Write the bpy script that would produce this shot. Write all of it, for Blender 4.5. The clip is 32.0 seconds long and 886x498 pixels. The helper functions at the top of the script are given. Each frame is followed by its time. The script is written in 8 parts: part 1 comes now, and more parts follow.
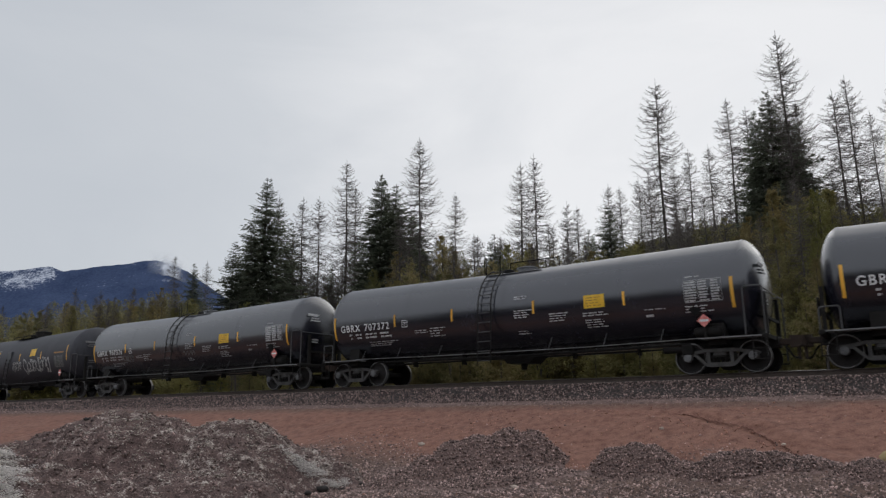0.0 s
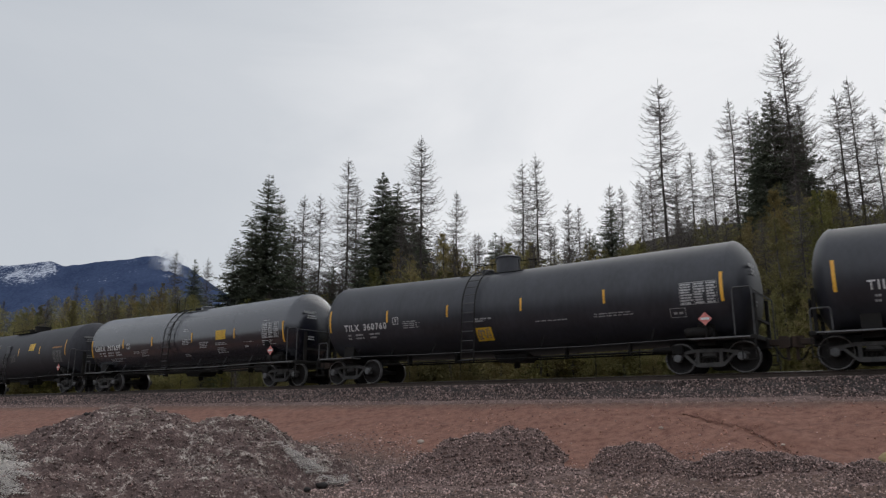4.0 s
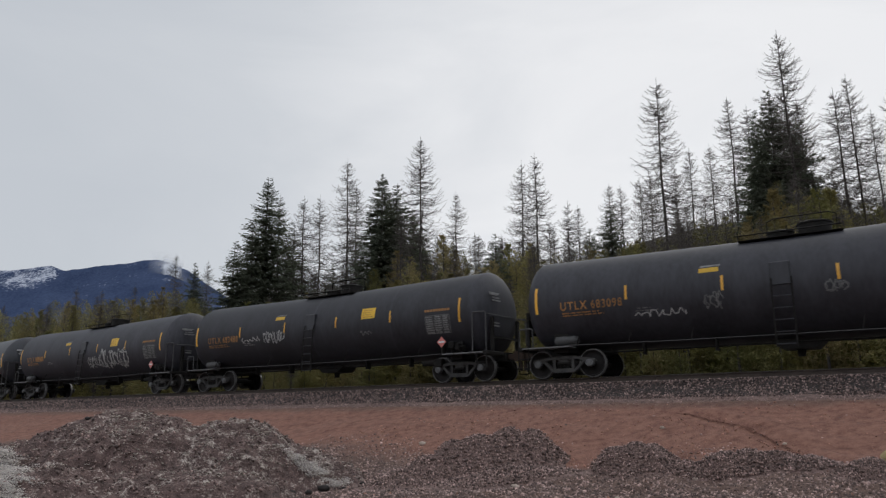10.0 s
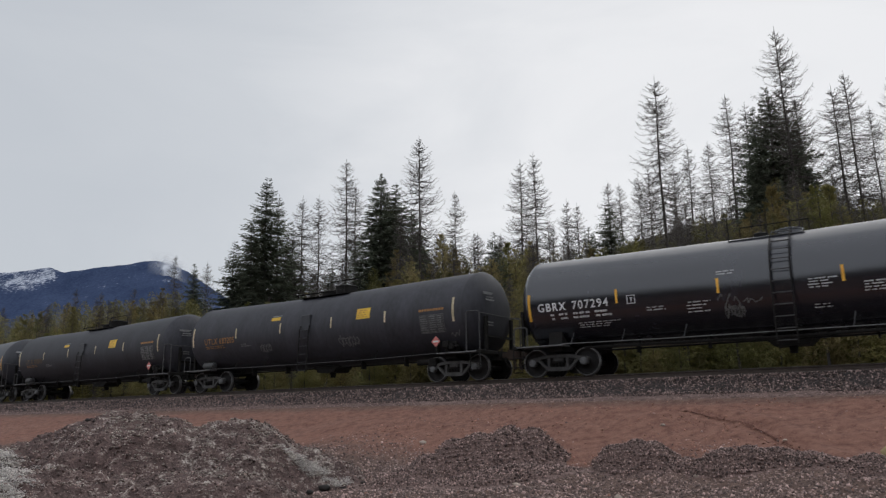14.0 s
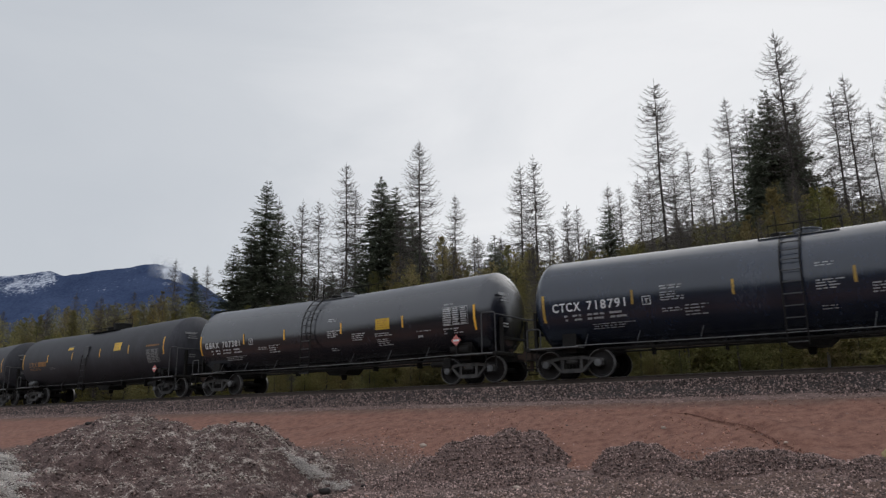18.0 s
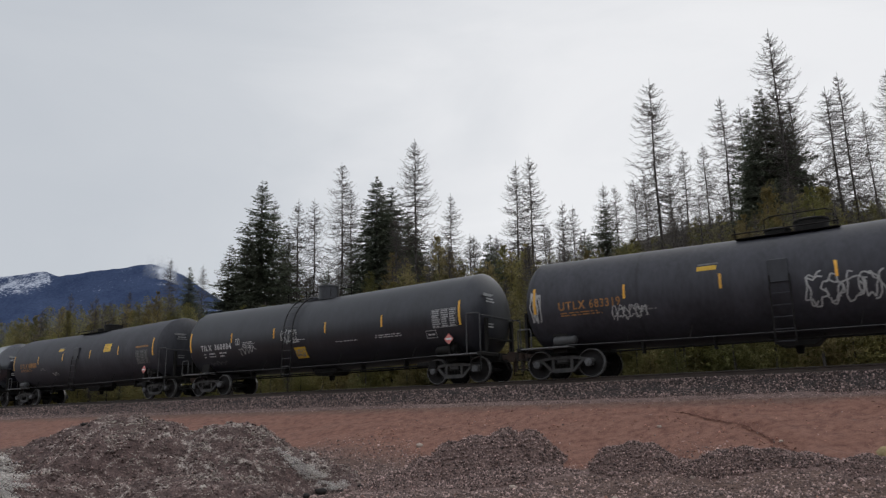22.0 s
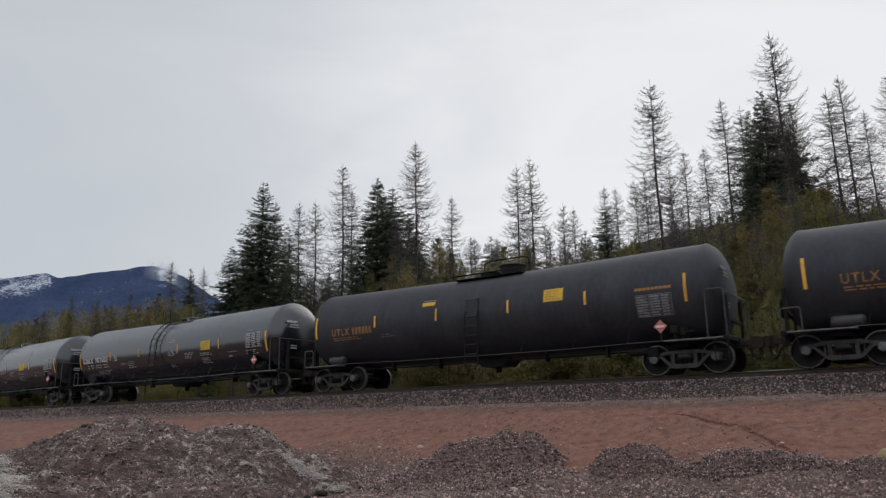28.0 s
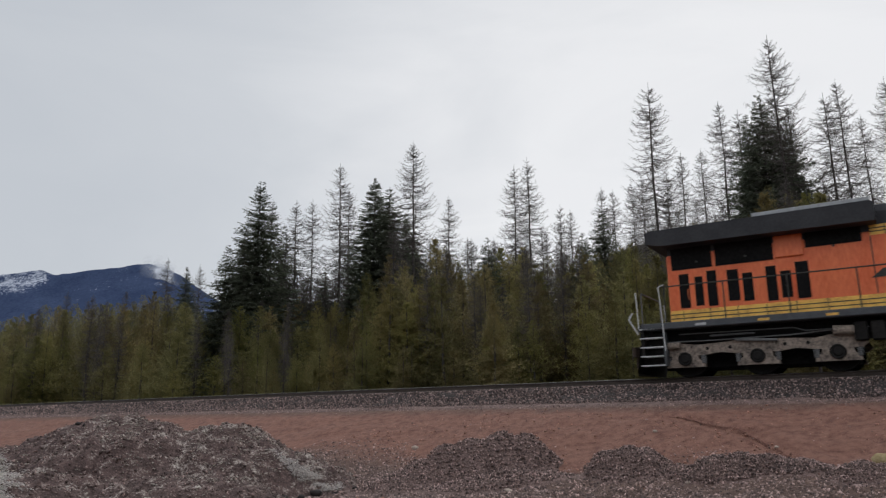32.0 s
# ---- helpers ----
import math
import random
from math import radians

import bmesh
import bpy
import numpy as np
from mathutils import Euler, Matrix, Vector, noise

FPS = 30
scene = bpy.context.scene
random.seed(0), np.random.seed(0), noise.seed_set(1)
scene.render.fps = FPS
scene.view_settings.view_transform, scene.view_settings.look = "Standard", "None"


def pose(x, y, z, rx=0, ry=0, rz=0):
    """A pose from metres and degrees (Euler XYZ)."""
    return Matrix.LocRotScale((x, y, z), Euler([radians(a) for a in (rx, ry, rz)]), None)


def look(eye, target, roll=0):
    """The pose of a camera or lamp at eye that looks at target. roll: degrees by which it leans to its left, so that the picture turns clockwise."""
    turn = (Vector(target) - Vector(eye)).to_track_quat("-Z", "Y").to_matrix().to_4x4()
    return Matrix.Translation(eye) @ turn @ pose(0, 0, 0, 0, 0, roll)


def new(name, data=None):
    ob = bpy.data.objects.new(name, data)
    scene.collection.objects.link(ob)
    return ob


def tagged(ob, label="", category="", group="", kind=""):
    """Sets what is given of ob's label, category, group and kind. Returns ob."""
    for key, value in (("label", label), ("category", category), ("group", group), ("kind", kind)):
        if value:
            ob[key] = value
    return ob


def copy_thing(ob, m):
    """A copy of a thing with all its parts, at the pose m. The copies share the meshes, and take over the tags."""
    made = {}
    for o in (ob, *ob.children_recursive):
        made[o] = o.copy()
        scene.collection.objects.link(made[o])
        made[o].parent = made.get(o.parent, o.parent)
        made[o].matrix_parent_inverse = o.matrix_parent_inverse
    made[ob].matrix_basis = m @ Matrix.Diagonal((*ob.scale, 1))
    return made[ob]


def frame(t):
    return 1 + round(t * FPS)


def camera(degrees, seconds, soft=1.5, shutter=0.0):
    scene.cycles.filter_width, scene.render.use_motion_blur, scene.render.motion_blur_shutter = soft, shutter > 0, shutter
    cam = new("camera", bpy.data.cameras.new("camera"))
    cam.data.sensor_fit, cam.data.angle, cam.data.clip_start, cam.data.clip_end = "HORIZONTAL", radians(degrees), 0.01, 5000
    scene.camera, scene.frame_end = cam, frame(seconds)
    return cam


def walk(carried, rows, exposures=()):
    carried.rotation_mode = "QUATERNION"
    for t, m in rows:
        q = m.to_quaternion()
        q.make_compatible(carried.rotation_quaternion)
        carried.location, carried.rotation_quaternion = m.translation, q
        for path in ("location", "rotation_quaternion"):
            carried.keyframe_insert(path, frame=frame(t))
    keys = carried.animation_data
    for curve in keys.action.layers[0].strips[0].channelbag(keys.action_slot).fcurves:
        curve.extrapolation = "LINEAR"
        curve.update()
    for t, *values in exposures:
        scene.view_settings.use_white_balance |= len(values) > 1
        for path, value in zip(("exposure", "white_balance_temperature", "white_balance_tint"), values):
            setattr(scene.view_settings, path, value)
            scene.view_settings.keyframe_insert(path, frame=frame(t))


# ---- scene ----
EYE = 1.6            # height of the lens over the lower ground
RAIL = 2.732         # top of the rails
cam = camera(62.73, 32.0, soft=1.3, shutter=0.06)
walk(cam, [(t, pose(0, 0, EYE, 90 + p, 0, yaw) @ pose(0, 0, 0, 0, 0, r)) for t, yaw, p, r in (
        (0, -0.02, 12.87, -0.45), (0.5, 0.01, 12.87, -0.37), (1, 0.14, 12.91, -0.33), (1.5, 0.07, 12.74, -0.22), (2, -0.04, 12.67, -0.29), (2.5, -0.09, 12.57,
        0.16), (3, 0.04, 12.61, 0.21), (3.5, 0.09, 12.66, 0.08), (5.5, 0.04, 12.89, -0.04), (6, 0.16, 12.96, -0.09), (6.5, 0.18, 12.89, -0.10), (7, 0.13,
        12.86, -0.20), (7.5, 0.11, 12.89, -0.28), (8, 0.17, 12.84, -0.30), (8.5, -0.17, 12.73, -0.38), (9, -0.00, 12.83, -0.38), (9.5, 0.01, 12.79, -0.43),
        (10, 0.05, 12.82, -0.44), (10.5, -0.08, 12.74, -0.59), (11, -0.24, 12.76, -0.64), (11.5, -0.15, 12.76, -0.41), (12, -0.03, 12.84, -0.30), (12.5,
        -0.03, 12.83, -0.39), (13, 0.01, 12.87, -0.57), (13.5, 0.07, 12.84, -0.76), (14, -0.01, 12.74, -0.86), (14.5, -0.02, 12.81, -0.72), (16.5, -0.07,
        12.80, -0.99), (17, -0.10, 12.88, -0.94), (17.5, -0.08, 12.95, -0.93), (18, -0.01, 12.96, -0.95), (18.5, 0.03, 13.03, -1.02), (19, -0.15, 13.01,
        -1.07), (19.5, -0.15, 13.03, -0.92), (20, -0.20, 13.09, -0.85), (20.5, -0.17, 13.05, -0.97), (21, -0.30, 13.00, -0.92), (21.5, -0.29, 13.04, -1.05),
        (22, -0.34, 12.93, -1.13), (22.5, -0.38, 12.97, -1.06), (23, -0.49, 12.90, -1.16), (23.5, -0.34, 12.96, -1.10), (24, -0.28, 13.03, -1.00), (24.5,
        -0.22, 12.99, -1.27), (25, -0.27, 13.13, -1.18), (25.5, -0.18, 13.08, -1.19), (27.5, -0.13, 13.02, -1.17), (28, -0.28, 13.07, -1.10), (28.5, -0.36,
        13.03, -1.03), (29, -0.34, 12.96, -0.99), (29.5, -0.45, 12.93, -1.04), (30, -0.42, 13.03, -0.93), (30.5, -0.37, 13.06, -0.87), (31, -0.57, 13.09,
        -0.89), (31.5, -0.53, 13.07, -0.88), (32, -0.54, 13.13, -0.60))],
     exposures=[(0.0, 0.0), (32.0, 0.0)])

# ---- light ----
SUN_UP, SUN_ROUND = 48.0, 35.0      # degrees over the horizon; degrees to the right of straight ahead
world = bpy.data.worlds.new("overcast_sky")
scene.world = world
world.use_nodes = True


def node(tree, kind, **inputs):
    n = tree.nodes.new(kind)
    for key, value in inputs.items():
        n.inputs[key.replace("_", " ")].default_value = value
    return n


def build_sky():
    t = world.node_tree
    t.nodes.clear()
    out = t.nodes.new("ShaderNodeOutputWorld")
    sky = t.nodes.new("ShaderNodeTexSky")
    sky.sky_type, sky.sun_disc = "NISHITA", False
    sky.sun_elevation, sky.sun_rotation = radians(SUN_UP), radians(SUN_ROUND)
    clear = t.nodes.new("ShaderNodeBackground")
    clear.inputs["Strength"].default_value = 0.10
    t.links.new(sky.outputs[0], clear.inputs["Color"])
    # cloud deck: soft layers, brighter towards the hidden sun
    coord = t.nodes.new("ShaderNodeTexCoord")
    stretch = t.nodes.new("ShaderNodeMapping")
    stretch.inputs["Scale"].default_value = (1.0, 1.0, 2.6)
    stretch.inputs["Rotation"].default_value = (0.0, radians(-14), 0.0)
    t.links.new(coord.outputs["Generated"], stretch.inputs["Vector"])
    big = node(t, "ShaderNodeTexNoise", Scale=2.4, Detail=6.0, Roughness=0.55, Distortion=0.6)
    t.links.new(stretch.outputs[0], big.inputs["Vector"])
    toward = t.nodes.new("ShaderNodeVectorMath")
    toward.operation = "DOT_PRODUCT"
    toward.inputs[1].default_value = (0.47, 0.84, 0.27)
    t.links.new(coord.outputs["Generated"], toward.inputs[0])
    glow = t.nodes.new("ShaderNodeMapRange")
    glow.interpolation_type = "SMOOTHSTEP"
    glow.inputs["From Min"].default_value, glow.inputs["From Max"].default_value = 0.50, 1.02
    t.links.new(toward.outputs["Value"], glow.inputs["Value"])
    wisps = t.nodes.new("ShaderNodeMath")
    wisps.operation = "MULTIPLY_ADD"
    wisps.inputs[1].default_value, wisps.inputs[2].default_value = 0.80, -0.40
    t.links.new(big.outputs["Fac"], wisps.inputs[0])
    total = t.nodes.new("ShaderNodeMath")
    total.operation, total.use_clamp = "ADD", True
    # the cloud is thin again behind the camera
    rear = t.nodes.new("ShaderNodeVectorMath")
    rear.operation = "DOT_PRODUCT"
    rear.inputs[1].default_value = (-0.20, -0.78, 0.59)
    t.links.new(coord.outputs["Generated"], rear.inputs[0])
    thin = t.nodes.new("ShaderNodeMapRange")
    thin.interpolation_type = "SMOOTHSTEP"
    thin.inputs["From Min"].default_value, thin.inputs["From Max"].default_value = 0.05, 0.75
    t.links.new(rear.outputs["Value"], thin.inputs["Value"])
    thin.inputs["To Max"].default_value = 1.0
    both = t.nodes.new("ShaderNodeMath")
    t.links.new(glow.outputs[0], both.inputs[0])
    t.links.new(thin.outputs[0], both.inputs[1])
    t.links.new(both.outputs[0], total.inputs[0])
    t.links.new(wisps.outputs[0], total.inputs[1])
    ramp = t.nodes.new("ShaderNodeValToRGB")
    ramp.color_ramp.elements[0].color = (0.560, 0.590, 0.632, 1)
    ramp.color_ramp.elements[1].color = (0.850, 0.855, 0.870, 1)
    middle = ramp.color_ramp.elements.new(0.45)
    middle.color = (0.625, 0.650, 0.685, 1)
    t.links.new(total.outputs[0], ramp.inputs[0])
    cloud = t.nodes.new("ShaderNodeBackground")
    veil = t.nodes.new("ShaderNodeMix")
    veil.data_type = "RGBA"
    veil.inputs[7].default_value = (0.735, 0.820, 0.985, 1)
    share = t.nodes.new("ShaderNodeMath")
    share.operation, share.inputs[1].default_value = "MULTIPLY", 0.48
    t.links.new(thin.outputs[0], share.inputs[0])
    t.links.new(share.outputs[0], veil.inputs[0])
    t.links.new(ramp.outputs[0], veil.inputs[6])
    t.links.new(veil.outputs[2], cloud.inputs["Color"])
    mix = t.nodes.new("ShaderNodeMixShader")
    mix.inputs[0].default_value = 0.94
    t.links.new(clear.outputs[0], mix.inputs[1])
    t.links.new(cloud.outputs[0], mix.inputs[2])
    t.links.new(mix.outputs[0], out.inputs["Surface"])


build_sky()
sun = new("sun", bpy.data.lights.new("sun", "SUN"))
sun.data.energy, sun.data.angle, sun.data.color = 0.5, radians(60), (1.0, 0.97, 0.93)
sun.matrix_world = look((0, 0, 60), (-math.sin(radians(SUN_ROUND)) * math.cos(radians(SUN_UP)) * 50,
                                     -math.cos(radians(SUN_ROUND)) * math.cos(radians(SUN_UP)) * 50, 60 - math.sin(radians(SUN_UP)) * 50))


# ---- materials ----
def surface(name, dark, light, rough=0.7, metal=0.0, scale=6.0, fine=60.0, bump=0.15, depth=0.01, spread=(0.35, 0.65), shine=0.5, stretch=(1, 1, 1), vary=0.0,
            island=0.0, mask=None, other=None, space="Object", leaf=0.0, coat=0.0, crisp=0.9, skew=None, coat_rough=0.26, dust=0.0):
    """Two colours mixed by a broad and a fine noise, with relief; vary and island change the value from object to object and from piece to piece."""
    m = bpy.data.materials.new(name)
    m.use_nodes = True
    t = m.node_tree
    b = t.nodes["Principled BSDF"]
    coord = t.nodes.new("ShaderNodeTexCoord")
    place = t.nodes.new("ShaderNodeMapping")
    place.inputs["Scale"].default_value = stretch
    t.links.new(coord.outputs[space], place.inputs["Vector"])
    broad = node(t, "ShaderNodeTexNoise", Scale=scale, Detail=4.0, Roughness=0.6)
    grain = node(t, "ShaderNodeTexNoise", Scale=fine, Detail=3.0, Roughness=0.6)
    for n in (broad, grain):
        t.links.new(place.outputs[0], n.inputs["Vector"])
    both = t.nodes.new("ShaderNodeMix")
    both.inputs[0].default_value = 0.45
    t.links.new(broad.outputs["Fac"], both.inputs[2])
    t.links.new(grain.outputs["Fac"], both.inputs[3])
    ramp = t.nodes.new("ShaderNodeValToRGB")
    ramp.color_ramp.elements[0].position, ramp.color_ramp.elements[1].position = spread
    ramp.color_ramp.elements[0].color, ramp.color_ramp.elements[1].color = (*dark, 1), (*light, 1)
    t.links.new(both.outputs[0], ramp.inputs[0])
    colour = ramp.outputs[0]
    if mask:
        # a second pair of colours where the named attribute says so
        ramp2 = t.nodes.new("ShaderNodeValToRGB")
        ramp2.color_ramp.elements[0].position, ramp2.color_ramp.elements[1].position = spread
        ramp2.color_ramp.elements[0].color, ramp2.color_ramp.elements[1].color = (*other[0], 1), (*other[1], 1)
        t.links.new(both.outputs[0], ramp2.inputs[0])
        where = t.nodes.new("ShaderNodeAttribute")
        where.attribute_name = mask
        edge = t.nodes.new("ShaderNodeMath")
        edge.operation = "MULTIPLY_ADD"
        edge.inputs[1].default_value, edge.inputs[2].default_value = crisp, -0.5 * crisp
        t.links.new(both.outputs[0], edge.inputs[0])
        add = t.nodes.new("ShaderNodeMath")
        add.use_clamp = True
        t.links.new(edge.outputs[0], add.inputs[0])
        t.links.new(where.outputs["Fac"], add.inputs[1])
        pick = t.nodes.new("ShaderNodeMix")
        pick.data_type = "RGBA"
        t.links.new(add.outputs[0], pick.inputs[0])
        t.links.new(colour, pick.inputs[6])
        t.links.new(ramp2.outputs[0], pick.inputs[7])
        colour = pick.outputs[2]
    if vary or island:
        hue = t.nodes.new("ShaderNodeHueSaturation")
        if island:
            info = t.nodes.new("ShaderNodeNewGeometry")
            source, amount = info.outputs["Random Per Island"], island
        else:
            info = t.nodes.new("ShaderNodeObjectInfo")
            source, amount = info.outputs["Random"], vary
        span = t.nodes.new("ShaderNodeMapRange")
        span.inputs["To Min"].default_value, span.inputs["To Max"].default_value = 1 - amount, 1 + amount
        if skew:
            # most pieces dark, a few bright
            power = t.nodes.new("ShaderNodeMath")
            power.operation = "POWER"
            power.inputs[1].default_value = skew[2]
            t.links.new(source, power.inputs[0])
            source = power.outputs[0]
            span.inputs["To Min"].default_value, span.inputs["To Max"].default_value = skew[0], skew[1]
        t.links.new(source, span.inputs["Value"])
        t.links.new(span.outputs[0], hue.inputs["Value"])
        if vary and island:
            info2 = t.nodes.new("ShaderNodeObjectInfo")
            span2 = t.nodes.new("ShaderNodeMapRange")
            span2.inputs["To Min"].default_value, span2.inputs["To Max"].default_value = 0.5 - 0.06 * vary, 0.5 + 0.06 * vary
            t.links.new(info2.outputs["Random"], span2.inputs["Value"])
            t.links.new(span2.outputs[0], hue.inputs["Hue"])
            # some trees are darker than others as a whole
            span3 = t.nodes.new("ShaderNodeMapRange")
            span3.inputs["To Min"].default_value, span3.inputs["To Max"].default_value = 1 - vary, 1 + 0.7 * vary
            shuffle = t.nodes.new("ShaderNodeMath")
            shuffle.operation, shuffle.inputs[1].default_value = "PINGPONG", 0.23
            t.links.new(info2.outputs["Random"], shuffle.inputs[0])
            span3.inputs["From Max"].default_value = 0.23
            t.links.new(shuffle.outputs[0], span3.inputs["Value"])
            whole = t.nodes.new("ShaderNodeMath")
            whole.operation = "MULTIPLY"
            t.links.new(span.outputs[0], whole.inputs[0])
            t.links.new(span3.outputs[0], whole.inputs[1])
            t.links.new(whole.outputs[0], hue.inputs["Value"])
        t.links.new(colour, hue.inputs["Color"])
        colour = hue.outputs[0]
    t.links.new(colour, b.inputs["Base Color"])
    b.inputs["Metallic"].default_value = metal
    b.inputs["Specular IOR Level"].default_value = shine
    wear = t.nodes.new("ShaderNodeMapRange")
    wear.inputs["To Min"].default_value, wear.inputs["To Max"].default_value = max(0.02, rough - 0.08), min(1.0, rough + 0.10)
    t.links.new(both.outputs[0], wear.inputs["Value"])
    t.links.new(wear.outputs[0], b.inputs["Roughness"])
    if bump:
        relief = t.nodes.new("ShaderNodeBump")
        relief.inputs["Strength"].default_value, relief.inputs["Distance"].default_value = bump, depth
        t.links.new(both.outputs[0], relief.inputs["Height"])
        t.links.new(relief.outputs[0], b.inputs["Normal"])
    if coat:
        b.inputs["Coat Weight"].default_value, b.inputs["Coat IOR"].default_value, b.inputs["Coat Roughness"].default_value = 1.0, coat, coat_rough
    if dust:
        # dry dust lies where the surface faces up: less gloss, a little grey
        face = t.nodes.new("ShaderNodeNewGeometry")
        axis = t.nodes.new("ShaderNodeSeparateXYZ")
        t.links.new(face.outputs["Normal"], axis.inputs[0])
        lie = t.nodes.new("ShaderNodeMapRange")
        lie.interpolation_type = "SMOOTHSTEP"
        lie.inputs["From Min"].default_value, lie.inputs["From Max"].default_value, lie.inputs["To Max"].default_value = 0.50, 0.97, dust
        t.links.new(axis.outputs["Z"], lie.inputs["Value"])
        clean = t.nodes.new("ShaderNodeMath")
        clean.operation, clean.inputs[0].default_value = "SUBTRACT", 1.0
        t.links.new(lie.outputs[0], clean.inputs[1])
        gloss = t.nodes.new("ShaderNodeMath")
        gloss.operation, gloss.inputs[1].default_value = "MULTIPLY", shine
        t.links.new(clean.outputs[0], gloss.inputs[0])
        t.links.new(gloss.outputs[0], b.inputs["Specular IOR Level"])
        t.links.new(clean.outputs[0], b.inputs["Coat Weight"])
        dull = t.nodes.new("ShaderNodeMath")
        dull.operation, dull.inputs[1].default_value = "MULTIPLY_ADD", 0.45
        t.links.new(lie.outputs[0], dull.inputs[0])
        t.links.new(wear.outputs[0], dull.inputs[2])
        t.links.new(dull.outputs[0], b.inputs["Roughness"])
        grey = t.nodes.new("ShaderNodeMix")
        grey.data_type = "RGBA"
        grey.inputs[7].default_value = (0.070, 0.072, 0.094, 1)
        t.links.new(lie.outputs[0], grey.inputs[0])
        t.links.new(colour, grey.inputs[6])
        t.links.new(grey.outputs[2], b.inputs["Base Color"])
    if leaf:
        # needles let a part of the light through
        thin = t.nodes.new("ShaderNodeBsdfTranslucent")
        t.links.new(colour, thin.inputs["Color"])
        blend = t.nodes.new("ShaderNodeMixShader")
        blend.inputs[0].default_value = leaf
        t.links.new(b.outputs[0], blend.inputs[1])
        t.links.new(thin.outputs[0], blend.inputs[2])
        t.links.new(blend.outputs[0], t.nodes["Material Output"].inputs["Surface"])
    return m


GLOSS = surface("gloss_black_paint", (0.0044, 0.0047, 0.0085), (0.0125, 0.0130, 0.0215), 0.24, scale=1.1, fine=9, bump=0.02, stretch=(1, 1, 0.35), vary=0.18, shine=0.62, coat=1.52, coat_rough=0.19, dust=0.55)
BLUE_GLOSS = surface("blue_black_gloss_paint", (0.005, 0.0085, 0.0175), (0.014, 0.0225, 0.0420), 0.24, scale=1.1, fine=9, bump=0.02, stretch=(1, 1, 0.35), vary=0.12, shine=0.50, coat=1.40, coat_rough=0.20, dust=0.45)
MATTE = surface("weathered_black_paint", (0.0180, 0.0178, 0.0219), (0.0450, 0.0442, 0.0530), 0.58, scale=1.3, fine=8, bump=0.05, stretch=(1, 1, 0.3), vary=0.22, shine=0.50)
SATIN = surface("satin_black_paint", (0.0130, 0.0134, 0.0171), (0.0315, 0.0322, 0.0399), 0.44, scale=1.3, fine=8, bump=0.04, stretch=(1, 1, 0.3), vary=0.15, shine=0.62)
UNDER = surface("grimy_black_steel", (0.007, 0.0063, 0.0057), (0.023, 0.0208, 0.0185), 0.72, scale=4, fine=30, vary=0.2, shine=0.2)
RUSTY = surface("rust_dark_steel", (0.028, 0.018, 0.013), (0.060, 0.036, 0.024), 0.8, scale=5, fine=40, vary=0.2)
CAST = surface("dusty_cast_steel", (0.028, 0.0265, 0.0252), (0.088, 0.083, 0.078), 0.75, scale=5, fine=45, bump=0.3, vary=0.25)
RAILPIPE = surface("dark_grey_handrail", (0.040, 0.040, 0.041), (0.095, 0.094, 0.092), 0.6, scale=5, fine=40)
CAPGREY = surface("light_grey_grille", (0.26, 0.27, 0.27), (0.46, 0.47, 0.47), 0.55, scale=8, fine=60)
CAP = surface("worn_grey_bearing", (0.10, 0.10, 0.10), (0.20, 0.20, 0.20), 0.6, scale=9, fine=60, vary=0.2)
WHEEL = surface("brown_wheel_steel", (0.008, 0.007, 0.0066), (0.024, 0.0205, 0.0188), 0.65, scale=6, fine=50, vary=0.3, shine=0.25)
TREAD = surface("polished_wheel_rim", (0.13, 0.125, 0.12), (0.26, 0.25, 0.245), 0.42, metal=0.7, scale=6, fine=40)
PIPE = surface("grey_painted_pipe", (0.11, 0.11, 0.11), (0.22, 0.22, 0.215), 0.6, scale=5, fine=40)
WHITE = surface("white_stencil_paint", (0.62, 0.62, 0.61), (0.84, 0.84, 0.82), 0.6, scale=4, fine=35, vary=0.12)
PRINT = surface("small_white_print", (0.38, 0.38, 0.375), (0.66, 0.66, 0.65), 0.65, scale=5, fine=30, vary=0.25)
PANELPAINT = surface("dusty_white_stencil", (0.32, 0.32, 0.315), (0.58, 0.58, 0.57), 0.65, scale=5, fine=30, vary=0.25)
DULL_STENCIL = surface("faded_orange_stencil", (0.070, 0.046, 0.030), (0.150, 0.092, 0.052), 0.65, scale=5, fine=30, vary=0.2)
GREYSTENCIL = surface("worn_grey_stencil", (0.10, 0.10, 0.10), (0.30, 0.30, 0.29), 0.65, scale=5, fine=30, vary=0.3)
ORANGE_STENCIL = surface("orange_stencil_paint", (0.24, 0.112, 0.032), (0.48, 0.240, 0.075), 0.6, scale=5, fine=30, vary=0.2)
REFLECT = surface("yellow_reflective_tape", (0.74, 0.35, 0.03), (0.95, 0.54, 0.08), 0.4, scale=3, fine=30, bump=0.05, vary=0.22)
FADED_TAPE = surface("faded_yellow_tape", (0.22, 0.14, 0.03), (0.62, 0.38, 0.07), 0.5, scale=5, fine=20, bump=0.05, vary=0.2)
YELLOW = surface("yellow_placard_paint", (0.62, 0.36, 0.02), (0.82, 0.52, 0.045), 0.45, scale=3, fine=25, bump=0.05, vary=0.15)
WARN_ORANGE = surface("orange_placard_paint", (0.45, 0.17, 0.03), (0.62, 0.26, 0.06), 0.5, scale=3, fine=25, bump=0.05)
RED = surface("red_placard_paint", (0.52, 0.10, 0.08), (0.78, 0.30, 0.26), 0.5, scale=9, fine=40, bump=0.03)
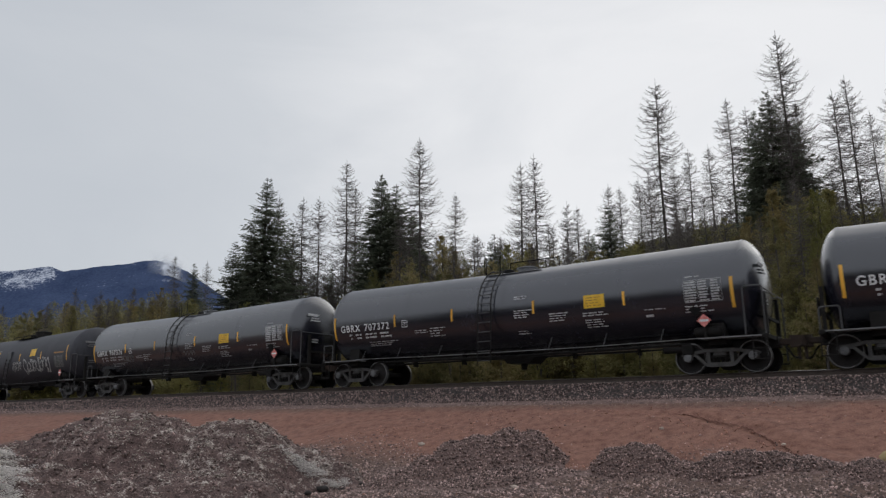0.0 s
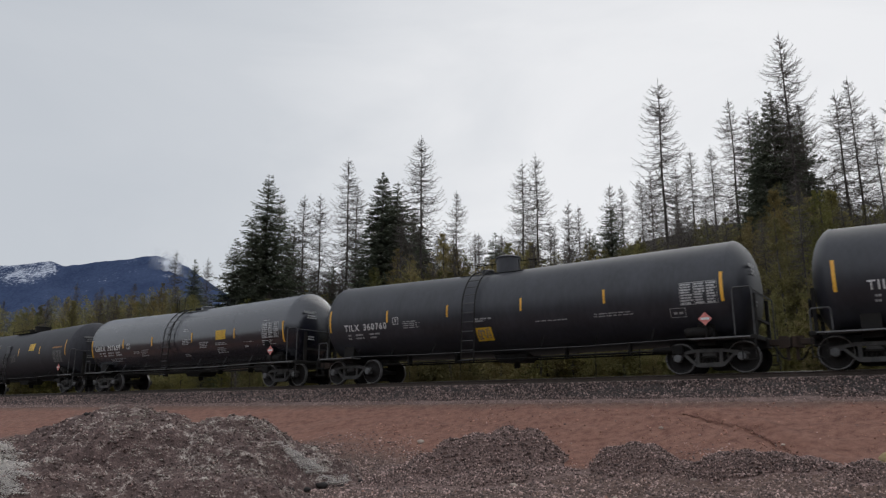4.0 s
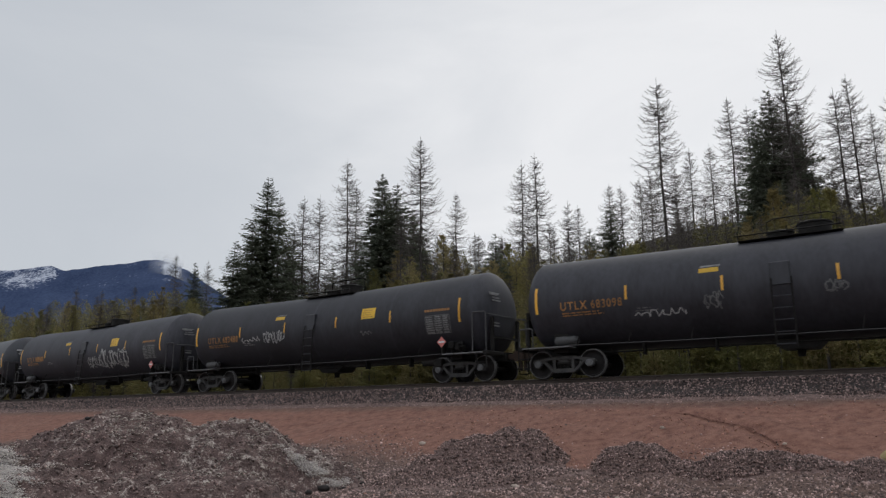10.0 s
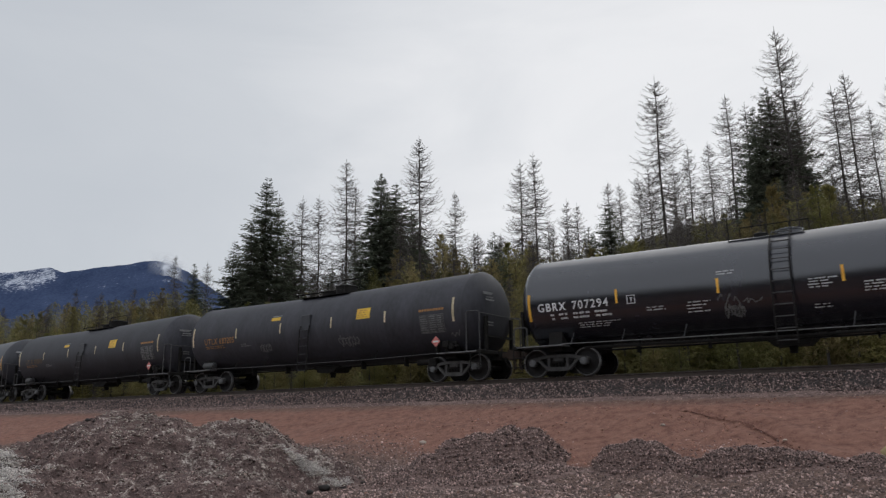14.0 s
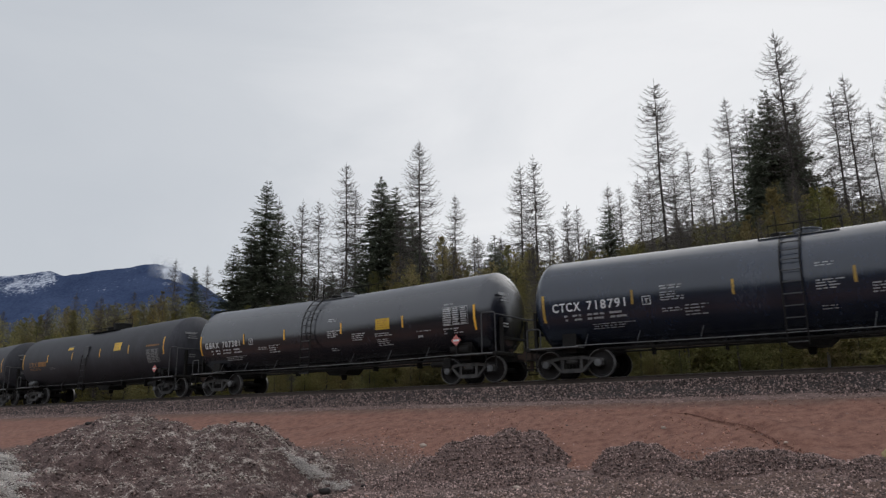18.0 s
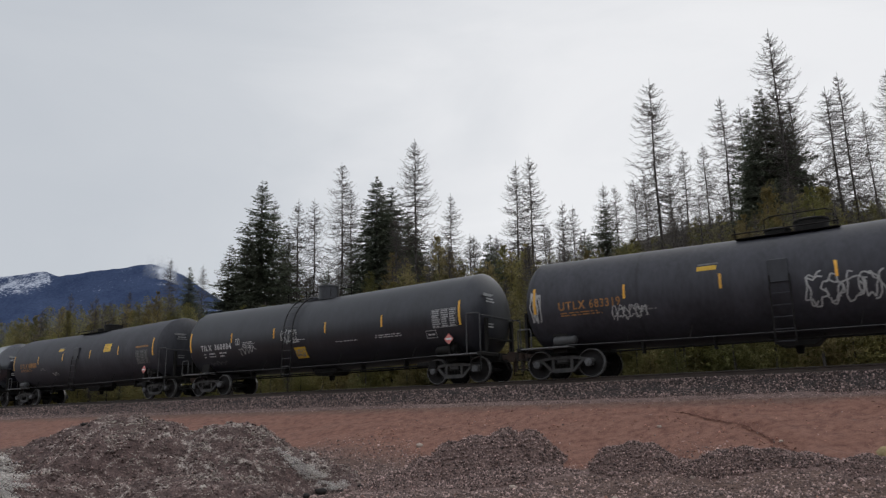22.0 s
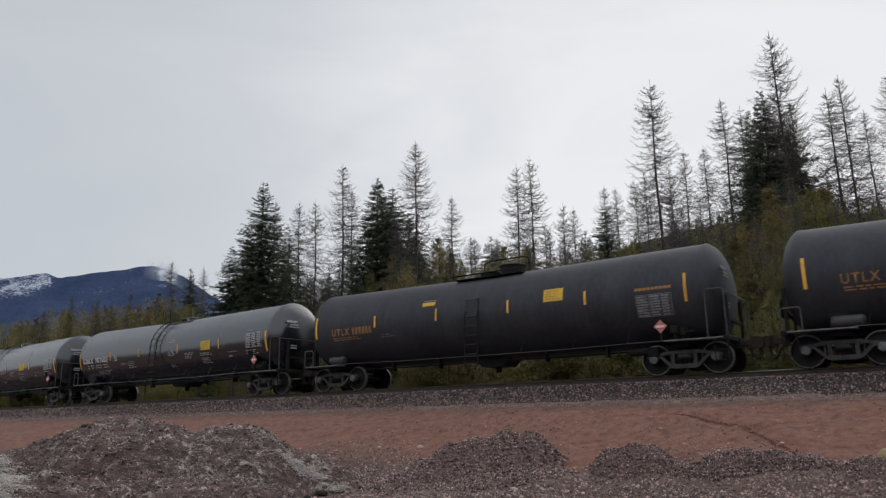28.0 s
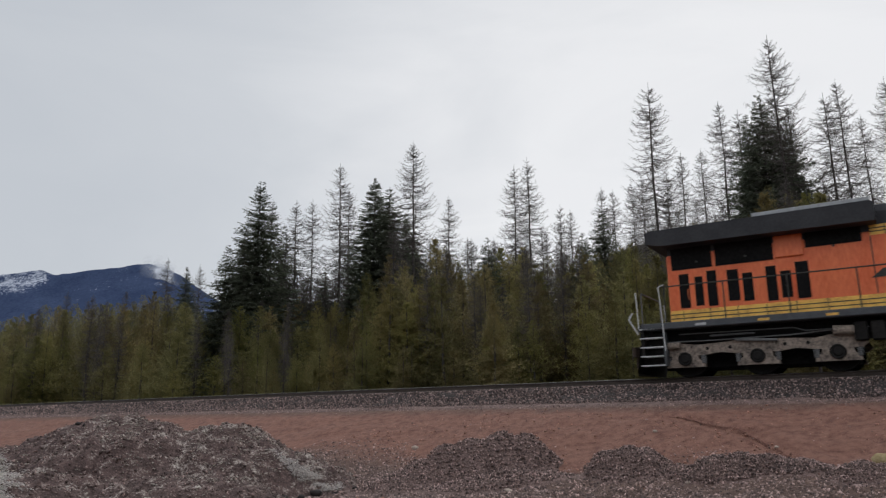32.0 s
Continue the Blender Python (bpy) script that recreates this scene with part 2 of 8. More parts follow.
TEAL = surface("teal_spray_paint", (0.05, 0.22, 0.22), (0.12, 0.36, 0.35), 0.6, scale=3, fine=25)
SPRAY = surface("white_spray_paint", (0.30, 0.30, 0.29), (0.55, 0.55, 0.53), 0.6, scale=4, fine=30)
DIMSPRAY = surface("faded_spray_paint", (0.10, 0.10, 0.10), (0.19, 0.19, 0.18), 0.7, scale=4, fine=30)
PINKSPRAY = surface("pale_pink_spray_paint", (0.30, 0.20, 0.19), (0.42, 0.30, 0.28), 0.7, scale=4, fine=30)
CREAM = surface("cream_spray_paint", (0.36, 0.41, 0.39), (0.76, 0.75, 0.60), 0.6, scale=1.8, fine=8, spread=(0.38, 0.60))
STRAW = surface("straw_spray_paint", (0.42, 0.38, 0.22), (0.68, 0.64, 0.42), 0.6, scale=6, fine=20)
BLUESPRAY = surface("pale_blue_spray_paint", (0.14, 0.20, 0.22), (0.32, 0.38, 0.38), 0.6, scale=2.5, fine=20)
BROWN = surface("boxcar_brown_paint", (0.150, 0.062, 0.055), (0.275, 0.120, 0.106), 0.62, scale=1.2, fine=10, bump=0.08, stretch=(1, 1, 0.3))
MUD = surface("pale_dried_mud", (0.100, 0.066, 0.056), (0.300, 0.230, 0.200), 0.9, scale=4, fine=14, spread=(0.35, 0.70))
# darker copy of the brown, also for shade at the car's ends
BROWN_DARK = surface("grimy_shaded_brown_paint", (0.045, 0.021, 0.018), (0.085, 0.038, 0.031), 0.7, scale=2, fine=15, stretch=(1, 1, 0.3))
ORANGE = surface("faded_orange_paint", (0.76, 0.128, 0.034), (0.98, 0.250, 0.084), 0.40, scale=1.3, fine=14, bump=0.04, stretch=(1, 1, 0.35))
HOODBLACK = surface("dusty_black_hood_paint", (0.017, 0.017, 0.019), (0.042, 0.042, 0.045), 0.55, scale=1.5, fine=14, shine=0.35)
STRIPE = surface("faded_yellow_stripe", (0.42, 0.19, 0.04), (0.98, 0.58, 0.12), 0.5, scale=2.2, fine=18, spread=(0.30, 0.55), vary=0.1)
SILL = surface("blue_grey_sill", (0.045, 0.049, 0.054), (0.100, 0.105, 0.110), 0.6, scale=3, fine=25)
# pale sand dust; the dark patches also stand for shadows on the casting
LOCOTRUCK = surface("sand_dusted_shaded_casting", (0.050, 0.040, 0.034), (0.43, 0.345, 0.275), 0.8, scale=3.2, fine=18, bump=0.4, spread=(0.36, 0.62))
TANKGREY = surface("dusty_grey_fuel_tank", (0.30, 0.255, 0.175), (0.54, 0.47, 0.35), 0.7, scale=2, fine=20, stretch=(1, 1, 0.5))
HANDWHITE = surface("white_handrail_paint", (0.50, 0.50, 0.48), (0.72, 0.72, 0.70), 0.5, scale=6, fine=40)
PALE_TAPE = surface("bleached_reflective_tape", (0.50, 0.41, 0.24), (0.74, 0.63, 0.42), 0.5, scale=3, fine=25, bump=0.05, vary=0.15)
# vents and screens; also the painted shade of underbodies and gaps
VENT_SHADE = surface("black_vent_and_shade", (0.006, 0.006, 0.006), (0.020, 0.019, 0.019), 0.85, scale=12, fine=90, shine=0.1)
MARKBROWN = surface("weathered_brown_mark", (0.028, 0.022, 0.014), (0.120, 0.060, 0.030), 0.6, scale=3, fine=25)
LETTER_DARK = surface("dark_letter_paint", (0.018, 0.020, 0.016), (0.042, 0.045, 0.036), 0.55, scale=3, fine=25)
RAILSTEEL = surface("brown_rail_side", (0.040, 0.028, 0.022), (0.080, 0.058, 0.046), 0.75, scale=3, fine=40)
RAILTOP = surface("polished_rail_top", (0.34, 0.33, 0.32), (0.50, 0.49, 0.48), 0.3, metal=0.9, scale=2, fine=60)
TIE = surface("weathered_tie_wood", (0.075, 0.066, 0.058), (0.20, 0.18, 0.16), 0.85, scale=6, fine=50, stretch=(1, 6, 1), vary=0.35)
STONE = surface("grey_ballast_stone", (0.1079, 0.0742, 0.0643), (0.2468, 0.1782, 0.1584), 0.85, scale=9, fine=40, bump=0.4, island=0.75, spread=(0.3, 0.7), skew=(0.27, 3.0, 2.4))
HEAPSTONE = surface("brown_grey_rubble_stone", (0.0937, 0.0630, 0.0552), (0.2087, 0.1500, 0.1330), 0.88, scale=9, fine=40, bump=0.4, island=0.65, spread=(0.3, 0.7), skew=(0.75, 3.2, 3.4))
CLOD = surface("red_dirt_clod", (0.190, 0.092, 0.065), (0.350, 0.190, 0.138), 0.95, scale=9, fine=40, bump=0.4, island=0.5, spread=(0.3, 0.7), skew=(0.75, 2.1, 2.0))
CLODBLACK = surface("wet_black_earth", (0.010, 0.008, 0.007), (0.030, 0.024, 0.021), 0.8, scale=9, fine=40, bump=0.5)
RUTSOIL = surface("dark_red_soil", (0.120, 0.054, 0.039), (0.230, 0.114, 0.084), 0.9, scale=9, fine=40, bump=0.4, island=0.4, skew=(0.6, 1.5, 1.0))
GRAVEL = surface("grey_gravel_stone", (0.1285, 0.0871, 0.0762), (0.2930, 0.2119, 0.1881), 0.88, scale=9, fine=40, bump=0.4, island=0.65, spread=(0.3, 0.7), skew=(0.48, 3.3, 2.6))
GRAVELBED = surface("dark_gravel_heap", (0.0771, 0.0495, 0.0426), (0.2982, 0.2000, 0.1742), 0.95, scale=14.0, fine=40, bump=1.0, depth=0.04, spread=(0.38, 0.62))
FROST = surface("white_frost_crust", (0.40, 0.340, 0.290), (0.70, 0.625, 0.550), 0.9, scale=9, fine=40, bump=0.4, island=0.4, skew=(0.45, 1.2, 1.0), shine=0.05)
TANSTONE = surface("tan_sandstone", (0.34, 0.26, 0.13), (0.58, 0.47, 0.27), 0.9, scale=5, fine=30, bump=0.3, shine=0.1)
PALESTONE = surface("pale_stone", (0.36, 0.29, 0.235), (0.56, 0.47, 0.40), 0.9, scale=5, fine=30, bump=0.3, vary=0.2, shine=0.1)
# bed coloured far darker than its stones, as shade in the gaps
BALLAST = surface("gap_shaded_ballast_bed", (0.0106, 0.0077, 0.0068), (0.0657, 0.0475, 0.0418), 0.92, scale=9, fine=24, bump=1.0, depth=0.05, spread=(0.42, 0.60))
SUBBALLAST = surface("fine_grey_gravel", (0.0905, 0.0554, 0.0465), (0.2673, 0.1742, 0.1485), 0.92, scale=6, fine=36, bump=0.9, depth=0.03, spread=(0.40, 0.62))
DIRT = surface("red_dirt", (0.1145, 0.0455, 0.0309), (0.3392, 0.1660, 0.1156), 0.95, scale=5.0, fine=42, bump=1.0, depth=0.035, spread=(0.37, 0.64),
               mask="gravel", other=((0.042, 0.025, 0.019), (0.195, 0.120, 0.092)), crisp=2.5)
HEAP = surface("dark_rubble_soil", (0.0468, 0.0280, 0.0246), (0.2087, 0.1370, 0.1207), 0.95, scale=5.0, fine=26, bump=1.0, depth=0.06, spread=(0.38, 0.64),
               mask="frost", other=((0.23, 0.195, 0.168), (0.56, 0.49, 0.430)), crisp=9.0)
PANELGREY = surface("dusty_panel_paint", (0.040, 0.040, 0.040), (0.075, 0.074, 0.072), 0.7, scale=3, fine=25, vary=0.2)
SNOW = surface("dirty_old_snow", (0.80, 0.735, 0.680), (0.96, 0.905, 0.850), 0.9, scale=9, fine=40, bump=0.4, depth=0.02, island=0.3, skew=(0.65, 1.05, 1.0), shine=0.05)
LITTER = surface("forest_floor", (0.030, 0.026, 0.016), (0.085, 0.072, 0.040), 0.95, scale=0.5, fine=9, bump=0.5, depth=0.05)
BARK = surface("grey_brown_bark", (0.040, 0.034, 0.030), (0.115, 0.100, 0.090), 0.9, scale=3, fine=25, bump=0.5, stretch=(3, 3, 0.6))
TWIG = surface("bare_larch_twigs", (0.070, 0.059, 0.052), (0.150, 0.130, 0.115), 0.9, scale=2, fine=12, bump=0)
FIR = surface("dark_fir_needles", (0.080, 0.092, 0.066), (0.180, 0.194, 0.138), 0.8, scale=1.2, fine=12, bump=0, island=0.4, vary=0.15, shine=0.2, leaf=0.45)
PINE = surface("olive_pine_needles", (0.176, 0.160, 0.074), (0.368, 0.320, 0.148), 0.8, scale=0.6, fine=9, bump=0, island=0.30, vary=0.40, shine=0.2, leaf=0.5)
DEEP = surface("deep_forest_needles", (0.132, 0.122, 0.058), (0.282, 0.250, 0.118), 0.8, scale=0.25, fine=3, bump=0, island=0.35, shine=0.2, leaf=0.5)
PINE_WARM = surface("yellow_brown_pine_needles", (0.205, 0.180, 0.074), (0.405, 0.352, 0.142), 0.8, scale=0.6, fine=9, bump=0, island=0.30, vary=0.40, shine=0.2, leaf=0.5)
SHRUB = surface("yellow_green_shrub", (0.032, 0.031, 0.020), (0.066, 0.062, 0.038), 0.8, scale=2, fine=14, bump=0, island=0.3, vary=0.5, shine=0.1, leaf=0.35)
GRASS = surface("dry_winter_grass", (0.062, 0.055, 0.037), (0.120, 0.105, 0.072), 0.9, scale=2, fine=14, bump=0, island=0.3)
# the blue haze of distance is put into the slope colours
MOUNTAIN = surface("haze_blue_forest_slope", (0.038, 0.055, 0.106), (0.070, 0.095, 0.166), 0.95, scale=0.006, fine=0.10, bump=0.0, spread=(0.38, 0.64), crisp=9.0, mask="snow", other=((0.16, 0.19, 0.25), (0.60, 0.63, 0.70)), shine=0.0)
TINTED = surface("tinted_windshield", (0.030, 0.046, 0.052), (0.075, 0.100, 0.108), 0.30, scale=2, fine=12, bump=0.0, shine=0.12)
# opaque panes; the sky seen in them is their grey-blue base colour
SCREEN = surface("sky_coloured_window", (0.045, 0.060, 0.063), (0.13, 0.155, 0.16), 0.08, scale=2, fine=12, bump=0.0, shine=0.25)


def lamp_glass():
    m = bpy.data.materials.new("unlit_lamp_lens")
    m.use_nodes = True
    b = m.node_tree.nodes["Principled BSDF"]
    b.inputs["Base Color"].default_value = (0.6, 0.6, 0.58, 1)
    b.inputs["Roughness"].default_value = 0.12
    return m


LENS = lamp_glass()


# ---- mesh building ----
class Geo:
    """Collects corners and faces of one mesh."""

    def __init__(self):
        self.v, self.f = [], []

    def add(self, verts, faces):
        k = len(self.v)
        self.v += [tuple(p) for p in verts]
        self.f += [tuple(i + k for i in face) for face in faces]
        return self

    def box(self, x0, x1, y0, y1, z0, z1, b=0.0):
        if b <= 0:
            v = [(x, y, z) for x in (x0, x1) for y in (y0, y1) for z in (z0, z1)]
            return self.add(v, [(0, 1, 3, 2), (4, 6, 7, 5), (0, 4, 5, 1), (2, 3, 7, 6), (0, 2, 6, 4), (1, 5, 7, 3)])
        # chamfered box: each corner gives three points
        v, idx = [], {}
        for sx in (0, 1):
            for sy in (0, 1):
                for sz in (0, 1):
                    x, y, z = (x0, x1)[sx], (y0, y1)[sy], (z0, z1)[sz]
                    dx, dy, dz = (b, -b)[sx], (b, -b)[sy], (b, -b)[sz]
                    for a, p in enumerate(((x, y + dy, z + dz), (x + dx, y, z + dz), (x + dx, y + dy, z))):
                        idx[sx, sy, sz, a] = len(v)
                        v.append(p)
        f = []
        for s in (0, 1):
            for a, order in ((0, ((s, 0, 0), (s, 1, 0), (s, 1, 1), (s, 0, 1))), (1, ((0, s, 0), (0, s, 1), (1, s, 1), (1, s, 0))),
                             (2, ((0, 0, s), (1, 0, s), (1, 1, s), (0, 1, s)))):
                face = [idx[c + (a,)] for c in order]
                f.append(face if s else face[::-1])
        for p in (0, 1):
            for q in (0, 1):
                f.append([idx[0, p, q, 1], idx[1, p, q, 1], idx[1, p, q, 2], idx[0, p, q, 2]])
                f.append([idx[p, 0, q, 0], idx[p, 1, q, 0], idx[p, 1, q, 2], idx[p, 0, q, 2]])
                f.append([idx[p, q, 0, 0], idx[p, q, 1, 0], idx[p, q, 1, 1], idx[p, q, 0, 1]])
        for sx in (0, 1):
            for sy in (0, 1):
                for sz in (0, 1):
                    f.append([idx[sx, sy, sz, a] for a in (0, 1, 2)])
        return self.add(v, f)

    def cyl(self, p0, p1, r0, r1=None, n=12, caps=True):
        r1 = r0 if r1 is None else r1
        p0, p1 = Vector(p0), Vector(p1)
        axis = (p1 - p0).normalized()
        side = axis.orthogonal().normalized()
        other = axis.cross(side)
        v = []
        for p, r in ((p0, r0), (p1, r1)):
            v += [p + r * (math.cos(a) * side + math.sin(a) * other) for a in (2 * math.pi * i / n for i in range(n))]
        f = [(i, (i + 1) % n, n + (i + 1) % n, n + i) for i in range(n)]
        if caps:
            f += [tuple(range(n - 1, -1, -1)), tuple(range(n, 2 * n))]
        return self.add(v, f)

    def tube(self, pts, r, n=6):
        for a, b in zip(pts[:-1], pts[1:]):
            self.cyl(a, b, r, r, n)
        return self

    def prism(self, outline, y0, y1):
        """An outline in x and z, drawn out from y0 to y1."""
        n = len(outline)
        v = [(x, y0, z) for x, z in outline] + [(x, y1, z) for x, z in outline]
        f = [tuple(range(n)), tuple(range(2 * n - 1, n - 1, -1))] + [(i, n + i, n + (i + 1) % n, (i + 1) % n) for i in range(n)]
        return self.add(v, f)

    def turned(self, profile, axis="y", n=24, at=(0, 0, 0)):
        """A profile of (along, radius) turned round an axis."""
        v, f = [], []
        for a, r in profile:
            for i in range(n):
                c, s = r * math.cos(2 * math.pi * i / n), r * math.sin(2 * math.pi * i / n)
                p = {"x": (a, c, s), "y": (c, a, s), "z": (c, s, a)}[axis]
                v.append((p[0] + at[0], p[1] + at[1], p[2] + at[2]))
        for k in range(len(profile) - 1):
            f += [(k * n + i, k * n + (i + 1) % n, (k + 1) * n + (i + 1) % n, (k + 1) * n + i) for i in range(n)]
        return self.add(v, f)

    def mesh(self, name, smooth=0.0):
        me = bpy.data.meshes.new(name)
        me.from_pydata(self.v, [], self.f)
        bm = bmesh.new()
        bm.from_mesh(me)
        bmesh.ops.recalc_face_normals(bm, faces=bm.faces)
        bm.to_mesh(me)
        bm.free()
        if smooth:
            me.shade_smooth()
            me.set_sharp_from_angle(angle=radians(smooth))
        return me


def part(name, geo, material, parent, label="", smooth=0.0, at=None):
    """One mesh under a thing or a part. geo: a Geo or a finished mesh."""
    me = geo.mesh(name, smooth) if isinstance(geo, Geo) else geo
    if not me.materials:
        me.materials.append(material)
    ob = new(name, me)
    ob.parent = parent
    if at is not None:
        ob.matrix_basis = at
    if label:
        ob["label"] = label
    return ob


def fast_mesh(name, verts, faces, material, smooth=False):
    """A large mesh from numpy arrays of corners and of triangles or quads."""
    me = bpy.data.meshes.new(name)
    k = faces.shape[1]
    me.vertices.add(len(verts))
    me.vertices.foreach_set("co", np.asarray(verts, np.float32).ravel())
    me.loops.add(faces.size)
    me.loops.foreach_set("vertex_index", np.asarray(faces, np.int32).ravel())
    me.polygons.add(len(faces))
    me.polygons.foreach_set("loop_start", np.arange(0, faces.size, k, dtype=np.int32))
    me.update(calc_edges=True)
    me.materials.append(material)
    if smooth:
        me.shade_smooth()
    return me


def lattice(x, y, size, seed):
    """Smooth value noise from 0 to 1 on the plane."""
    x, y = np.asarray(x, float) / size, np.asarray(y, float) / size
    i, j = np.floor(x).astype(np.int64), np.floor(y).astype(np.int64)
    u, w = x - i, y - j
    u, w = u * u * (3 - 2 * u), w * w * (3 - 2 * w)

    def h(a, b):
        k = (a * 374761393 + b * 668265263 + seed * 1442695041) & 0xFFFFFFFF
        k = ((k ^ (k >> 13)) * 1274126177) & 0xFFFFFFFF
        return ((k ^ (k >> 16)) & 0xFFFF) / 65535.0
    return (h(i, j) * (1 - u) + h(i + 1, j) * u) * (1 - w) + (h(i, j + 1) * (1 - u) + h(i + 1, j + 1) * u) * w


def layers(x, y, size, seed, octaves=4):
    total, weight = 0.0, 0.0
    for k in range(octaves):
        total = total + lattice(x, y, size / 2 ** k, seed + k) * 0.55 ** k
        weight += 0.55 ** k
    return total / weight


def ease(a, b, x):
    t = np.clip((x - a) / (b - a), 0, 1)
    return t * t * (3 - 2 * t)


# ---- plan: the line of the track ----
HEAD, BEND, AHEAD = -0.60622, 0.00152, 28.068   # heading at the middle, curvature, distance straight ahead
CURVE0, CURVE1 = -115.0, 45.0


def track(s):
    """Place and heading of the track's centre line, s metres along it; straight outside the curve."""
    c = min(max(s, CURVE0), CURVE1)
    th = HEAD + BEND * c
    x, y = (math.sin(th) - math.sin(HEAD)) / BEND, AHEAD - (math.cos(th) - math.cos(HEAD)) / BEND
    return x + (s - c) * math.cos(th), y + (s - c) * math.sin(th), th


LINE = np.array([track(s)[:2] for s in np.arange(-420, 200, 2.0)])


def beside(x, y):
    """Distance from the centre line, positive on the camera's side."""
    x, y = np.asarray(x, float), np.asarray(y, float)
    best, side = np.full(x.shape, 1e9), np.zeros(x.shape)
    for (ax, ay), (bx, by) in zip(LINE[:-1], LINE[1:]):
        dx, dy = bx - ax, by - ay
        k = np.clip(((x - ax) * dx + (y - ay) * dy) / (dx * dx + dy * dy), 0, 1)
        ex, ey = x - ax - k * dx, y - ay - k * dy
        d = ex * ex + ey * ey
        near = d < best
        best = np.where(near, d, best)
        side = np.where(near, np.sign(ex * dy - ey * dx), side)
    return np.sqrt(best) * np.where(side == 0, 1, side)


PROFILE_N = (-40.0, -14.0, -8.0, -5.2, -4.3, 4.3, 4.7, 6.2, 8.0, 9.5, 11.0, 12.6, 14.5, 400.0)
PROFILE_Z = (2.1, 2.0, 1.7, 1.75, 1.88, 1.88, 1.84, 1.38, 0.86, 0.52, 0.24, 0.07, 0.0, 0.0)


def back_rise(x, y):
    b = x / np.maximum(y, 1.0)
    near = 34 * ease(0.16, 0.50, b) * ease(48, 150, y) + 3.0 * ease(60, 200, y) * (y > 0)
    # a dark wooded hill closes the view behind the trees
    crest = 150 * np.interp(b, (0.02, 0.12, 0.20, 0.25, 0.38, 0.50, 0.70, 1.0), (0.0, 0.10, 0.200, 0.229, 0.248, 0.252, 0.255, 0.20)) - 0.4
    return near + np.maximum(crest - near, 0) * ease(92, 150, y) * (y > 0)


def ground_z(x, y):
    n = beside(x, y)
    z = np.interp(n, PROFILE_N, PROFILE_Z)
    z = z + np.where(n < -14, back_rise(x, y), 0.0) * np.where(n < -14, ease(14, 30, -n), 0)
    rough = (layers(x, y, 3.2, 5) - 0.5) * 0.34 * ease(5, 7.5, n) + (layers(x, y, 0.8, 9) - 0.5) * 0.15 * ease(4.6, 6, n) + (layers(x, y, 0.26, 19) - 0.5) * 0.034 * ease(4.6, 6, n)
    rough = rough * (1 - ease(60, 120, n))
    return z + rough + np.where(n < -9, (layers(x, y, 9, 3) - 0.5) * 0.8, 0)


# ---- ground ----
def axis_steps(fine0, fine1, step, far):
    mid = np.arange(fine0, fine1, step)
    out = [fine1]
    while out[-1] < far:
        out.append(out[-1] + max(step * 2, (out[-1] - fine1) * 0.35 + step * 2))
    lower = [fine0]
    while lower[-1] > -far:
        lower.append(lower[-1] - max(step * 2, (fine0 - lower[-1]) * 0.35 + step * 2))
    return np.array(lower[:0:-1] + list(mid) + out)


def build_ground():
    xs, ys = axis_steps(-38, 13, 0.13, 4300), axis_steps(9.0, 48, 0.13, 4300)
    gx, gy = np.meshgrid(xs, ys)
    z = ground_z(gx, gy)
    # a shallow washed-out rut that crosses the bank
    rut = np.interp(gy, (12.4, 13.0, 13.5, 14.5, 15.3, 15.7, 16.0, 16.5, 17.4, 18.4), (6.95, 6.72, 6.60, 6.55, 6.48, 6.42, 6.32, 6.10, 5.65, 4.8)) + 0.12 * (layers(gy, gx * 0, 0.7, 61) - 0.5)
    on = ease(12.2, 13.2, gy) * (1 - ease(16.6, 18.3, gy))
    z = z - 0.06 * on * np.exp(-((gx - rut) / 0.20) ** 2) + 0.07 * on * np.exp(-((gx - rut - 0.36) / 0.22) ** 2)
    fork = 6.62 + 0.1 * (layers(gy, gx * 0, 0.5, 62) - 0.5)
    z = z - 0.04 * ease(15.4, 15.7, gy) * (1 - ease(16.4, 17.0, gy)) * np.exp(-((gx - fork) / 0.10) ** 2)
    n = beside(gx, gy)
    gravel = np.clip(1.6 * ease(7.9, 9.8, n + 2.6 * (layers(gx, gy, 2.6, 21) - 0.5)) * (0.5 + 0.9 * layers(gx, gy, 1.6, 33)) - 0.12, 0, 1)
    gravel = np.where(n < 5.2, 0.75 * (1 - ease(4.6, 5.4, n + 0.8 * (layers(gx, gy, 0.8, 8) - 0.5))), gravel)
    gravel = np.where(n < -5, 0.9, gravel)
    h, w = gx.shape
    i = np.arange(h * w).reshape(h, w)
    faces = np.stack([i[:-1, :-1], i[:-1, 1:], i[1:, 1:], i[1:, :-1]], -1).reshape(-1, 4)
    me = fast_mesh("ground", np.stack([gx, gy, z], -1).reshape(-1, 3), faces, DIRT, smooth=True)
    mask = me.attributes.new("gravel", "FLOAT", "POINT")
    mask.data.foreach_set("value", gravel.ravel().astype(np.float32))
    me.materials.append(LITTER)
    centre = (n[:-1, :-1] < -7.0).ravel()
    me.polygons.foreach_set("material_index", centre.astype(np.int32))
    tagged(new("ground", me), "red dirt bank running down to grey gravelly ground", "ground", kind="structure")


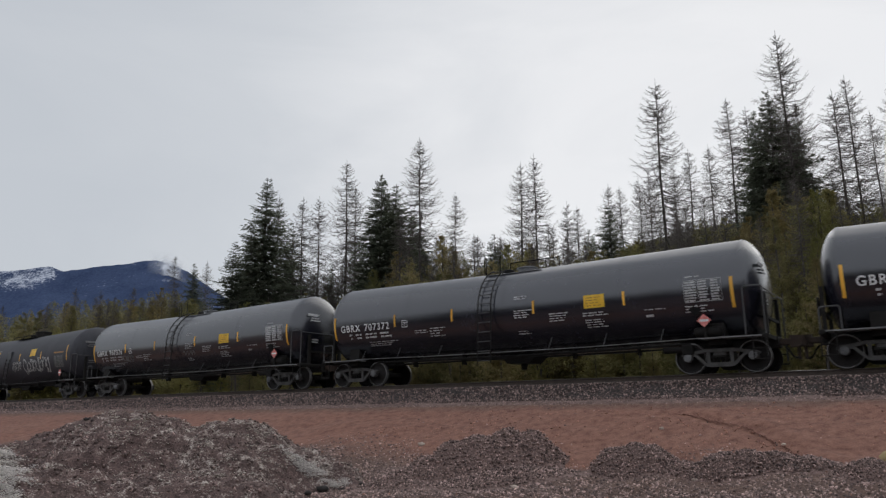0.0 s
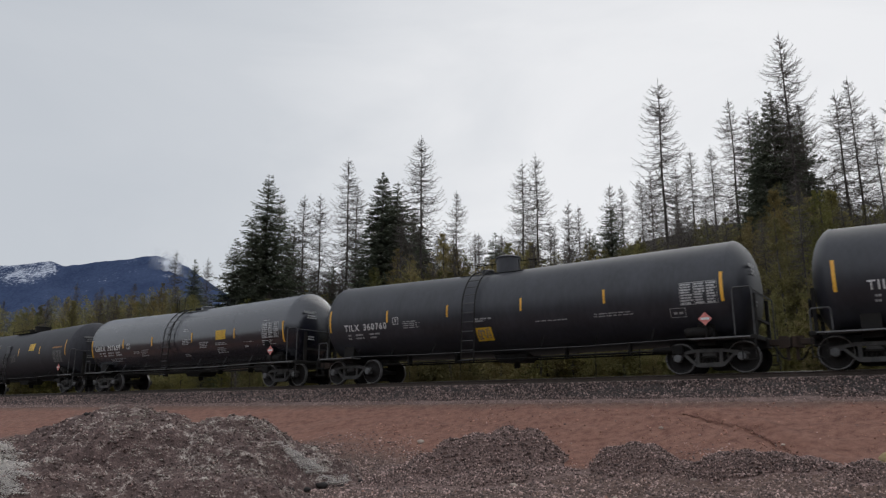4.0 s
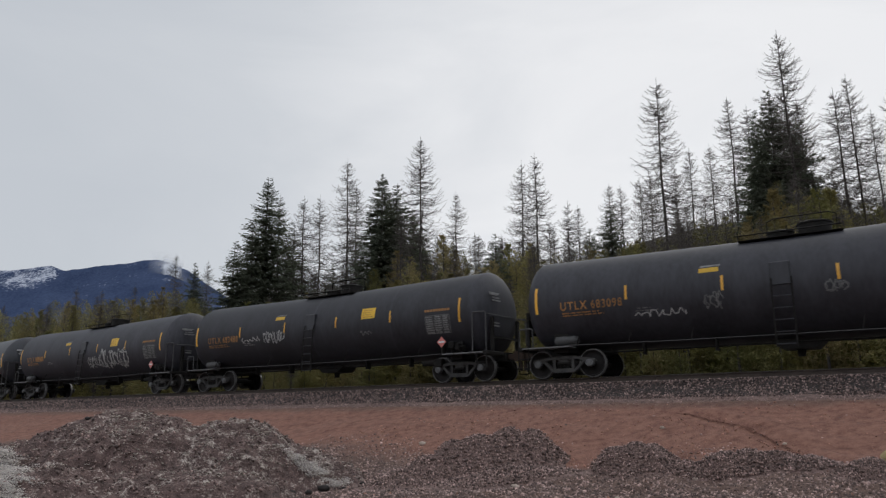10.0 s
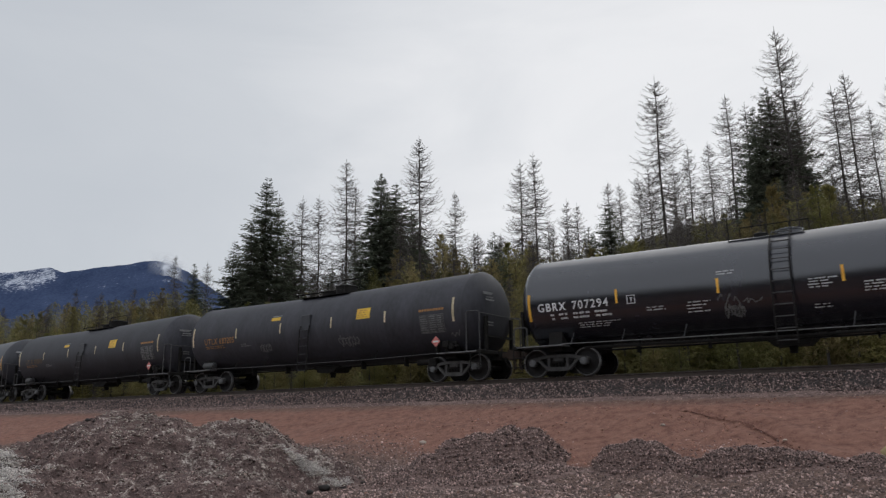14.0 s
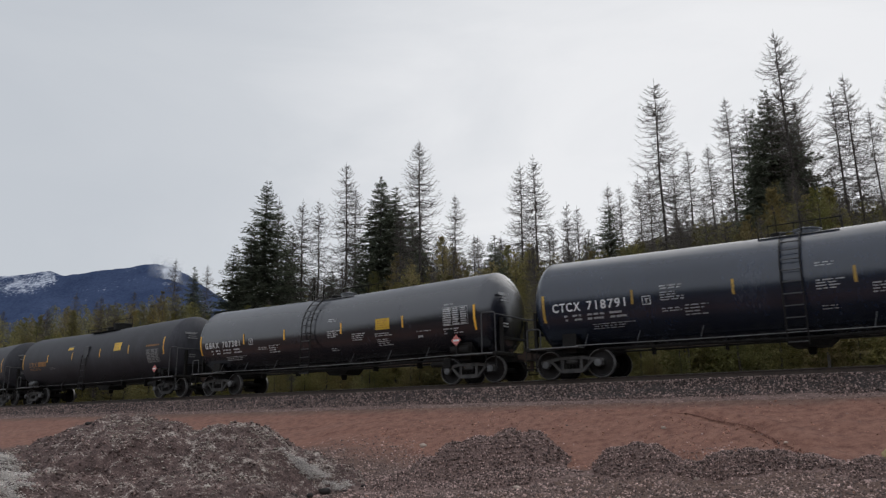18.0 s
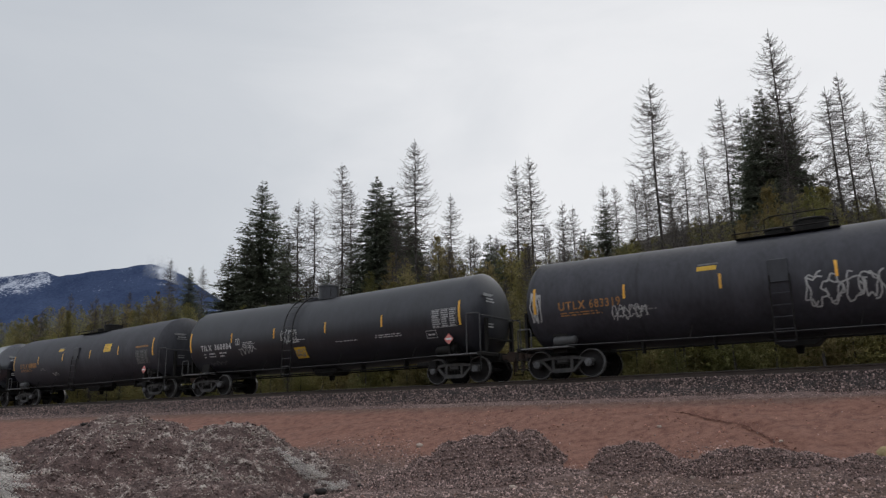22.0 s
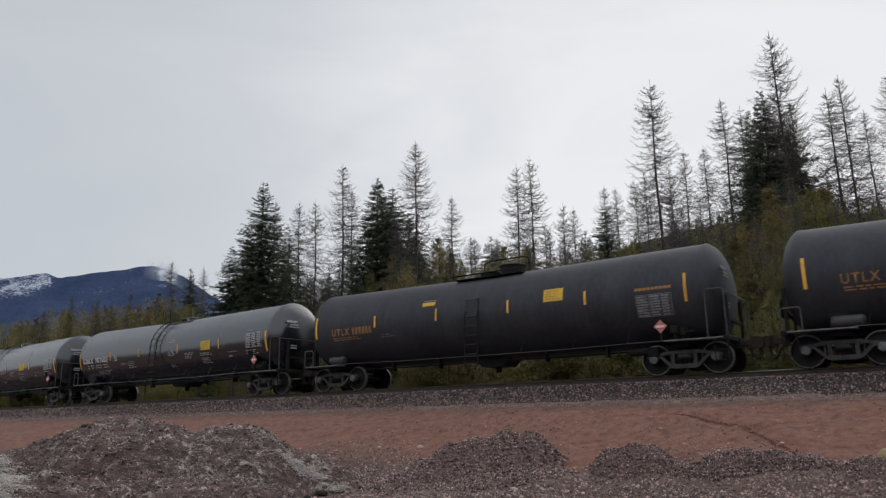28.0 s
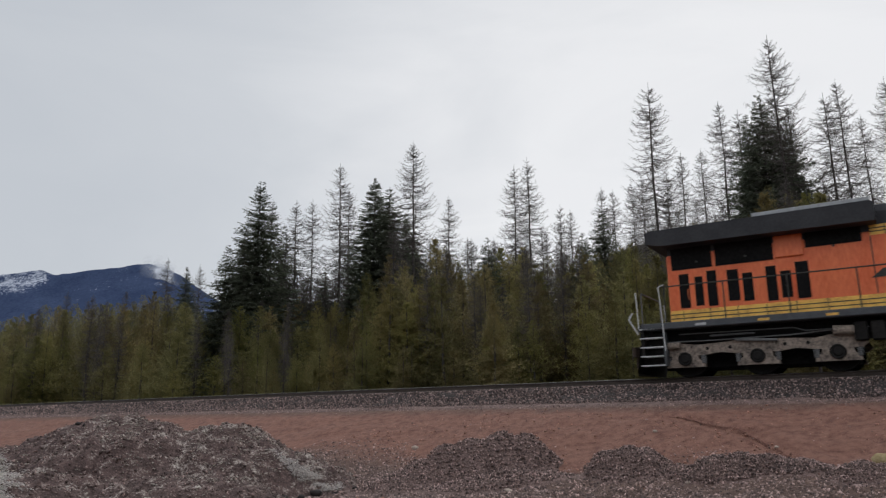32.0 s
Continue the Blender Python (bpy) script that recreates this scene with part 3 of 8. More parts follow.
def ribbon(name, across, s0, s1, step, material, wobble=0.0, seed=1):
    """A strip that follows the track; across: rows of (offset towards the camera, height over the rail's top)."""
    ss = np.arange(s0, s1 + step, step)
    v = []
    for k, s in enumerate(ss):
        x, y, th = track(s)
        for n, z in across:
            j = wobble * (lattice(s, n * 3, 0.5, seed) - 0.5)
            v.append((x + (n + j) * math.sin(th), y - (n + j) * math.cos(th), RAIL + z + j * 0.6))
    m = len(across)
    i = np.arange(len(v)).reshape(len(ss), m)
    faces = np.stack([i[:-1, :-1], i[1:, :-1], i[1:, 1:], i[:-1, 1:]], -1).reshape(-1, 4)
    return fast_mesh(name, np.array(v), faces, material, smooth=True)


def build_ballast():
    shoulder = [(-5.0, -1.02), (-4.4, -0.80), (-3.3, -0.72), (-1.9, -0.26), (-1.4, -0.235), (0, -0.235), (1.4, -0.235), (1.9, -0.26), (2.3, -0.42), (2.7, -0.55), (3.1, -0.68),
                (3.4, -0.74), (4.0, -0.79), (4.5, -0.86), (4.9, -1.04)]
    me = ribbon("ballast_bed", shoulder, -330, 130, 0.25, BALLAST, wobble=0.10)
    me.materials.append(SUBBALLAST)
    rows = len(shoulder) - 1
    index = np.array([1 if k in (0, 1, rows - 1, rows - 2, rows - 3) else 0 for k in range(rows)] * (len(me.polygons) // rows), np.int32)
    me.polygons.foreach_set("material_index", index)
    bed = tagged(new("ballast_bed", me), "grey crushed stone ballast bed under the rails", "track bed", kind="structure")
    tie = Geo().box(-0.115, 0.115, -1.30, 1.30, -0.36, -0.186, 0.012).mesh("tie")
    for k in range(176):
        x, y, th = track(-62 + k * 0.52)
        part("tie", tie, TIE, bed, at=Matrix.Translation((x, y, RAIL)) @ Matrix.Rotation(th + 0.012 * math.sin(k * 2.3), 4, "Z"))


def rail_profile():
    return [(-0.076, -0.18), (0.076, -0.18), (0.076, -0.165), (0.012, -0.14), (0.010, -0.05), (0.036, -0.036), (0.037, -0.006), (0.030, 0.0), (-0.030, 0.0), (-0.037, -0.006),
            (-0.036, -0.036), (-0.010, -0.05), (-0.012, -0.14), (-0.076, -0.165), (-0.076, -0.18)]


def build_rails():
    for side in (0.753, -0.753):
        me = ribbon("rail", [(side - a, z) for a, z in rail_profile()], -330, 130, 1.0, RAILSTEEL)
        me.materials.append(RAILTOP)
        rows = len(rail_profile()) - 1
        me.polygons.foreach_set("material_index", np.array([1 if k in (6, 7, 8) else 0 for k in range(rows)] * (len(me.polygons) // rows), np.int32))
        me.set_sharp_from_angle(angle=radians(30))
        tagged(new("rail", me), "brown steel rail with a polished top", "rail", group="rails of the track", kind="structure")


# ---- stones ----
def rock(seed):
    """Twelve corners and twenty faces of a lumpy stone."""
    g = np.random.default_rng(seed)
    p = (1 + 5 ** 0.5) / 2
    v = np.array([(-1, p, 0), (1, p, 0), (-1, -p, 0), (1, -p, 0), (0, -1, p), (0, 1, p), (0, -1, -p), (0, 1, -p), (p, 0, -1), (p, 0, 1), (-p, 0, -1), (-p, 0, 1)], float)
    v /= np.linalg.norm(v[0])
    v *= g.uniform(0.7, 1.25, (12, 1))
    f = np.array([(0, 11, 5), (0, 5, 1), (0, 1, 7), (0, 7, 10), (0, 10, 11), (1, 5, 9), (5, 11, 4), (11, 10, 2), (10, 7, 6), (7, 1, 8),
                  (3, 9, 4), (3, 4, 2), (3, 2, 6), (3, 6, 8), (3, 8, 9), (4, 9, 5), (2, 4, 11), (6, 2, 10), (8, 6, 7), (9, 8, 1)])
    return v, f


def chip(seed):
    """Six corners and eight faces of a small broken stone."""
    g = np.random.default_rng(seed)
    v = np.array([(1, 0, 0), (-1, 0, 0), (0, 1, 0), (0, -1, 0), (0, 0, 1), (0, 0, -1)], float) + g.uniform(-0.35, 0.35, (6, 3))
    f = np.array([(0, 2, 4), (2, 1, 4), (1, 3, 4), (3, 0, 4), (2, 0, 5), (1, 2, 5), (3, 1, 5), (0, 3, 5)])
    return v, f


def scatter(name, places, sizes, material, seed, small=False, flat=1.0):
    """Many loose stones as one mesh."""
    g = np.random.default_rng(seed)
    kinds = [(chip if small else rock)(seed * 10 + k) for k in range(6)]
    n, m = len(places), 6 if small else 12
    verts = np.empty((n, m, 3))
    pick = g.integers(0, 6, n)
    ang = g.uniform(0, 2 * np.pi, (n, 2))
    for k in range(6):
        verts[pick == k] = kinds[k][0]
    squash = g.uniform(0.6, 1.2, (n, 1, 3))
    verts = verts * squash
    c, s = np.cos(ang[:, :1]), np.sin(ang[:, :1])
    verts = np.stack([verts[..., 0] * c - verts[..., 1] * s, verts[..., 0] * s + verts[..., 1] * c, verts[..., 2]], -1)
    c, s = np.cos(ang[:, 1:]), np.sin(ang[:, 1:])
    verts = np.stack([verts[..., 0], verts[..., 1] * c - verts[..., 2] * s, verts[..., 1] * s + verts[..., 2] * c], -1)
    verts = verts * (1, 1, flat) * np.asarray(sizes)[:, None, None] + np.asarray(places)[:, None, :]
    faces = (kinds[0][1][None] + (np.arange(n) * m)[:, None, None]).reshape(-1, 3)
    return fast_mesh(name, verts.reshape(-1, 3), faces, material)


def build_ballast_stones():
    g = np.random.default_rng(4)
    n = 110000
    # denser where the camera looks from near
    s = np.where(g.random(n) < 0.6, g.uniform(-22, 24, n), g.uniform(-70, -22, n))
    off = np.where(g.random(n) < 0.72, g.uniform(1.32, 3.5, n), g.uniform(3.4, 5.2, n))
    line = np.array([track(a) for a in s])
    z = np.interp(off, (1.25, 1.9, 2.3, 2.7, 3.1, 3.5, 4.5, 4.9), (-0.225, -0.25, -0.42, -0.55, -0.68, -0.75, -0.86, -0.98)) + RAIL + g.uniform(-0.01, 0.03, n)
    size = (0.015 + 0.026 * g.random(n) ** 1.6) * np.where(s < -22, 1.35, 1.0) * np.where(off > 3.4, 0.7, 1.0)
    places = np.stack([line[:, 0] + off * np.sin(line[:, 2]), line[:, 1] - off * np.cos(line[:, 2]), z], -1)
    low = (off > 3.25) & (off < 4.85)
    tagged(new("ballast_stones", scatter("ballast_stones", places[off < 3.5], size[off < 3.5], STONE, 2, True)), "loose angular grey stones on the ballast shoulder", "stones", kind="stuff")
    tagged(new("shoulder_gravel", scatter("shoulder_gravel", places[low], size[low] * 0.85, GRAVEL, 3, True, flat=0.7)), "fine grey gravel at the foot of the ballast", "stones", kind="stuff")


# ---- heaps ----
def mound(name, label, lumps, box, step, material, seed, frost=0.0, rough=0.2, soft=False):
    """A heap: the highest of several rounded lumps over the ground, as one mesh that ends in the ground."""
    xs, ys = np.arange(box[0], box[1], step), np.arange(box[2], box[3], step)
    gx, gy = np.meshgrid(xs, ys)
    base = ground_z(gx, gy)
    wx, wy = gx + 0.5 * (layers(gx, gy, 1.3, seed) - 0.5), gy + 0.5 * (layers(gx, gy, 1.3, seed + 50) - 0.5)
    high = np.full(gx.shape, -1.0)
    for cx, cy, rx, ry, top, turn in lumps:
        c, s = math.cos(radians(turn)), math.sin(radians(turn))
        u, w = ((wx - cx) * c + (wy - cy) * s) / rx, (-(wx - cx) * s + (wy - cy) * c) / ry
        d = np.sqrt(u * u + w * w)
        shape = 1.10 * np.exp(-1.5 * d * d) - 0.10 if soft else 1 - 1.15 * np.clip(d, 0, 2) ** 2 + 0.15 * np.clip(d, 0, 2) ** 3
        high = np.maximum(high, top * shape - 0.04)
    lump = np.clip(high, 0, 1) > 0
    z = base + high + lump * rough * ((layers(gx, gy, 0.55, seed + 9) - 0.5) + 0.5 * (layers(gx, gy, 0.16, seed + 13) - 0.5)) * np.clip(high * 4, 0, 1)
    h, w = gx.shape
    i = np.arange(h * w).reshape(h, w)
    faces = np.stack([i[:-1, :-1], i[:-1, 1:], i[1:, 1:], i[1:, :-1]], -1).reshape(-1, 4)
    keep = (high > -0.12).ravel()[faces].any(1)
    used = np.unique(faces[keep])
    remap = np.zeros(h * w, np.int64)
    remap[used] = np.arange(len(used))
    pts = np.stack([gx, gy, z], -1).reshape(-1, 3)
    me = fast_mesh(name, pts[used], remap[faces[keep]], material, smooth=False)
    if material is HEAP:
        white = -3.0 if not frost else frost * (1.6 * (layers(gx + gy * 0.4, gy, 1.1, seed + 30) - 0.5) + 2.2 * (layers(gx, gy, 0.24, seed + 31) - 0.5)) - 0.32
        mask = me.attributes.new("frost", "FLOAT", "POINT")
        mask.data.foreach_set("value", np.broadcast_to(white, gx.shape).ravel()[used].astype(np.float32))
    ob = tagged(new(name, me), label, "heap")
    top = pts[used][high.ravel()[used] > 0.03]
    return ob, top


def stones_on(points, count, small, large, seed, label, name="rubble_stones"):
    g = np.random.default_rng(seed)
    pick = points[g.integers(0, len(points), count)] + g.uniform(-0.06, 0.06, (count, 3)) * (1, 1, 0.25)
    size = small + (large - small) * g.random(count) ** 4
    tagged(new(name, scatter(name, pick, size, GRAVEL if name == "gravel_stones" else HEAPSTONE, seed, True)), label, "stones", kind="stuff")


def build_heaps():
    _, top = mound("dirt_mound", "large heap of dark brown rubble dusted with frost", [(-6.75, 15.6, 3.0, 2.8, 1.66, 0), (-8.6, 14.6, 2.6, 2.4, 1.15, 0), (-4.55, 15.9, 2.25, 2.2, 1.42, 10),
                   (-5.5, 15.7, 1.8, 1.6, 1.25, 0), (-3.45, 16.2, 1.75, 1.4, 0.80, 0), (-7.5, 13.0, 3.2, 2.0, 0.75, 0), (-4.8, 13.8, 2.6, 1.8, 0.70, 0)], (-12.5, 0.2, 10.5, 19), 0.07, HEAP, 3, frost=1.0, rough=0.34)
    stones_on(top, 24000, 0.008, 0.040, 11, "broken stones and clods on the rubble heap")
    # crusts of frost in drifting clusters over the heap
    g = np.random.default_rng(77)
    drift = 1.6 * (layers(top[:, 0] + 0.5 * top[:, 1], top[:, 1], 1.1, 33) - 0.5) + 1.2 * (layers(top[:, 0], top[:, 1], 0.32, 34) - 0.5)
    crust = top[g.random(len(top)) < np.clip(0.10 + 1.7 * drift, 0.03, 0.9)]
    crust = crust[g.integers(0, len(crust), 15000)] + g.uniform(-0.05, 0.05, (15000, 3)) * (1, 1, 0.2)
    tagged(new("frost_crust", scatter("frost_crust", crust + (0, 0, 0.012), 0.006 + 0.024 * g.random(15000) ** 3, FROST, 78, True, flat=0.55)), "crusts of white frost on the rubble heap", "frost", kind="stuff")
    # remains of old snow at the heap's foot
    for k, ((x0, y0), (x1, y1), wide, count) in enumerate((((-8.35, 14.0), (-6.85, 11.5), 0.46, 38000), ((-3.45, 15.55), (-1.72, 15.42), 0.13, 7500))):
        along = ((top[:, 0] - x0) * (x1 - x0) + (top[:, 1] - y0) * (y1 - y0)) / ((x1 - x0) ** 2 + (y1 - y0) ** 2)
        off = np.abs(-(top[:, 0] - x0) * (y1 - y0) + (top[:, 1] - y0) * (x1 - x0)) / math.hypot(x1 - x0, y1 - y0)
        ragged = wide * np.clip(4.5 * (layers(top[:, 0], top[:, 1], 0.28, 90 + k) - 0.33), 0, 2) * np.clip(4 * along * (1.15 - along), 0.2, 1)
        near = top[(along > 0) & (along < 1) & (off < ragged)]
        near = near[g.integers(0, len(near), count)] + g.normal(0, 0.06, (count, 3)) * (1, 1, 0.3)
        tagged(new("snow_patch", scatter("snow_patch", near + (0, 0, 0.012), 0.005 + 0.022 * g.random(count) ** 4, SNOW, 80 + k, True, flat=0.45)), "ragged remnant of dirty old snow on the rubble", "snow", kind="stuff")
    _, top = mound("gravel_mound", "low wide heap of dark grey gravel", [(1.35, 16.0, 1.0, 0.95, 0.76, -10), (0.75, 16.0, 1.1, 0.95, 0.72, 0), (1.85, 15.9, 0.68, 0.75, 0.70, 0), (0.28, 15.9, 0.85, 0.85, 0.66, 0), (-0.2, 15.8, 1.0, 0.85, 0.42, 0), (-0.75, 15.5, 1.2, 0.8, 0.26, 0), (1.2, 14.9, 1.8, 0.6, 0.22, 0)],
                   (-2.2, 4.2, 14.0, 17.6), 0.07, GRAVELBED, 5, rough=0.12, soft=True)
    stones_on(top, 20000, 0.010, 0.032, 12, "loose grey gravel on the low heap", "gravel_stones")
    _, top = mound("gravel_mound", "small heap of dark grey gravel", [(3.48, 14.85, 0.52, 0.62, 0.42, -20), (3.72, 14.85, 0.54, 0.62, 0.46, 0), (3.96, 14.8, 0.54, 0.6, 0.42, 0), (4.4, 14.3, 0.6, 0.42, 0.20, -20)], (2.4, 5.4, 13.4, 16.2), 0.06, GRAVELBED, 8,
                   rough=0.10, soft=True)
    stones_on(top, 7500, 0.009, 0.030, 13, "loose grey gravel on the small heap", "gravel_stones")
    _, top = mound("gravel_mound", "long low heap of grey gravel beside the washed-out rut", [(4.95, 13.75, 0.58, 0.60, 0.38, -25), (5.35, 13.7, 0.64, 0.60, 0.38, -25), (5.85, 13.5, 0.75, 0.45, 0.26, -25), (6.35, 13.05, 0.65, 0.42, 0.20, -30)],
                   (3.9, 7.6, 12.2, 15.2), 0.06, GRAVELBED, 12, rough=0.10, soft=True)
    stones_on(top, 9500, 0.009, 0.030, 14, "loose grey gravel on the long heap", "gravel_stones")
    _, top = mound("gravel_mound", "small flat heap of grey gravel with red dirt", [(6.9, 12.4, 0.55, 0.5, 0.22, -25), (7.35, 12.3, 0.5, 0.4, 0.17, -25)], (5.9, 8.8, 11.2, 13.6), 0.06, GRAVELBED, 15, rough=0.08, soft=True)
    stones_on(top, 3800, 0.009, 0.028, 15, "loose grey gravel on the flat heap", "gravel_stones")
    # stones strewn over the lower ground, clods of dirt over the bank
    for name, label, count, material, near in (("strewn_stones", "small stones strewn over the gravelly ground", 230000, GRAVEL, 0.006), ("dirt_clods", "red clods strewn over the dirt bank", 24000, CLOD, 0.8)):
        x, y = g.uniform(-10, 10, count), g.uniform(9.6, 21.5, count)
        n = beside(x, y)
        patch = layers(x, y, 1.1, 37) + 0.4 * ease(9.5, 11.0, n)
        where = near * (1 - 0.9 * ease(8.2, 9.4, n)) if near > 0.5 else near + (1 - near) * ease(7.9, 9.9, n + 2.6 * (layers(x, y, 2.6, 21) - 0.5))
        keep = (n > 4.8) & (g.random(count) < where * (0.25 + 1.5 * np.clip(patch - 0.25, 0, 1)))
        x, y = x[keep], y[keep]
        size = (0.007 if near > 0.5 else 0.010) + (0.036 if near > 0.5 else 0.026) * g.random(len(x)) ** (5 if near > 0.5 else 3)
        tagged(new(name, scatter(name, np.stack([x, y, ground_z(x, y)], -1), size, material, 22, True)), label, "stones", kind="stuff")
    # chips of darker red soil along the washed-out rut
    y = g.uniform(12.9, 17.6, 1600)
    x = np.interp(y, (12.4, 13.0, 13.5, 14.5, 15.3, 15.7, 16.0, 16.5, 17.4, 18.4), (6.95, 6.72, 6.60, 6.55, 6.48, 6.42, 6.32, 6.10, 5.65, 4.8)) + 0.12 * (layers(y, y * 0, 0.7, 61) - 0.5)
    side = g.random(1600) < 0.12
    x = np.where(side & (y > 15.4) & (y < 16.8), 6.62, x) + g.normal(0, 0.030, 1600) * (1.3 - 0.15 * (y - 12.9))
    z = ground_z(x, y) - 0.045 + 0.03 * ease(14.6, 15.8, y)
    tagged(new("damp_soil", scatter("damp_soil", np.stack([x, y, z], -1), 0.005 + 0.009 * g.random(1600), RUTSOIL, 24, True, flat=0.5)), "dark red soil along a washed-out rut", "soil", kind="stuff")
    # wet black clods at the heap's foot and on its crest
    for k, (x, y, z, r) in enumerate(((-2.95, 14.30, 0.13, 0.10), (-2.62, 14.62, 0.11, 0.07), (-2.42, 15.15, 0.12, 0.11), (-2.05, 15.28, 0.10, 0.08), (-1.72, 15.72, 0.17, 0.05), (-7.18, 15.0, 1.57, 0.05),
                                      (-7.05, 14.95, 1.55, 0.035), (2.1, 15.1, 0.46, 0.08))):
        v, f = rock(120 + k)
        me = fast_mesh("dark_clod", v * (r * 1.5, r, r * 0.75), f, CLODBLACK)
        ob = tagged(new("dark_clod", me), "wet black clod of earth on the rubble", "clod", group="dark clods")
        ob.location, ob.rotation_euler = (x, y, z + (0.05 if z < 0.3 else 0)), (0, 0, k * 1.3)
    # a tan block of sandstone on the flat heap
    v, f = rock(141)
    block = tagged(new("sandstone_block", fast_mesh("sandstone_block", np.clip(v, -0.62, 0.62) * (0.24, 0.17, 0.17), f, TANSTONE)), "tan block of sandstone lying on the gravel", "stone")
    block.location, block.rotation_euler = (7.41, 12.55, 0.855), (0, 0.12, 0.3)
    # single pale stones
    for k, (x, y, r) in enumerate(((1.29, 14.0, 0.07), (-0.57, 18.84, 0.085), (2.9, 12.9, 0.085), (4.87, 16.73, 0.05), (2.15, 15.2, 0.05), (4.45, 13.5, 0.06), (6.99, 14.81, 0.035), (6.56, 14.55, 0.04))):
        v, f = rock(90 + k)
        me = fast_mesh("pale_stone", v * (r * 1.2, r, r * 0.8), f, PALESTONE)
        tagged(new("pale_stone", me), "pale tan stone lying on the dirt", "stone", group="pale stones").location = (x, y, float(ground_z(np.array([x]), np.array([y]))[0]) + r * 0.35)


# ---- trees ----
def limbs(paths, radii, sides=3):
    """Tapered limbs as one array of corners and quads; paths: (count, points, 3), radii: (count, points)."""
    n, k, _ = paths.shape
    way = np.gradient(paths, axis=1)
    way /= np.linalg.norm(way, axis=-1, keepdims=True) + 1e-9
    ref = np.where(np.abs(way[..., 2:]) > 0.9, np.array([1.0, 0, 0]), np.array([0, 0, 1.0]))
    a = np.cross(way, ref)
    a /= np.linalg.norm(a, axis=-1, keepdims=True) + 1e-9
    b = np.cross(way, a)
    ang = np.arange(sides) * 2 * np.pi / sides
    ring = paths[:, :, None, :] + radii[:, :, None, None] * (np.cos(ang)[:, None] * a[:, :, None, :] + np.sin(ang)[:, None] * b[:, :, None, :])
    idx = np.arange(n * k * sides).reshape(n, k, sides)
    nxt = np.roll(idx, -1, axis=2)
    f = np.stack([idx[:, :-1], nxt[:, :-1], nxt[:, 1:], idx[:, 1:]], -1).reshape(-1, 4)
    return ring.reshape(-1, 3), f


def join_arrays(pieces):
    v, f, k = [], [], 0
    for a, b in pieces:
        v.append(a)
        f.append(b + k)
        k += len(a)
    return np.concatenate(v), np.concatenate(f)


def trunk_mesh(height, radius, seed, sides=8):
    g = np.random.default_rng(seed)
    k = 10
    u = np.linspace(0, 1, k)
    sway = np.cumsum(g.normal(0, 0.0025 * height, (k, 2)), axis=0)
    path = np.stack([sway[:, 0], sway[:, 1], u * height], -1)
    path[0, :2] = 0
    v, f = limbs(path[None], (radius * (1 - u) ** 0.85 + 0.012)[None], sides)
    return fast_mesh("trunk", v, f, BARK, smooth=True), path


def larch_model(seed, height=25.0):
    """A bare winter larch: a straight trunk and hundreds of thin limbs, bent down and up again."""
    g = np.random.default_rng(seed)
    tr, path = trunk_mesh(height, height * 0.0068, seed)
    n = 600
    u = 1 - g.random(n) ** 0.95 * 0.80
    u = np.clip(u, 0.18, 1.0) * 0.978
    z = u * height
    root = np.stack([np.interp(u, np.linspace(0, 1, 10), path[:, 0]), np.interp(u, np.linspace(0, 1, 10), path[:, 1]), z], -1)
    ang = g.uniform(0, 2 * np.pi, n)
    length = height * 0.096 * (1 - np.exp(-(1 - u) * 5.8)) * g.uniform(0.45, 1.15, n) + 0.03
    length *= np.where(u < 0.40, 0.6 * g.uniform(0.3, 1.2, n), 1)
    out = np.stack([np.cos(ang), np.sin(ang), np.zeros(n)], -1)
    droop = g.uniform(0.08, 0.62, n) * (1.15 - u)
    steps = np.linspace(0, 1, 5)
    rise = np.stack([np.zeros(n), -0.50 * droop, -0.90 * droop, -0.72 * droop, 0.10 * droop + 0.10], 1) + g.normal(0, 0.03, (n, 5)) * (steps > 0) + 0.55 * (u[:, None] ** 6) * steps
    side = np.stack([-np.sin(ang), np.cos(ang), np.zeros(n)], -1)
    wob = np.cumsum(g.normal(0, 0.05, (n, 5)), 1) * (steps > 0)
    paths = root[:, None] + length[:, None, None] * (steps[None, :, None] * out[:, None] + rise[..., None] * np.array([0, 0, 1.0]) + wob[..., None] * side[:, None])
    radii = (0.010 + 0.0050 * length[:, None]) * (1 - 0.75 * steps)[None] + 0.005
    pieces = [limbs(paths, radii)]
    # twigs
    m = 17
    at = g.uniform(0.10, 1.0, (n, m)) * 4
    i0 = np.clip(at.astype(int), 0, 3)
    w = (at - i0)[..., None]
    base = np.take_along_axis(paths, i0[..., None], 1) * (1 - w) + np.take_along_axis(paths, i0[..., None] + 1, 1) * w
    tlen = g.uniform(0.12, 0.42, (n, m)) * np.minimum(length[:, None], 1.6) * 0.55 + 0.03
    dirn = out[:, None] * g.uniform(0.2, 0.9, (n, m, 1)) + side[:, None] * g.uniform(-1, 1, (n, m, 1)) + np.array([0, 0, 1.0]) * g.uniform(-0.5, 0.6, (n, m, 1))
    dirn /= np.linalg.norm(dirn, axis=-1, keepdims=True)
    tw = np.stack([base, base + dirn * tlen[..., None] * 0.5 + np.array([0, 0, -0.03]), base + dirn * tlen[..., None]], 2).reshape(-1, 3, 3)
    pieces.append(limbs(tw, np.tile(np.array([0.0066, 0.0052, 0.0034]), (len(tw), 1))))
    v, f = join_arrays(pieces)
    return tr, fast_mesh("branches", v, f, TWIG)


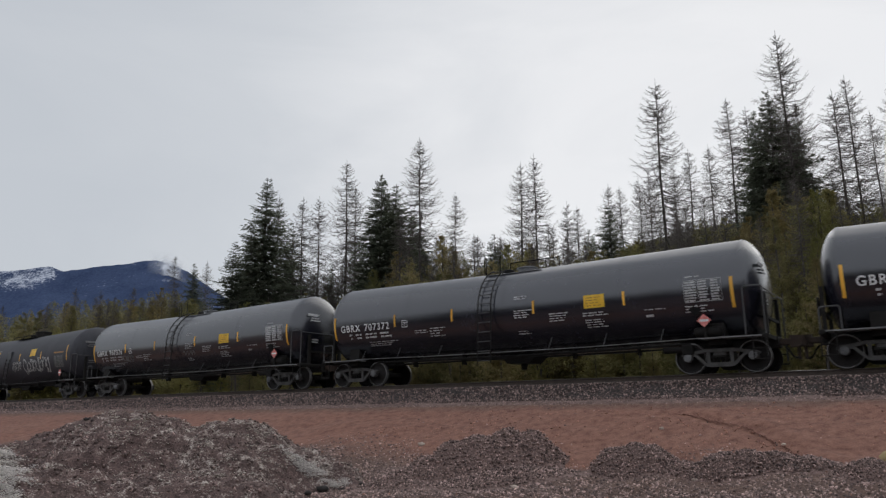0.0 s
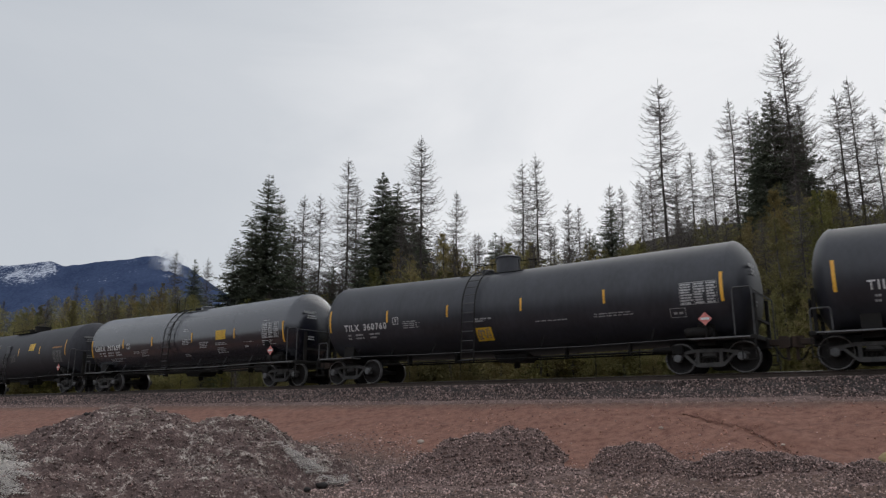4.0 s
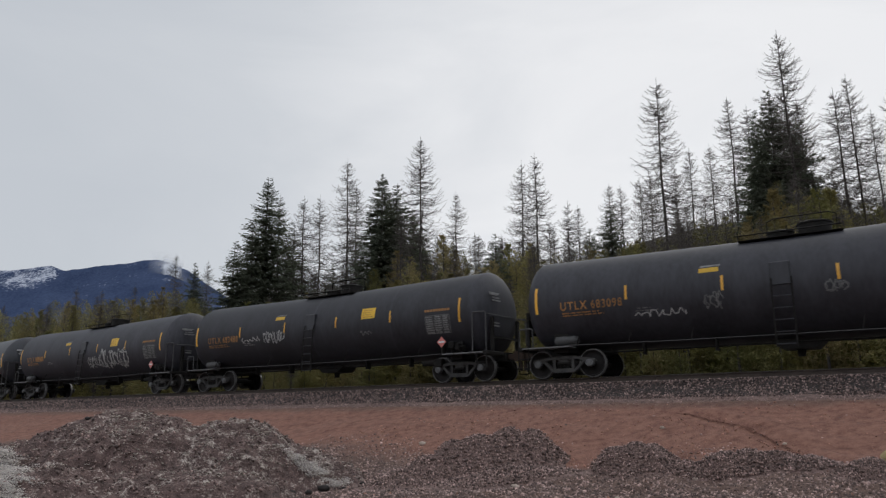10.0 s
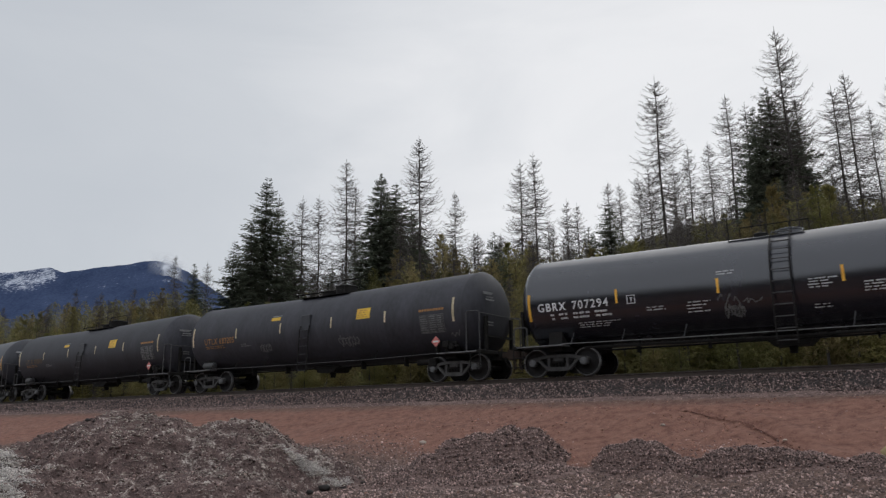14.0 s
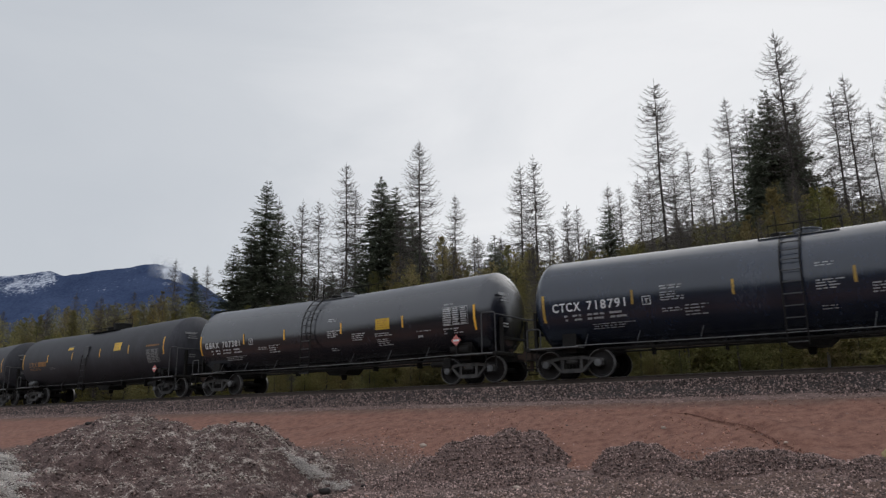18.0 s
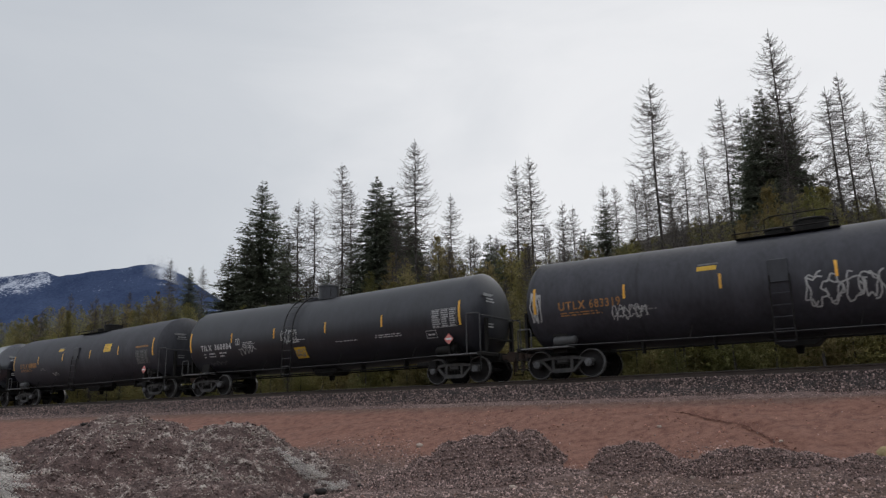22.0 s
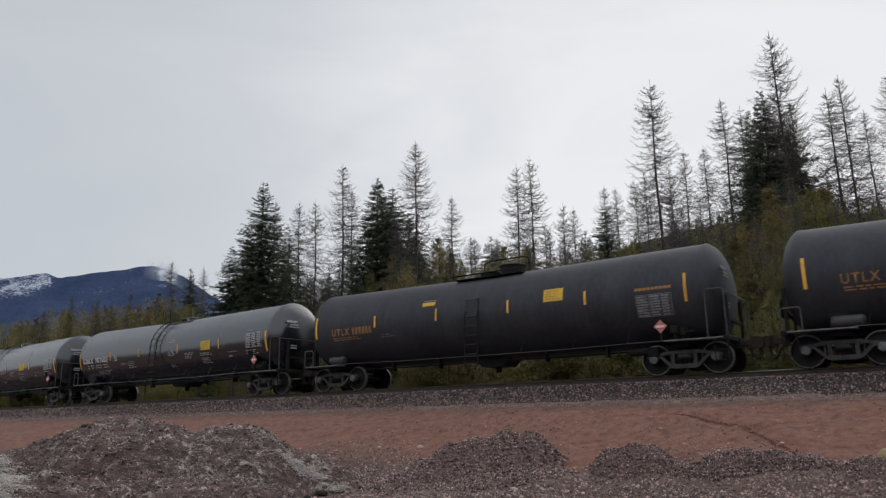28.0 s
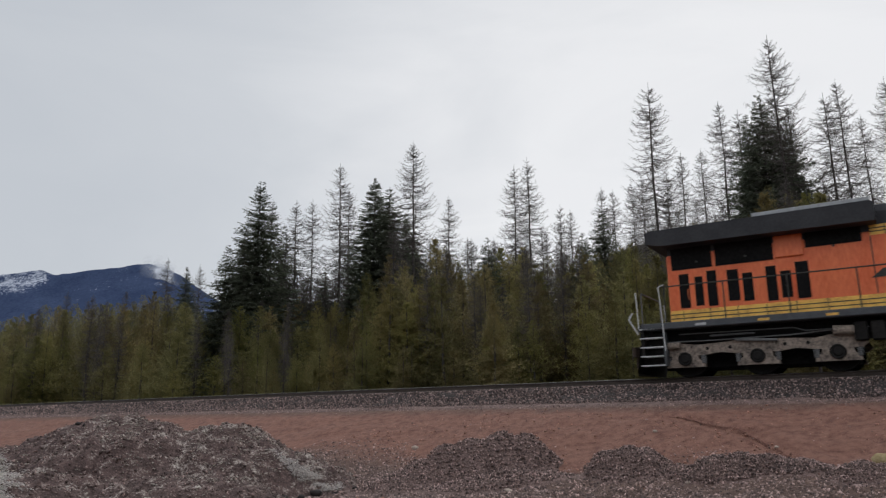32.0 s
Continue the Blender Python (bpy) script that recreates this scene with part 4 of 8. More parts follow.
def sprays(base, way, length, width, g):
    """Flat pointed sprays: two triangles each, folded a little."""
    n = len(base)
    side = np.cross(way, g.normal(0, 1, (n, 3)) * 0.35 + np.array([0, 0, 1.0]))
    side /= np.linalg.norm(side, axis=-1, keepdims=True) + 1e-9
    tip = base + way * length[:, None]
    mid = base + way * (0.45 * length)[:, None]
    drop = np.zeros((n, 3))
    drop[:, 2] = -0.18 * width
    v = np.stack([base, mid + side * width[:, None] + drop, tip, mid - side * width[:, None] + drop], 1).reshape(-1, 3)
    k = np.arange(n) * 4
    f = np.stack([np.stack([k, k + 1, k + 2], -1), np.stack([k, k + 2, k + 3], -1)], 1).reshape(-1, 3)
    return v, f


def fir_model(seed, height=20.0, wide=0.16, bare=0.06):
    """A dense dark fir: whorls of drooping boughs covered with sprays."""
    g = np.random.default_rng(seed)
    tr, path = trunk_mesh(height, height * 0.011, seed)
    n = 1250
    u = np.sort(bare + (1 - bare) * (1 - (1 - g.random(n)) ** 0.74))
    whorl = np.round(u * 26) / 26 + g.normal(0, 0.006, n)
    u = np.clip(np.where(g.random(n) < 0.2, whorl, u), bare, 0.995)
    ang = g.uniform(0, 2 * np.pi, n)
    length = height * wide * (1 - u) ** 0.80 * g.uniform(0.60, 1.10, n) * (0.8 + 0.2 * np.sin(ang * 2 + seed)) + 0.12
    m = 46
    t = np.clip(np.linspace(0.06, 1, m)[None] + g.normal(0, 0.03, (n, m)), 0.02, 1.1)
    out = np.stack([np.cos(ang), np.sin(ang), np.zeros(n)], -1)
    droop = -0.42 * t + 0.22 * t ** 2.5 + 0.55 * (u[:, None] ** 4) * t
    base = np.zeros((n, m, 3))
    base += out[:, None] * (length[:, None] * t)[..., None]
    base[..., 2] = u[:, None] * height + length[:, None] * droop
    side = np.stack([-np.sin(ang), np.cos(ang), np.zeros(n)], -1)
    spread = g.uniform(-1, 1, (n, m)) * 0.24 * length[:, None] * (1.1 - t)
    base += side[:, None] * spread[..., None]
    base[..., 2] -= 0.3 * np.abs(spread)
    way = out[:, None] * g.uniform(0.5, 1, (n, m, 1)) + side[:, None] * (g.uniform(-0.9, 0.9, (n, m, 1))) + np.array([0, 0, 1.0]) * g.uniform(-0.55, 0.12, (n, m, 1))
    way /= np.linalg.norm(way, axis=-1, keepdims=True)
    ln = (g.uniform(0.19, 0.40, (n, m)) * (0.42 + 0.15 * length[:, None]) * (0.5 + 0.5 * np.minimum(1, (1 - u) * 4))[:, None]).reshape(-1) * height / 20
    v, f = sprays(base.reshape(-1, 3), way.reshape(-1, 3), ln * 1.3, ln * g.uniform(0.17, 0.30, n * m), g)
    crown = fast_mesh("crown", v, f, FIR)
    return tr, crown


def pine_model(seed, height=9.0, material=None, wide=0.20, bare=0.10):
    """A young pine: upswept boughs with brushes of needles and gaps between them."""
    g = np.random.default_rng(seed)
    tr, path = trunk_mesh(height, height * 0.010, seed, 6)
    n = 230
    u = bare + (1 - bare) * g.random(n) ** 0.85
    u = np.clip(np.where(g.random(n) < 0.3, np.round(u * 13) / 13 + g.normal(0, 0.012, n), u), bare, 0.99)
    ang = g.uniform(0, 2 * np.pi, n)
    lob = 0.75 + 0.25 * np.sin(ang * 3 + seed * 1.7 + u * 9)
    length = height * wide * np.minimum((1 - u) ** 0.82 * 1.22, 0.70 + 0.3 * u) * g.uniform(0.45, 1.2, n) * lob + 0.08
    m = 22
    t = np.clip(np.linspace(0.22, 1.02, m)[None] + g.normal(0, 0.04, (n, m)), 0.1, 1.1)
    out = np.stack([np.cos(ang), np.sin(ang), np.zeros(n)], -1)
    side = np.stack([-np.sin(ang), np.cos(ang), np.zeros(n)], -1)
    base = out[:, None] * (length[:, None] * t)[..., None]
    base[..., 2] = u[:, None] * height + length[:, None] * (0.10 * t + 0.28 * t ** 2 - 0.12 + 0.4 * u[:, None] ** 3 * t)
    base = base + g.normal(0, 0.055, (n, m, 3)) * length[:, None, None] * 1.4
    way = out[:, None] * g.uniform(0.1, 0.9, (n, m, 1)) + side[:, None] * g.uniform(-0.9, 0.9, (n, m, 1)) + np.array([0, 0, 1.0]) * g.uniform(-0.35, 0.70, (n, m, 1))
    way /= np.linalg.norm(way, axis=-1, keepdims=True)
    base, way = base.reshape(-1, 3), way.reshape(-1, 3)
    three = []
    for k in range(3):
        w2 = way + g.normal(0, 0.45, way.shape)
        w2 /= np.linalg.norm(w2, axis=-1, keepdims=True)
        ln = g.uniform(0.13, 0.29, len(base)) * height / 9 * np.repeat(0.34 + 0.80 * (1 - u), m)
        three.append(sprays(base, w2, ln, ln * g.uniform(0.11, 0.20, len(base)), g))
    v, f = join_arrays(three)
    return tr, fast_mesh("crown", v, f, material or PINE)


def shrub_model(seed, material):
    g = np.random.default_rng(seed)
    n = 1500
    ang, r = g.uniform(0, 2 * np.pi, n), np.sqrt(g.random(n)) * 0.7
    h = g.random(n) ** 0.7 * (1.25 - r * 0.9)
    base = np.stack([np.cos(ang) * r * (0.5 + 0.5 * h), np.sin(ang) * r * (0.5 + 0.5 * h), h], -1)
    way = np.stack([np.cos(ang) * 0.5, np.sin(ang) * 0.5, np.full(n, 0.8)], -1) + g.normal(0, 0.4, (n, 3))
    way /= np.linalg.norm(way, axis=-1, keepdims=True)
    ln = g.uniform(0.03, 0.085, n)
    v, f = sprays(base, way, ln, ln * 0.25, g)
    return fast_mesh("leaves", v, f, material)


def plant(kind, models, x, y, height, model_height, label, group, category="tree", turn=0.0, base=None, fat=1.0):
    z = float(ground_z(np.array([x]), np.array([y]))[0]) if base is None else base
    tr, crown = models
    k = height / model_height
    root = tagged(new(kind), label, category, group=group)
    root.location, root.rotation_euler, root.scale = (x, y, z - 0.1), (0, 0, turn), (k * fat, k * fat, k)
    part("trunk", tr, BARK, root)
    part("crown", crown, TWIG, root)
    return root


# the tall trees that stand out of the forest: x, y, height
TALL_FIRS = ((-15.5, 62.0, 20.7), (-16.1, 60.0, 15.9), (-17.0, 58.0, 13.7), (-27.9, 80.0, 16.5), (-5.6, 64.0, 21.4), (-4.4, 66.0, 21.1), (-3.0, 72.0, 20.2), (4.3, 60.0, 14.7),
             (17.7, 75.0, 20.6), (27.8, 58.0, 25.6), (31.1, 62.0, 26.0), (27.5, 60.0, 24.2), (31.4, 61.0, 22.7), (-11.7, 75.0, 15.2), (-15.0, 70.0, 18.3), (12.9, 62.0, 15.4),
             (-56.1, 110.0, 15.6), (-57.2, 105.0, 14.8))
TALL_LARCHES = ((-15.2, 66.0, 20.3), (-13.6, 68.0, 20.6), (-12.2, 70.0, 21.2), (-8.8, 66.0, 23.5), (-1.8, 62.0, 24.4), (1.2, 64.0, 19.8), (7.4, 66.0, 23.2), (8.7, 67.0, 24.4),
                (12.4, 70.0, 20.5), (14.2, 74.0, 21.0), (20.2, 85.0, 25.5), (21.5, 84.0, 24.3), (22.9, 82.0, 24.1), (23.8, 80.0, 24.1), (20.1, 64.0, 29.6))
MORE_LARCHES = ((26.9, 76.0, 24.1), (27.7, 72.0, 23.3), (26.9, 64.0, 26.6), (28.3, 56.0, 30.6), (29.8, 66.0, 26.1), (34.7, 60.0, 26.5), (34.7, 58.0, 27.3), (37.7, 56.0, 26.8),
                (-35.8, 95.0, 20.2), (-29.7, 90.0, 18.6), (28.2, 84.0, 23.5), (10.9, 72.0, 19.1), (-8.9, 72.0, 23.0), (34.7, 66.0, 26.7), (44.0, 70.0, 25.9))
# how high the young forest reaches, as rise over distance, by bearing
CREST_AT = (-0.65, -0.602, -0.555, -0.541, -0.487, -0.448, -0.418, -0.371, -0.347, -0.307, -0.26, -0.214, -0.166, -0.12, -0.089, -0.066, -0.042, -0.01, 0.022, 0.053, 0.077,
            0.102, 0.142, 0.182, 0.199, 0.231, 0.263, 0.304, 0.346, 0.387, 0.427, 0.455, 0.497, 0.545, 0.592, 0.676)
CREST_UP = (0.136, 0.143, 0.143, 0.157, 0.156, 0.154, 0.17, 0.167, 0.155, 0.152, 0.15, 0.160, 0.158, 0.165, 0.205, 0.242, 0.232, 0.238, 0.225, 0.205, 0.215,
            0.232, 0.231, 0.215, 0.228, 0.220, 0.224, 0.240, 0.256, 0.266, 0.264, 0.31, 0.318, 0.303, 0.29, 0.304)


def build_forest():
    g = np.random.default_rng(8)
    firs = [fir_model(20 + k, 20.0, (0.310, 0.285, 0.325, 0.295)[k]) for k in range(4)]
    larches = [larch_model(40 + k) for k in range(6)]
    pines = [pine_model(60 + k, 9.0, PINE_WARM if k in (1, 4) else PINE, (0.30, 0.26, 0.33, 0.28, 0.31)[k]) for k in range(5)]
    for k, (x, y, h) in enumerate(TALL_FIRS):
        plant("fir_tree", firs[k % 4], x, y, h, 20.0, "tall dark green fir tree among bare larches", "firs of the forest", turn=k * 1.9, fat=0.92 if x > 20 else 1.22 if -6 < x < 0 else 1.0)
    for k, (x, y, h) in enumerate(TALL_LARCHES + MORE_LARCHES):
        plant("larch", larches[k % 6], x, y, h, 25.0, "tall bare grey larch with thin drooping branches", "larches of the forest", turn=k * 2.3, fat=float(g.uniform(0.85, 1.1)))
    for k in range(30):
        b = g.uniform(-0.24, -0.08) if k < 17 else g.uniform(0.0, 0.12)
        y = g.uniform(70, 92)
        plant("larch", larches[int(g.integers(0, 6))], b * y, y, float((g.uniform(0.16, 0.23) + (0.03 if k > 16 else 0)) * y), 25.0, "bare grey larch deep in the forest", "larches of the forest",
              turn=k * 1.3, fat=1.25)
    # young pines in three belts behind the track, lower towards the front
    lines = np.array([track(a)[:2] for a in np.arange(-110, 30, 1.0)])
    bearing = lines[:, 0] / lines[:, 1]

    def spot(near, far):
        """A place in the forest, spread evenly over the bearings, so far behind the track."""
        b = g.uniform(-0.66, 0.70)
        d = np.interp(b, bearing, lines[:, 1]) + g.uniform(near, far) * 1.25
        x, y = b * d, d
        z = float(ground_z(np.array([x]), np.array([y]))[0])
        return x, y, z, np.interp(b, CREST_AT, CREST_UP) * y + EYE - z

    for count, near, far, low, high in ((130, 9.0, 17.0, 0.40, 0.88), (190, 16.0, 30.0, 0.72, 1.06)):
        for _ in range(count):
            x, y, z, top = spot(near, far)
            h = float(np.clip(top * g.uniform(low, high), 2.2, 15.0))
            plant("young_pine", pines[int(g.integers(0, 5))], x, y, h, 9.0, "bushy olive green young pine at the forest edge", "young pines of the forest edge",
                  turn=float(g.uniform(0, 6.28)), base=z, fat=float(np.clip(9.0 / h, 0.95, 1.35) * g.uniform(0.85, 1.2)))
    # the rear of the forest, too deep to tell its trees apart
    pieces = []
    for _ in range(520):
        x, y, z, top = spot(26.0, 58.0)
        h = float(np.clip(top * g.uniform(0.82, 1.03), 3.0, 19.0))
        n = 1100
        u = g.random(n) ** 0.8
        r = min(h * 0.28, 3.0) * (1 - u) ** 0.8 * np.sqrt(g.random(n)) + 0.1
        a = g.uniform(0, 2 * np.pi, n)
        base = np.stack([x + r * np.cos(a), y + r * np.sin(a), z + h * (0.08 + 0.92 * u)], -1)
        way = np.stack([np.cos(a), np.sin(a), g.uniform(-0.3, 0.9, n)], -1) + g.normal(0, 0.35, (n, 3))
        way /= np.linalg.norm(way, axis=-1, keepdims=True)
        ln = g.uniform(0.24, 0.52, n) * (1.1 - 0.6 * u)
        pieces.append(sprays(base, way, ln, ln * 0.22, g))
    v, f = join_arrays(pieces)
    tagged(new("far_forest", fast_mesh("far_forest", v, f, DEEP)), "dense olive green conifers deep in the forest", "forest", kind="stuff")
    # bare young larches between the pines
    for _ in range(45):
        x, y, z, top = spot(12, 45)
        h = float(np.clip(top * g.uniform(0.85, 1.20), 4, 20))
        plant("larch", larches[int(g.integers(0, 6))], x, y, h, 25.0, "slender bare young larch between pines", "young larches", turn=float(g.uniform(0, 6.28)), base=z, fat=0.85)
    for _ in range(34):
        x, y, z, top = spot(9, 20)
        h = float(np.clip(top * g.uniform(0.8, 1.15), 4, 20))
        plant("larch", larches[int(g.integers(0, 6))], x, y, h, 25.0, "slender bare young larch between pines", "young larches", turn=float(g.uniform(0, 6.28)), base=z, fat=0.9)
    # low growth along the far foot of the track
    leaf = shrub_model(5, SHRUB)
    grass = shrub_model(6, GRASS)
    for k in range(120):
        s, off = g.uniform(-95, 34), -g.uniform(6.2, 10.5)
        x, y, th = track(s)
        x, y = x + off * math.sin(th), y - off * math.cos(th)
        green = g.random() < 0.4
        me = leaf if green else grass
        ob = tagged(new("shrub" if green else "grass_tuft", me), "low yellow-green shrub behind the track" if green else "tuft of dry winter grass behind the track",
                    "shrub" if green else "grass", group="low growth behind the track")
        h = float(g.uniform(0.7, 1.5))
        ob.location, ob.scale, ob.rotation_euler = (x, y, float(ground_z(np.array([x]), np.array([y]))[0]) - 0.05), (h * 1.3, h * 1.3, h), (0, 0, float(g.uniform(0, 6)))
    # the same forest stands behind the camera
    for k in range(130):
        a, d = g.uniform(radians(75), radians(285)), g.uniform(38, 62)
        x, y = d * math.sin(a), d * math.cos(a)
        if float(beside(np.array([x]), np.array([y]))[0]) < 12:
            continue
        models, mh = (firs[k % 4], 20.0) if k % 3 == 0 else (pines[k % 5], 9.0)
        plant("fir_tree" if k % 3 == 0 else "conifer", models, x, y, float(g.uniform(13, 20)), mh, "dark conifer across the gravelly ground", "trees on the near side",
              turn=float(g.uniform(0, 6)), fat=1.3)


# ---- far mountains ----
def build_mountains():
    ridge = ((-2600, 560), (-2300, 640), (-1921, 602), (-1828, 606), (-1735, 615), (-1653, 624), (-1592, 602), (-1499, 613), (-1405, 622), (-1335, 633), (-1265, 643), (-1213, 647),
             (-1146, 629), (-1072, 595), (-1010, 553), (-924, 493), (-803, 421), (-500, 330), (0, 280), (700, 300), (1500, 420), (2600, 480))
    xs = np.arange(-2600, 2600, 14.0)
    crest = np.interp(xs, [a for a, _ in ridge], [b for _, b in ridge]) + EYE
    crest = crest + (layers(xs, xs * 0, 60, 3) - 0.5) * 12
    rows = np.concatenate([np.linspace(0, 0.7, 8), np.linspace(0.74, 1, 24)])
    gx = np.repeat(xs[None], len(rows), 0)
    up = rows[:, None] ** 0.9
    gy = 3000 - (1 - up) * 1500 + (layers(gx, up * 900, 260, 11) - 0.5) * 320 * (1 - up ** 3)
    scale = gy / 3000
    gz = crest[None] * up * (0.55 + 0.45 * up) * 1.0
    v = np.stack([gx * scale, gy, gz * np.where(up > 0.97, 1, scale)], -1)
    v[-1, :, 0], v[-1, :, 1], v[-1, :, 2] = xs, 3000, crest
    h, w = gx.shape
    i = np.arange(h * w).reshape(h, w)
    f = np.stack([i[:-1, :-1], i[:-1, 1:], i[1:, 1:], i[1:, :-1]], -1).reshape(-1, 4)
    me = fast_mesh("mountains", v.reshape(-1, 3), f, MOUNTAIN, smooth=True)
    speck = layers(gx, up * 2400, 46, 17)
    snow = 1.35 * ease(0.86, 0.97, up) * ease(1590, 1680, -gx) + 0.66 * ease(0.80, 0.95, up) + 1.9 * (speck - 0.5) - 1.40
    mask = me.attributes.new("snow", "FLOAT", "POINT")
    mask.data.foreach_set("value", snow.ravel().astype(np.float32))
    tagged(new("mountains", me), "distant forested mountains with haze blue in their colour and patches of snow", "mountains", kind="structure")
    # a wisp of low cloud that hangs on the slope
    m = bpy.data.materials.new("low_cloud")
    m.use_nodes = True
    t = m.node_tree
    b = t.nodes["Principled BSDF"]
    b.inputs["Base Color"].default_value, b.inputs["Roughness"].default_value = (0.8, 0.82, 0.85, 1), 1.0
    b.inputs["Specular IOR Level"].default_value = 0.0
    coord = t.nodes.new("ShaderNodeTexCoord")
    haze = node(t, "ShaderNodeTexNoise", Scale=2.4, Detail=5.0, Roughness=0.55)
    t.links.new(coord.outputs["Generated"], haze.inputs["Vector"])
    where = t.nodes.new("ShaderNodeAttribute")
    where.attribute_name = "thick"
    mul = t.nodes.new("ShaderNodeMath")
    mul.operation, mul.use_clamp = "MULTIPLY", True
    t.links.new(haze.outputs["Fac"], mul.inputs[0])
    t.links.new(where.outputs["Fac"], mul.inputs[1])
    t.links.new(mul.outputs[0], b.inputs["Alpha"])
    xs, zs = np.linspace(-1240, -960, 30), np.linspace(470, 690, 24)
    gx, gz = np.meshgrid(xs, zs)
    gy = np.full(gx.shape, 2900.0) + (layers(gx, gz, 60, 5) - 0.5) * 60
    i = np.arange(gx.size).reshape(gx.shape)
    f = np.stack([i[:-1, :-1], i[:-1, 1:], i[1:, 1:], i[1:, :-1]], -1).reshape(-1, 4)
    me = fast_mesh("low_cloud", np.stack([gx * 0.967, gy, gz * 0.967], -1).reshape(-1, 3), f, m, smooth=True)
    lean = (gx + 1150) + 0.55 * (gz - 600)
    thick = np.exp(-(lean / 46) ** 2 - ((gz - 600) / 42) ** 2) * 3.2 * np.clip(2.4 * layers(gx, gz, 34, 9) - 0.5, 0.1, 2)
    a = me.attributes.new("thick", "FLOAT", "POINT")
    a.data.foreach_set("value", thick.ravel().astype(np.float32))
    tagged(new("low_cloud", me), "wisp of white cloud on the mountain slope", "cloud", kind="structure")


# ---- the train ----
# every vehicle: x along the travel, -y towards the camera, z over the rail's top; the empty lies between the rails
TANK_R, TANK_Z, TANK_HALF, SAG, DISH = 1.55, 2.47, 7.72, 0.09, 0.55


def tank_centre(x):
    """The tank is bent a little, lowest in the middle."""
    return TANK_Z - SAG * (1 - min(1.0, abs(x) / TANK_HALF))


def on_tank(x, z, lift=0.006):
    """A point on the camera's side of the shell at that length and height."""
    c = tank_centre(x)
    a = math.asin(max(-1, min(1, (z - c) / TANK_R)))
    return (x, -(TANK_R + lift) * math.cos(a), c + (TANK_R + lift) * math.sin(a))


def wrap(geo, x0, x1, z0, z1, lift=0.006, rows=3, slant=0.0):
    """A patch of paint or tape laid on the shell."""
    v = [on_tank(x + slant * k / rows, z0 + (z1 - z0) * k / rows, lift) for k in range(rows + 1) for x in (x0, x1)]
    return geo.add(v, [(2 * k, 2 * k + 1, 2 * k + 3, 2 * k + 2) for k in range(rows)])


def lettering(text, width, height, put):
    """A word from the built-in font, fitted to a box; put(u, w) lays a point of it, from the lower left corner, into space."""
    curve = bpy.data.curves.new("word", "FONT")
    curve.body, curve.size, curve.offset, curve.space_character = text, 1.0, 0.018, 1.22
    ob = bpy.data.objects.new("word", curve)
    me = bpy.data.meshes.new_from_object(ob)
    bpy.data.objects.remove(ob)
    co = np.empty(len(me.vertices) * 3)
    me.vertices.foreach_get("co", co)
    co = co.reshape(-1, 3)
    low, high = co.min(0), co.max(0)
    u = (co[:, 0] - low[0]) / max(1e-6, high[0] - low[0]) * width
    w = (co[:, 1] - low[1]) / max(1e-6, high[1] - low[1]) * height
    me.vertices.foreach_set("co", np.array([put(a, b) for a, b in zip(u, w)]).ravel())
    me.update()
    me.name = "lettering"
    return me


def tank_word(text, x, z, width, height, lift=0.012):
    return lettering(text, width, height, lambda u, w: on_tank(x + u, z + w, lift))


def small_print(geo, x, z, width, lines, seed, high=0.035, gap=0.075, lift=0.008):
    """Rows of unreadable stencilled words as short bars."""
    g = random.Random(seed)
    for k in range(lines):
        a, end = x + g.uniform(0, 0.05), x + width * g.uniform(0.6, 1.0)
        while a < end:
            # a word of short strokes of uneven height
            for _ in range(g.choice((2, 3, 4, 5))):
                low = g.choice((0.0, 0.0, 0.25)) * high
                wrap(geo, a, min(end, a + 0.80 * high + 0.018), z - k * gap - high + low * 0.6, z - k * gap, lift, 1)
                a += 1.0 * high + 0.020
                if a >= end:
                    break
            a += 0.05
    return geo


def tag(geo, x, z, width, height, letters, seed, put, pen=0.014):
    """A sprayed tag: looping outlines side by side, of no particular letters."""
    g = random.Random(seed)
    letters = int(letters * 1.4 + 0.5)
    cell = width / letters
    for k in range(letters):
        for loop in range(2):
            n, cx, cz = 13, x + (k + 0.5) * cell + g.uniform(-0.1, 0.1) * cell, z + height * g.uniform(0.42, 0.58)
            rx, rz, ph = cell * g.uniform(0.35, 0.62), height * g.uniform(0.30, 0.52), g.uniform(0, 6)
            lobes, start, span = g.choice((2, 3, 4, 5)), g.uniform(0, 6.3), g.uniform(3.6, 6.1)
            pts = []
            for i in range(n):
                a = start + span * i / (n - 1)
                r = 1 + 0.32 * math.sin(lobes * a + ph)
                pts.append((cx + rx * r * math.cos(a), cz + rz * r * math.sin(a)))
            for (ax, az), (bx, bz) in zip(pts[:-1], pts[1:]):
                d = math.hypot(bx - ax, bz - az) + 1e-6
                nx, nz = -(bz - az) / d * pen, (bx - ax) / d * pen
                geo.add([put(ax - nx, az - nz), put(bx - nx, bz - nz), put(bx + nx, bz + nz), put(ax + nx, az + nz)], [(0, 1, 2, 3)])
    return geo


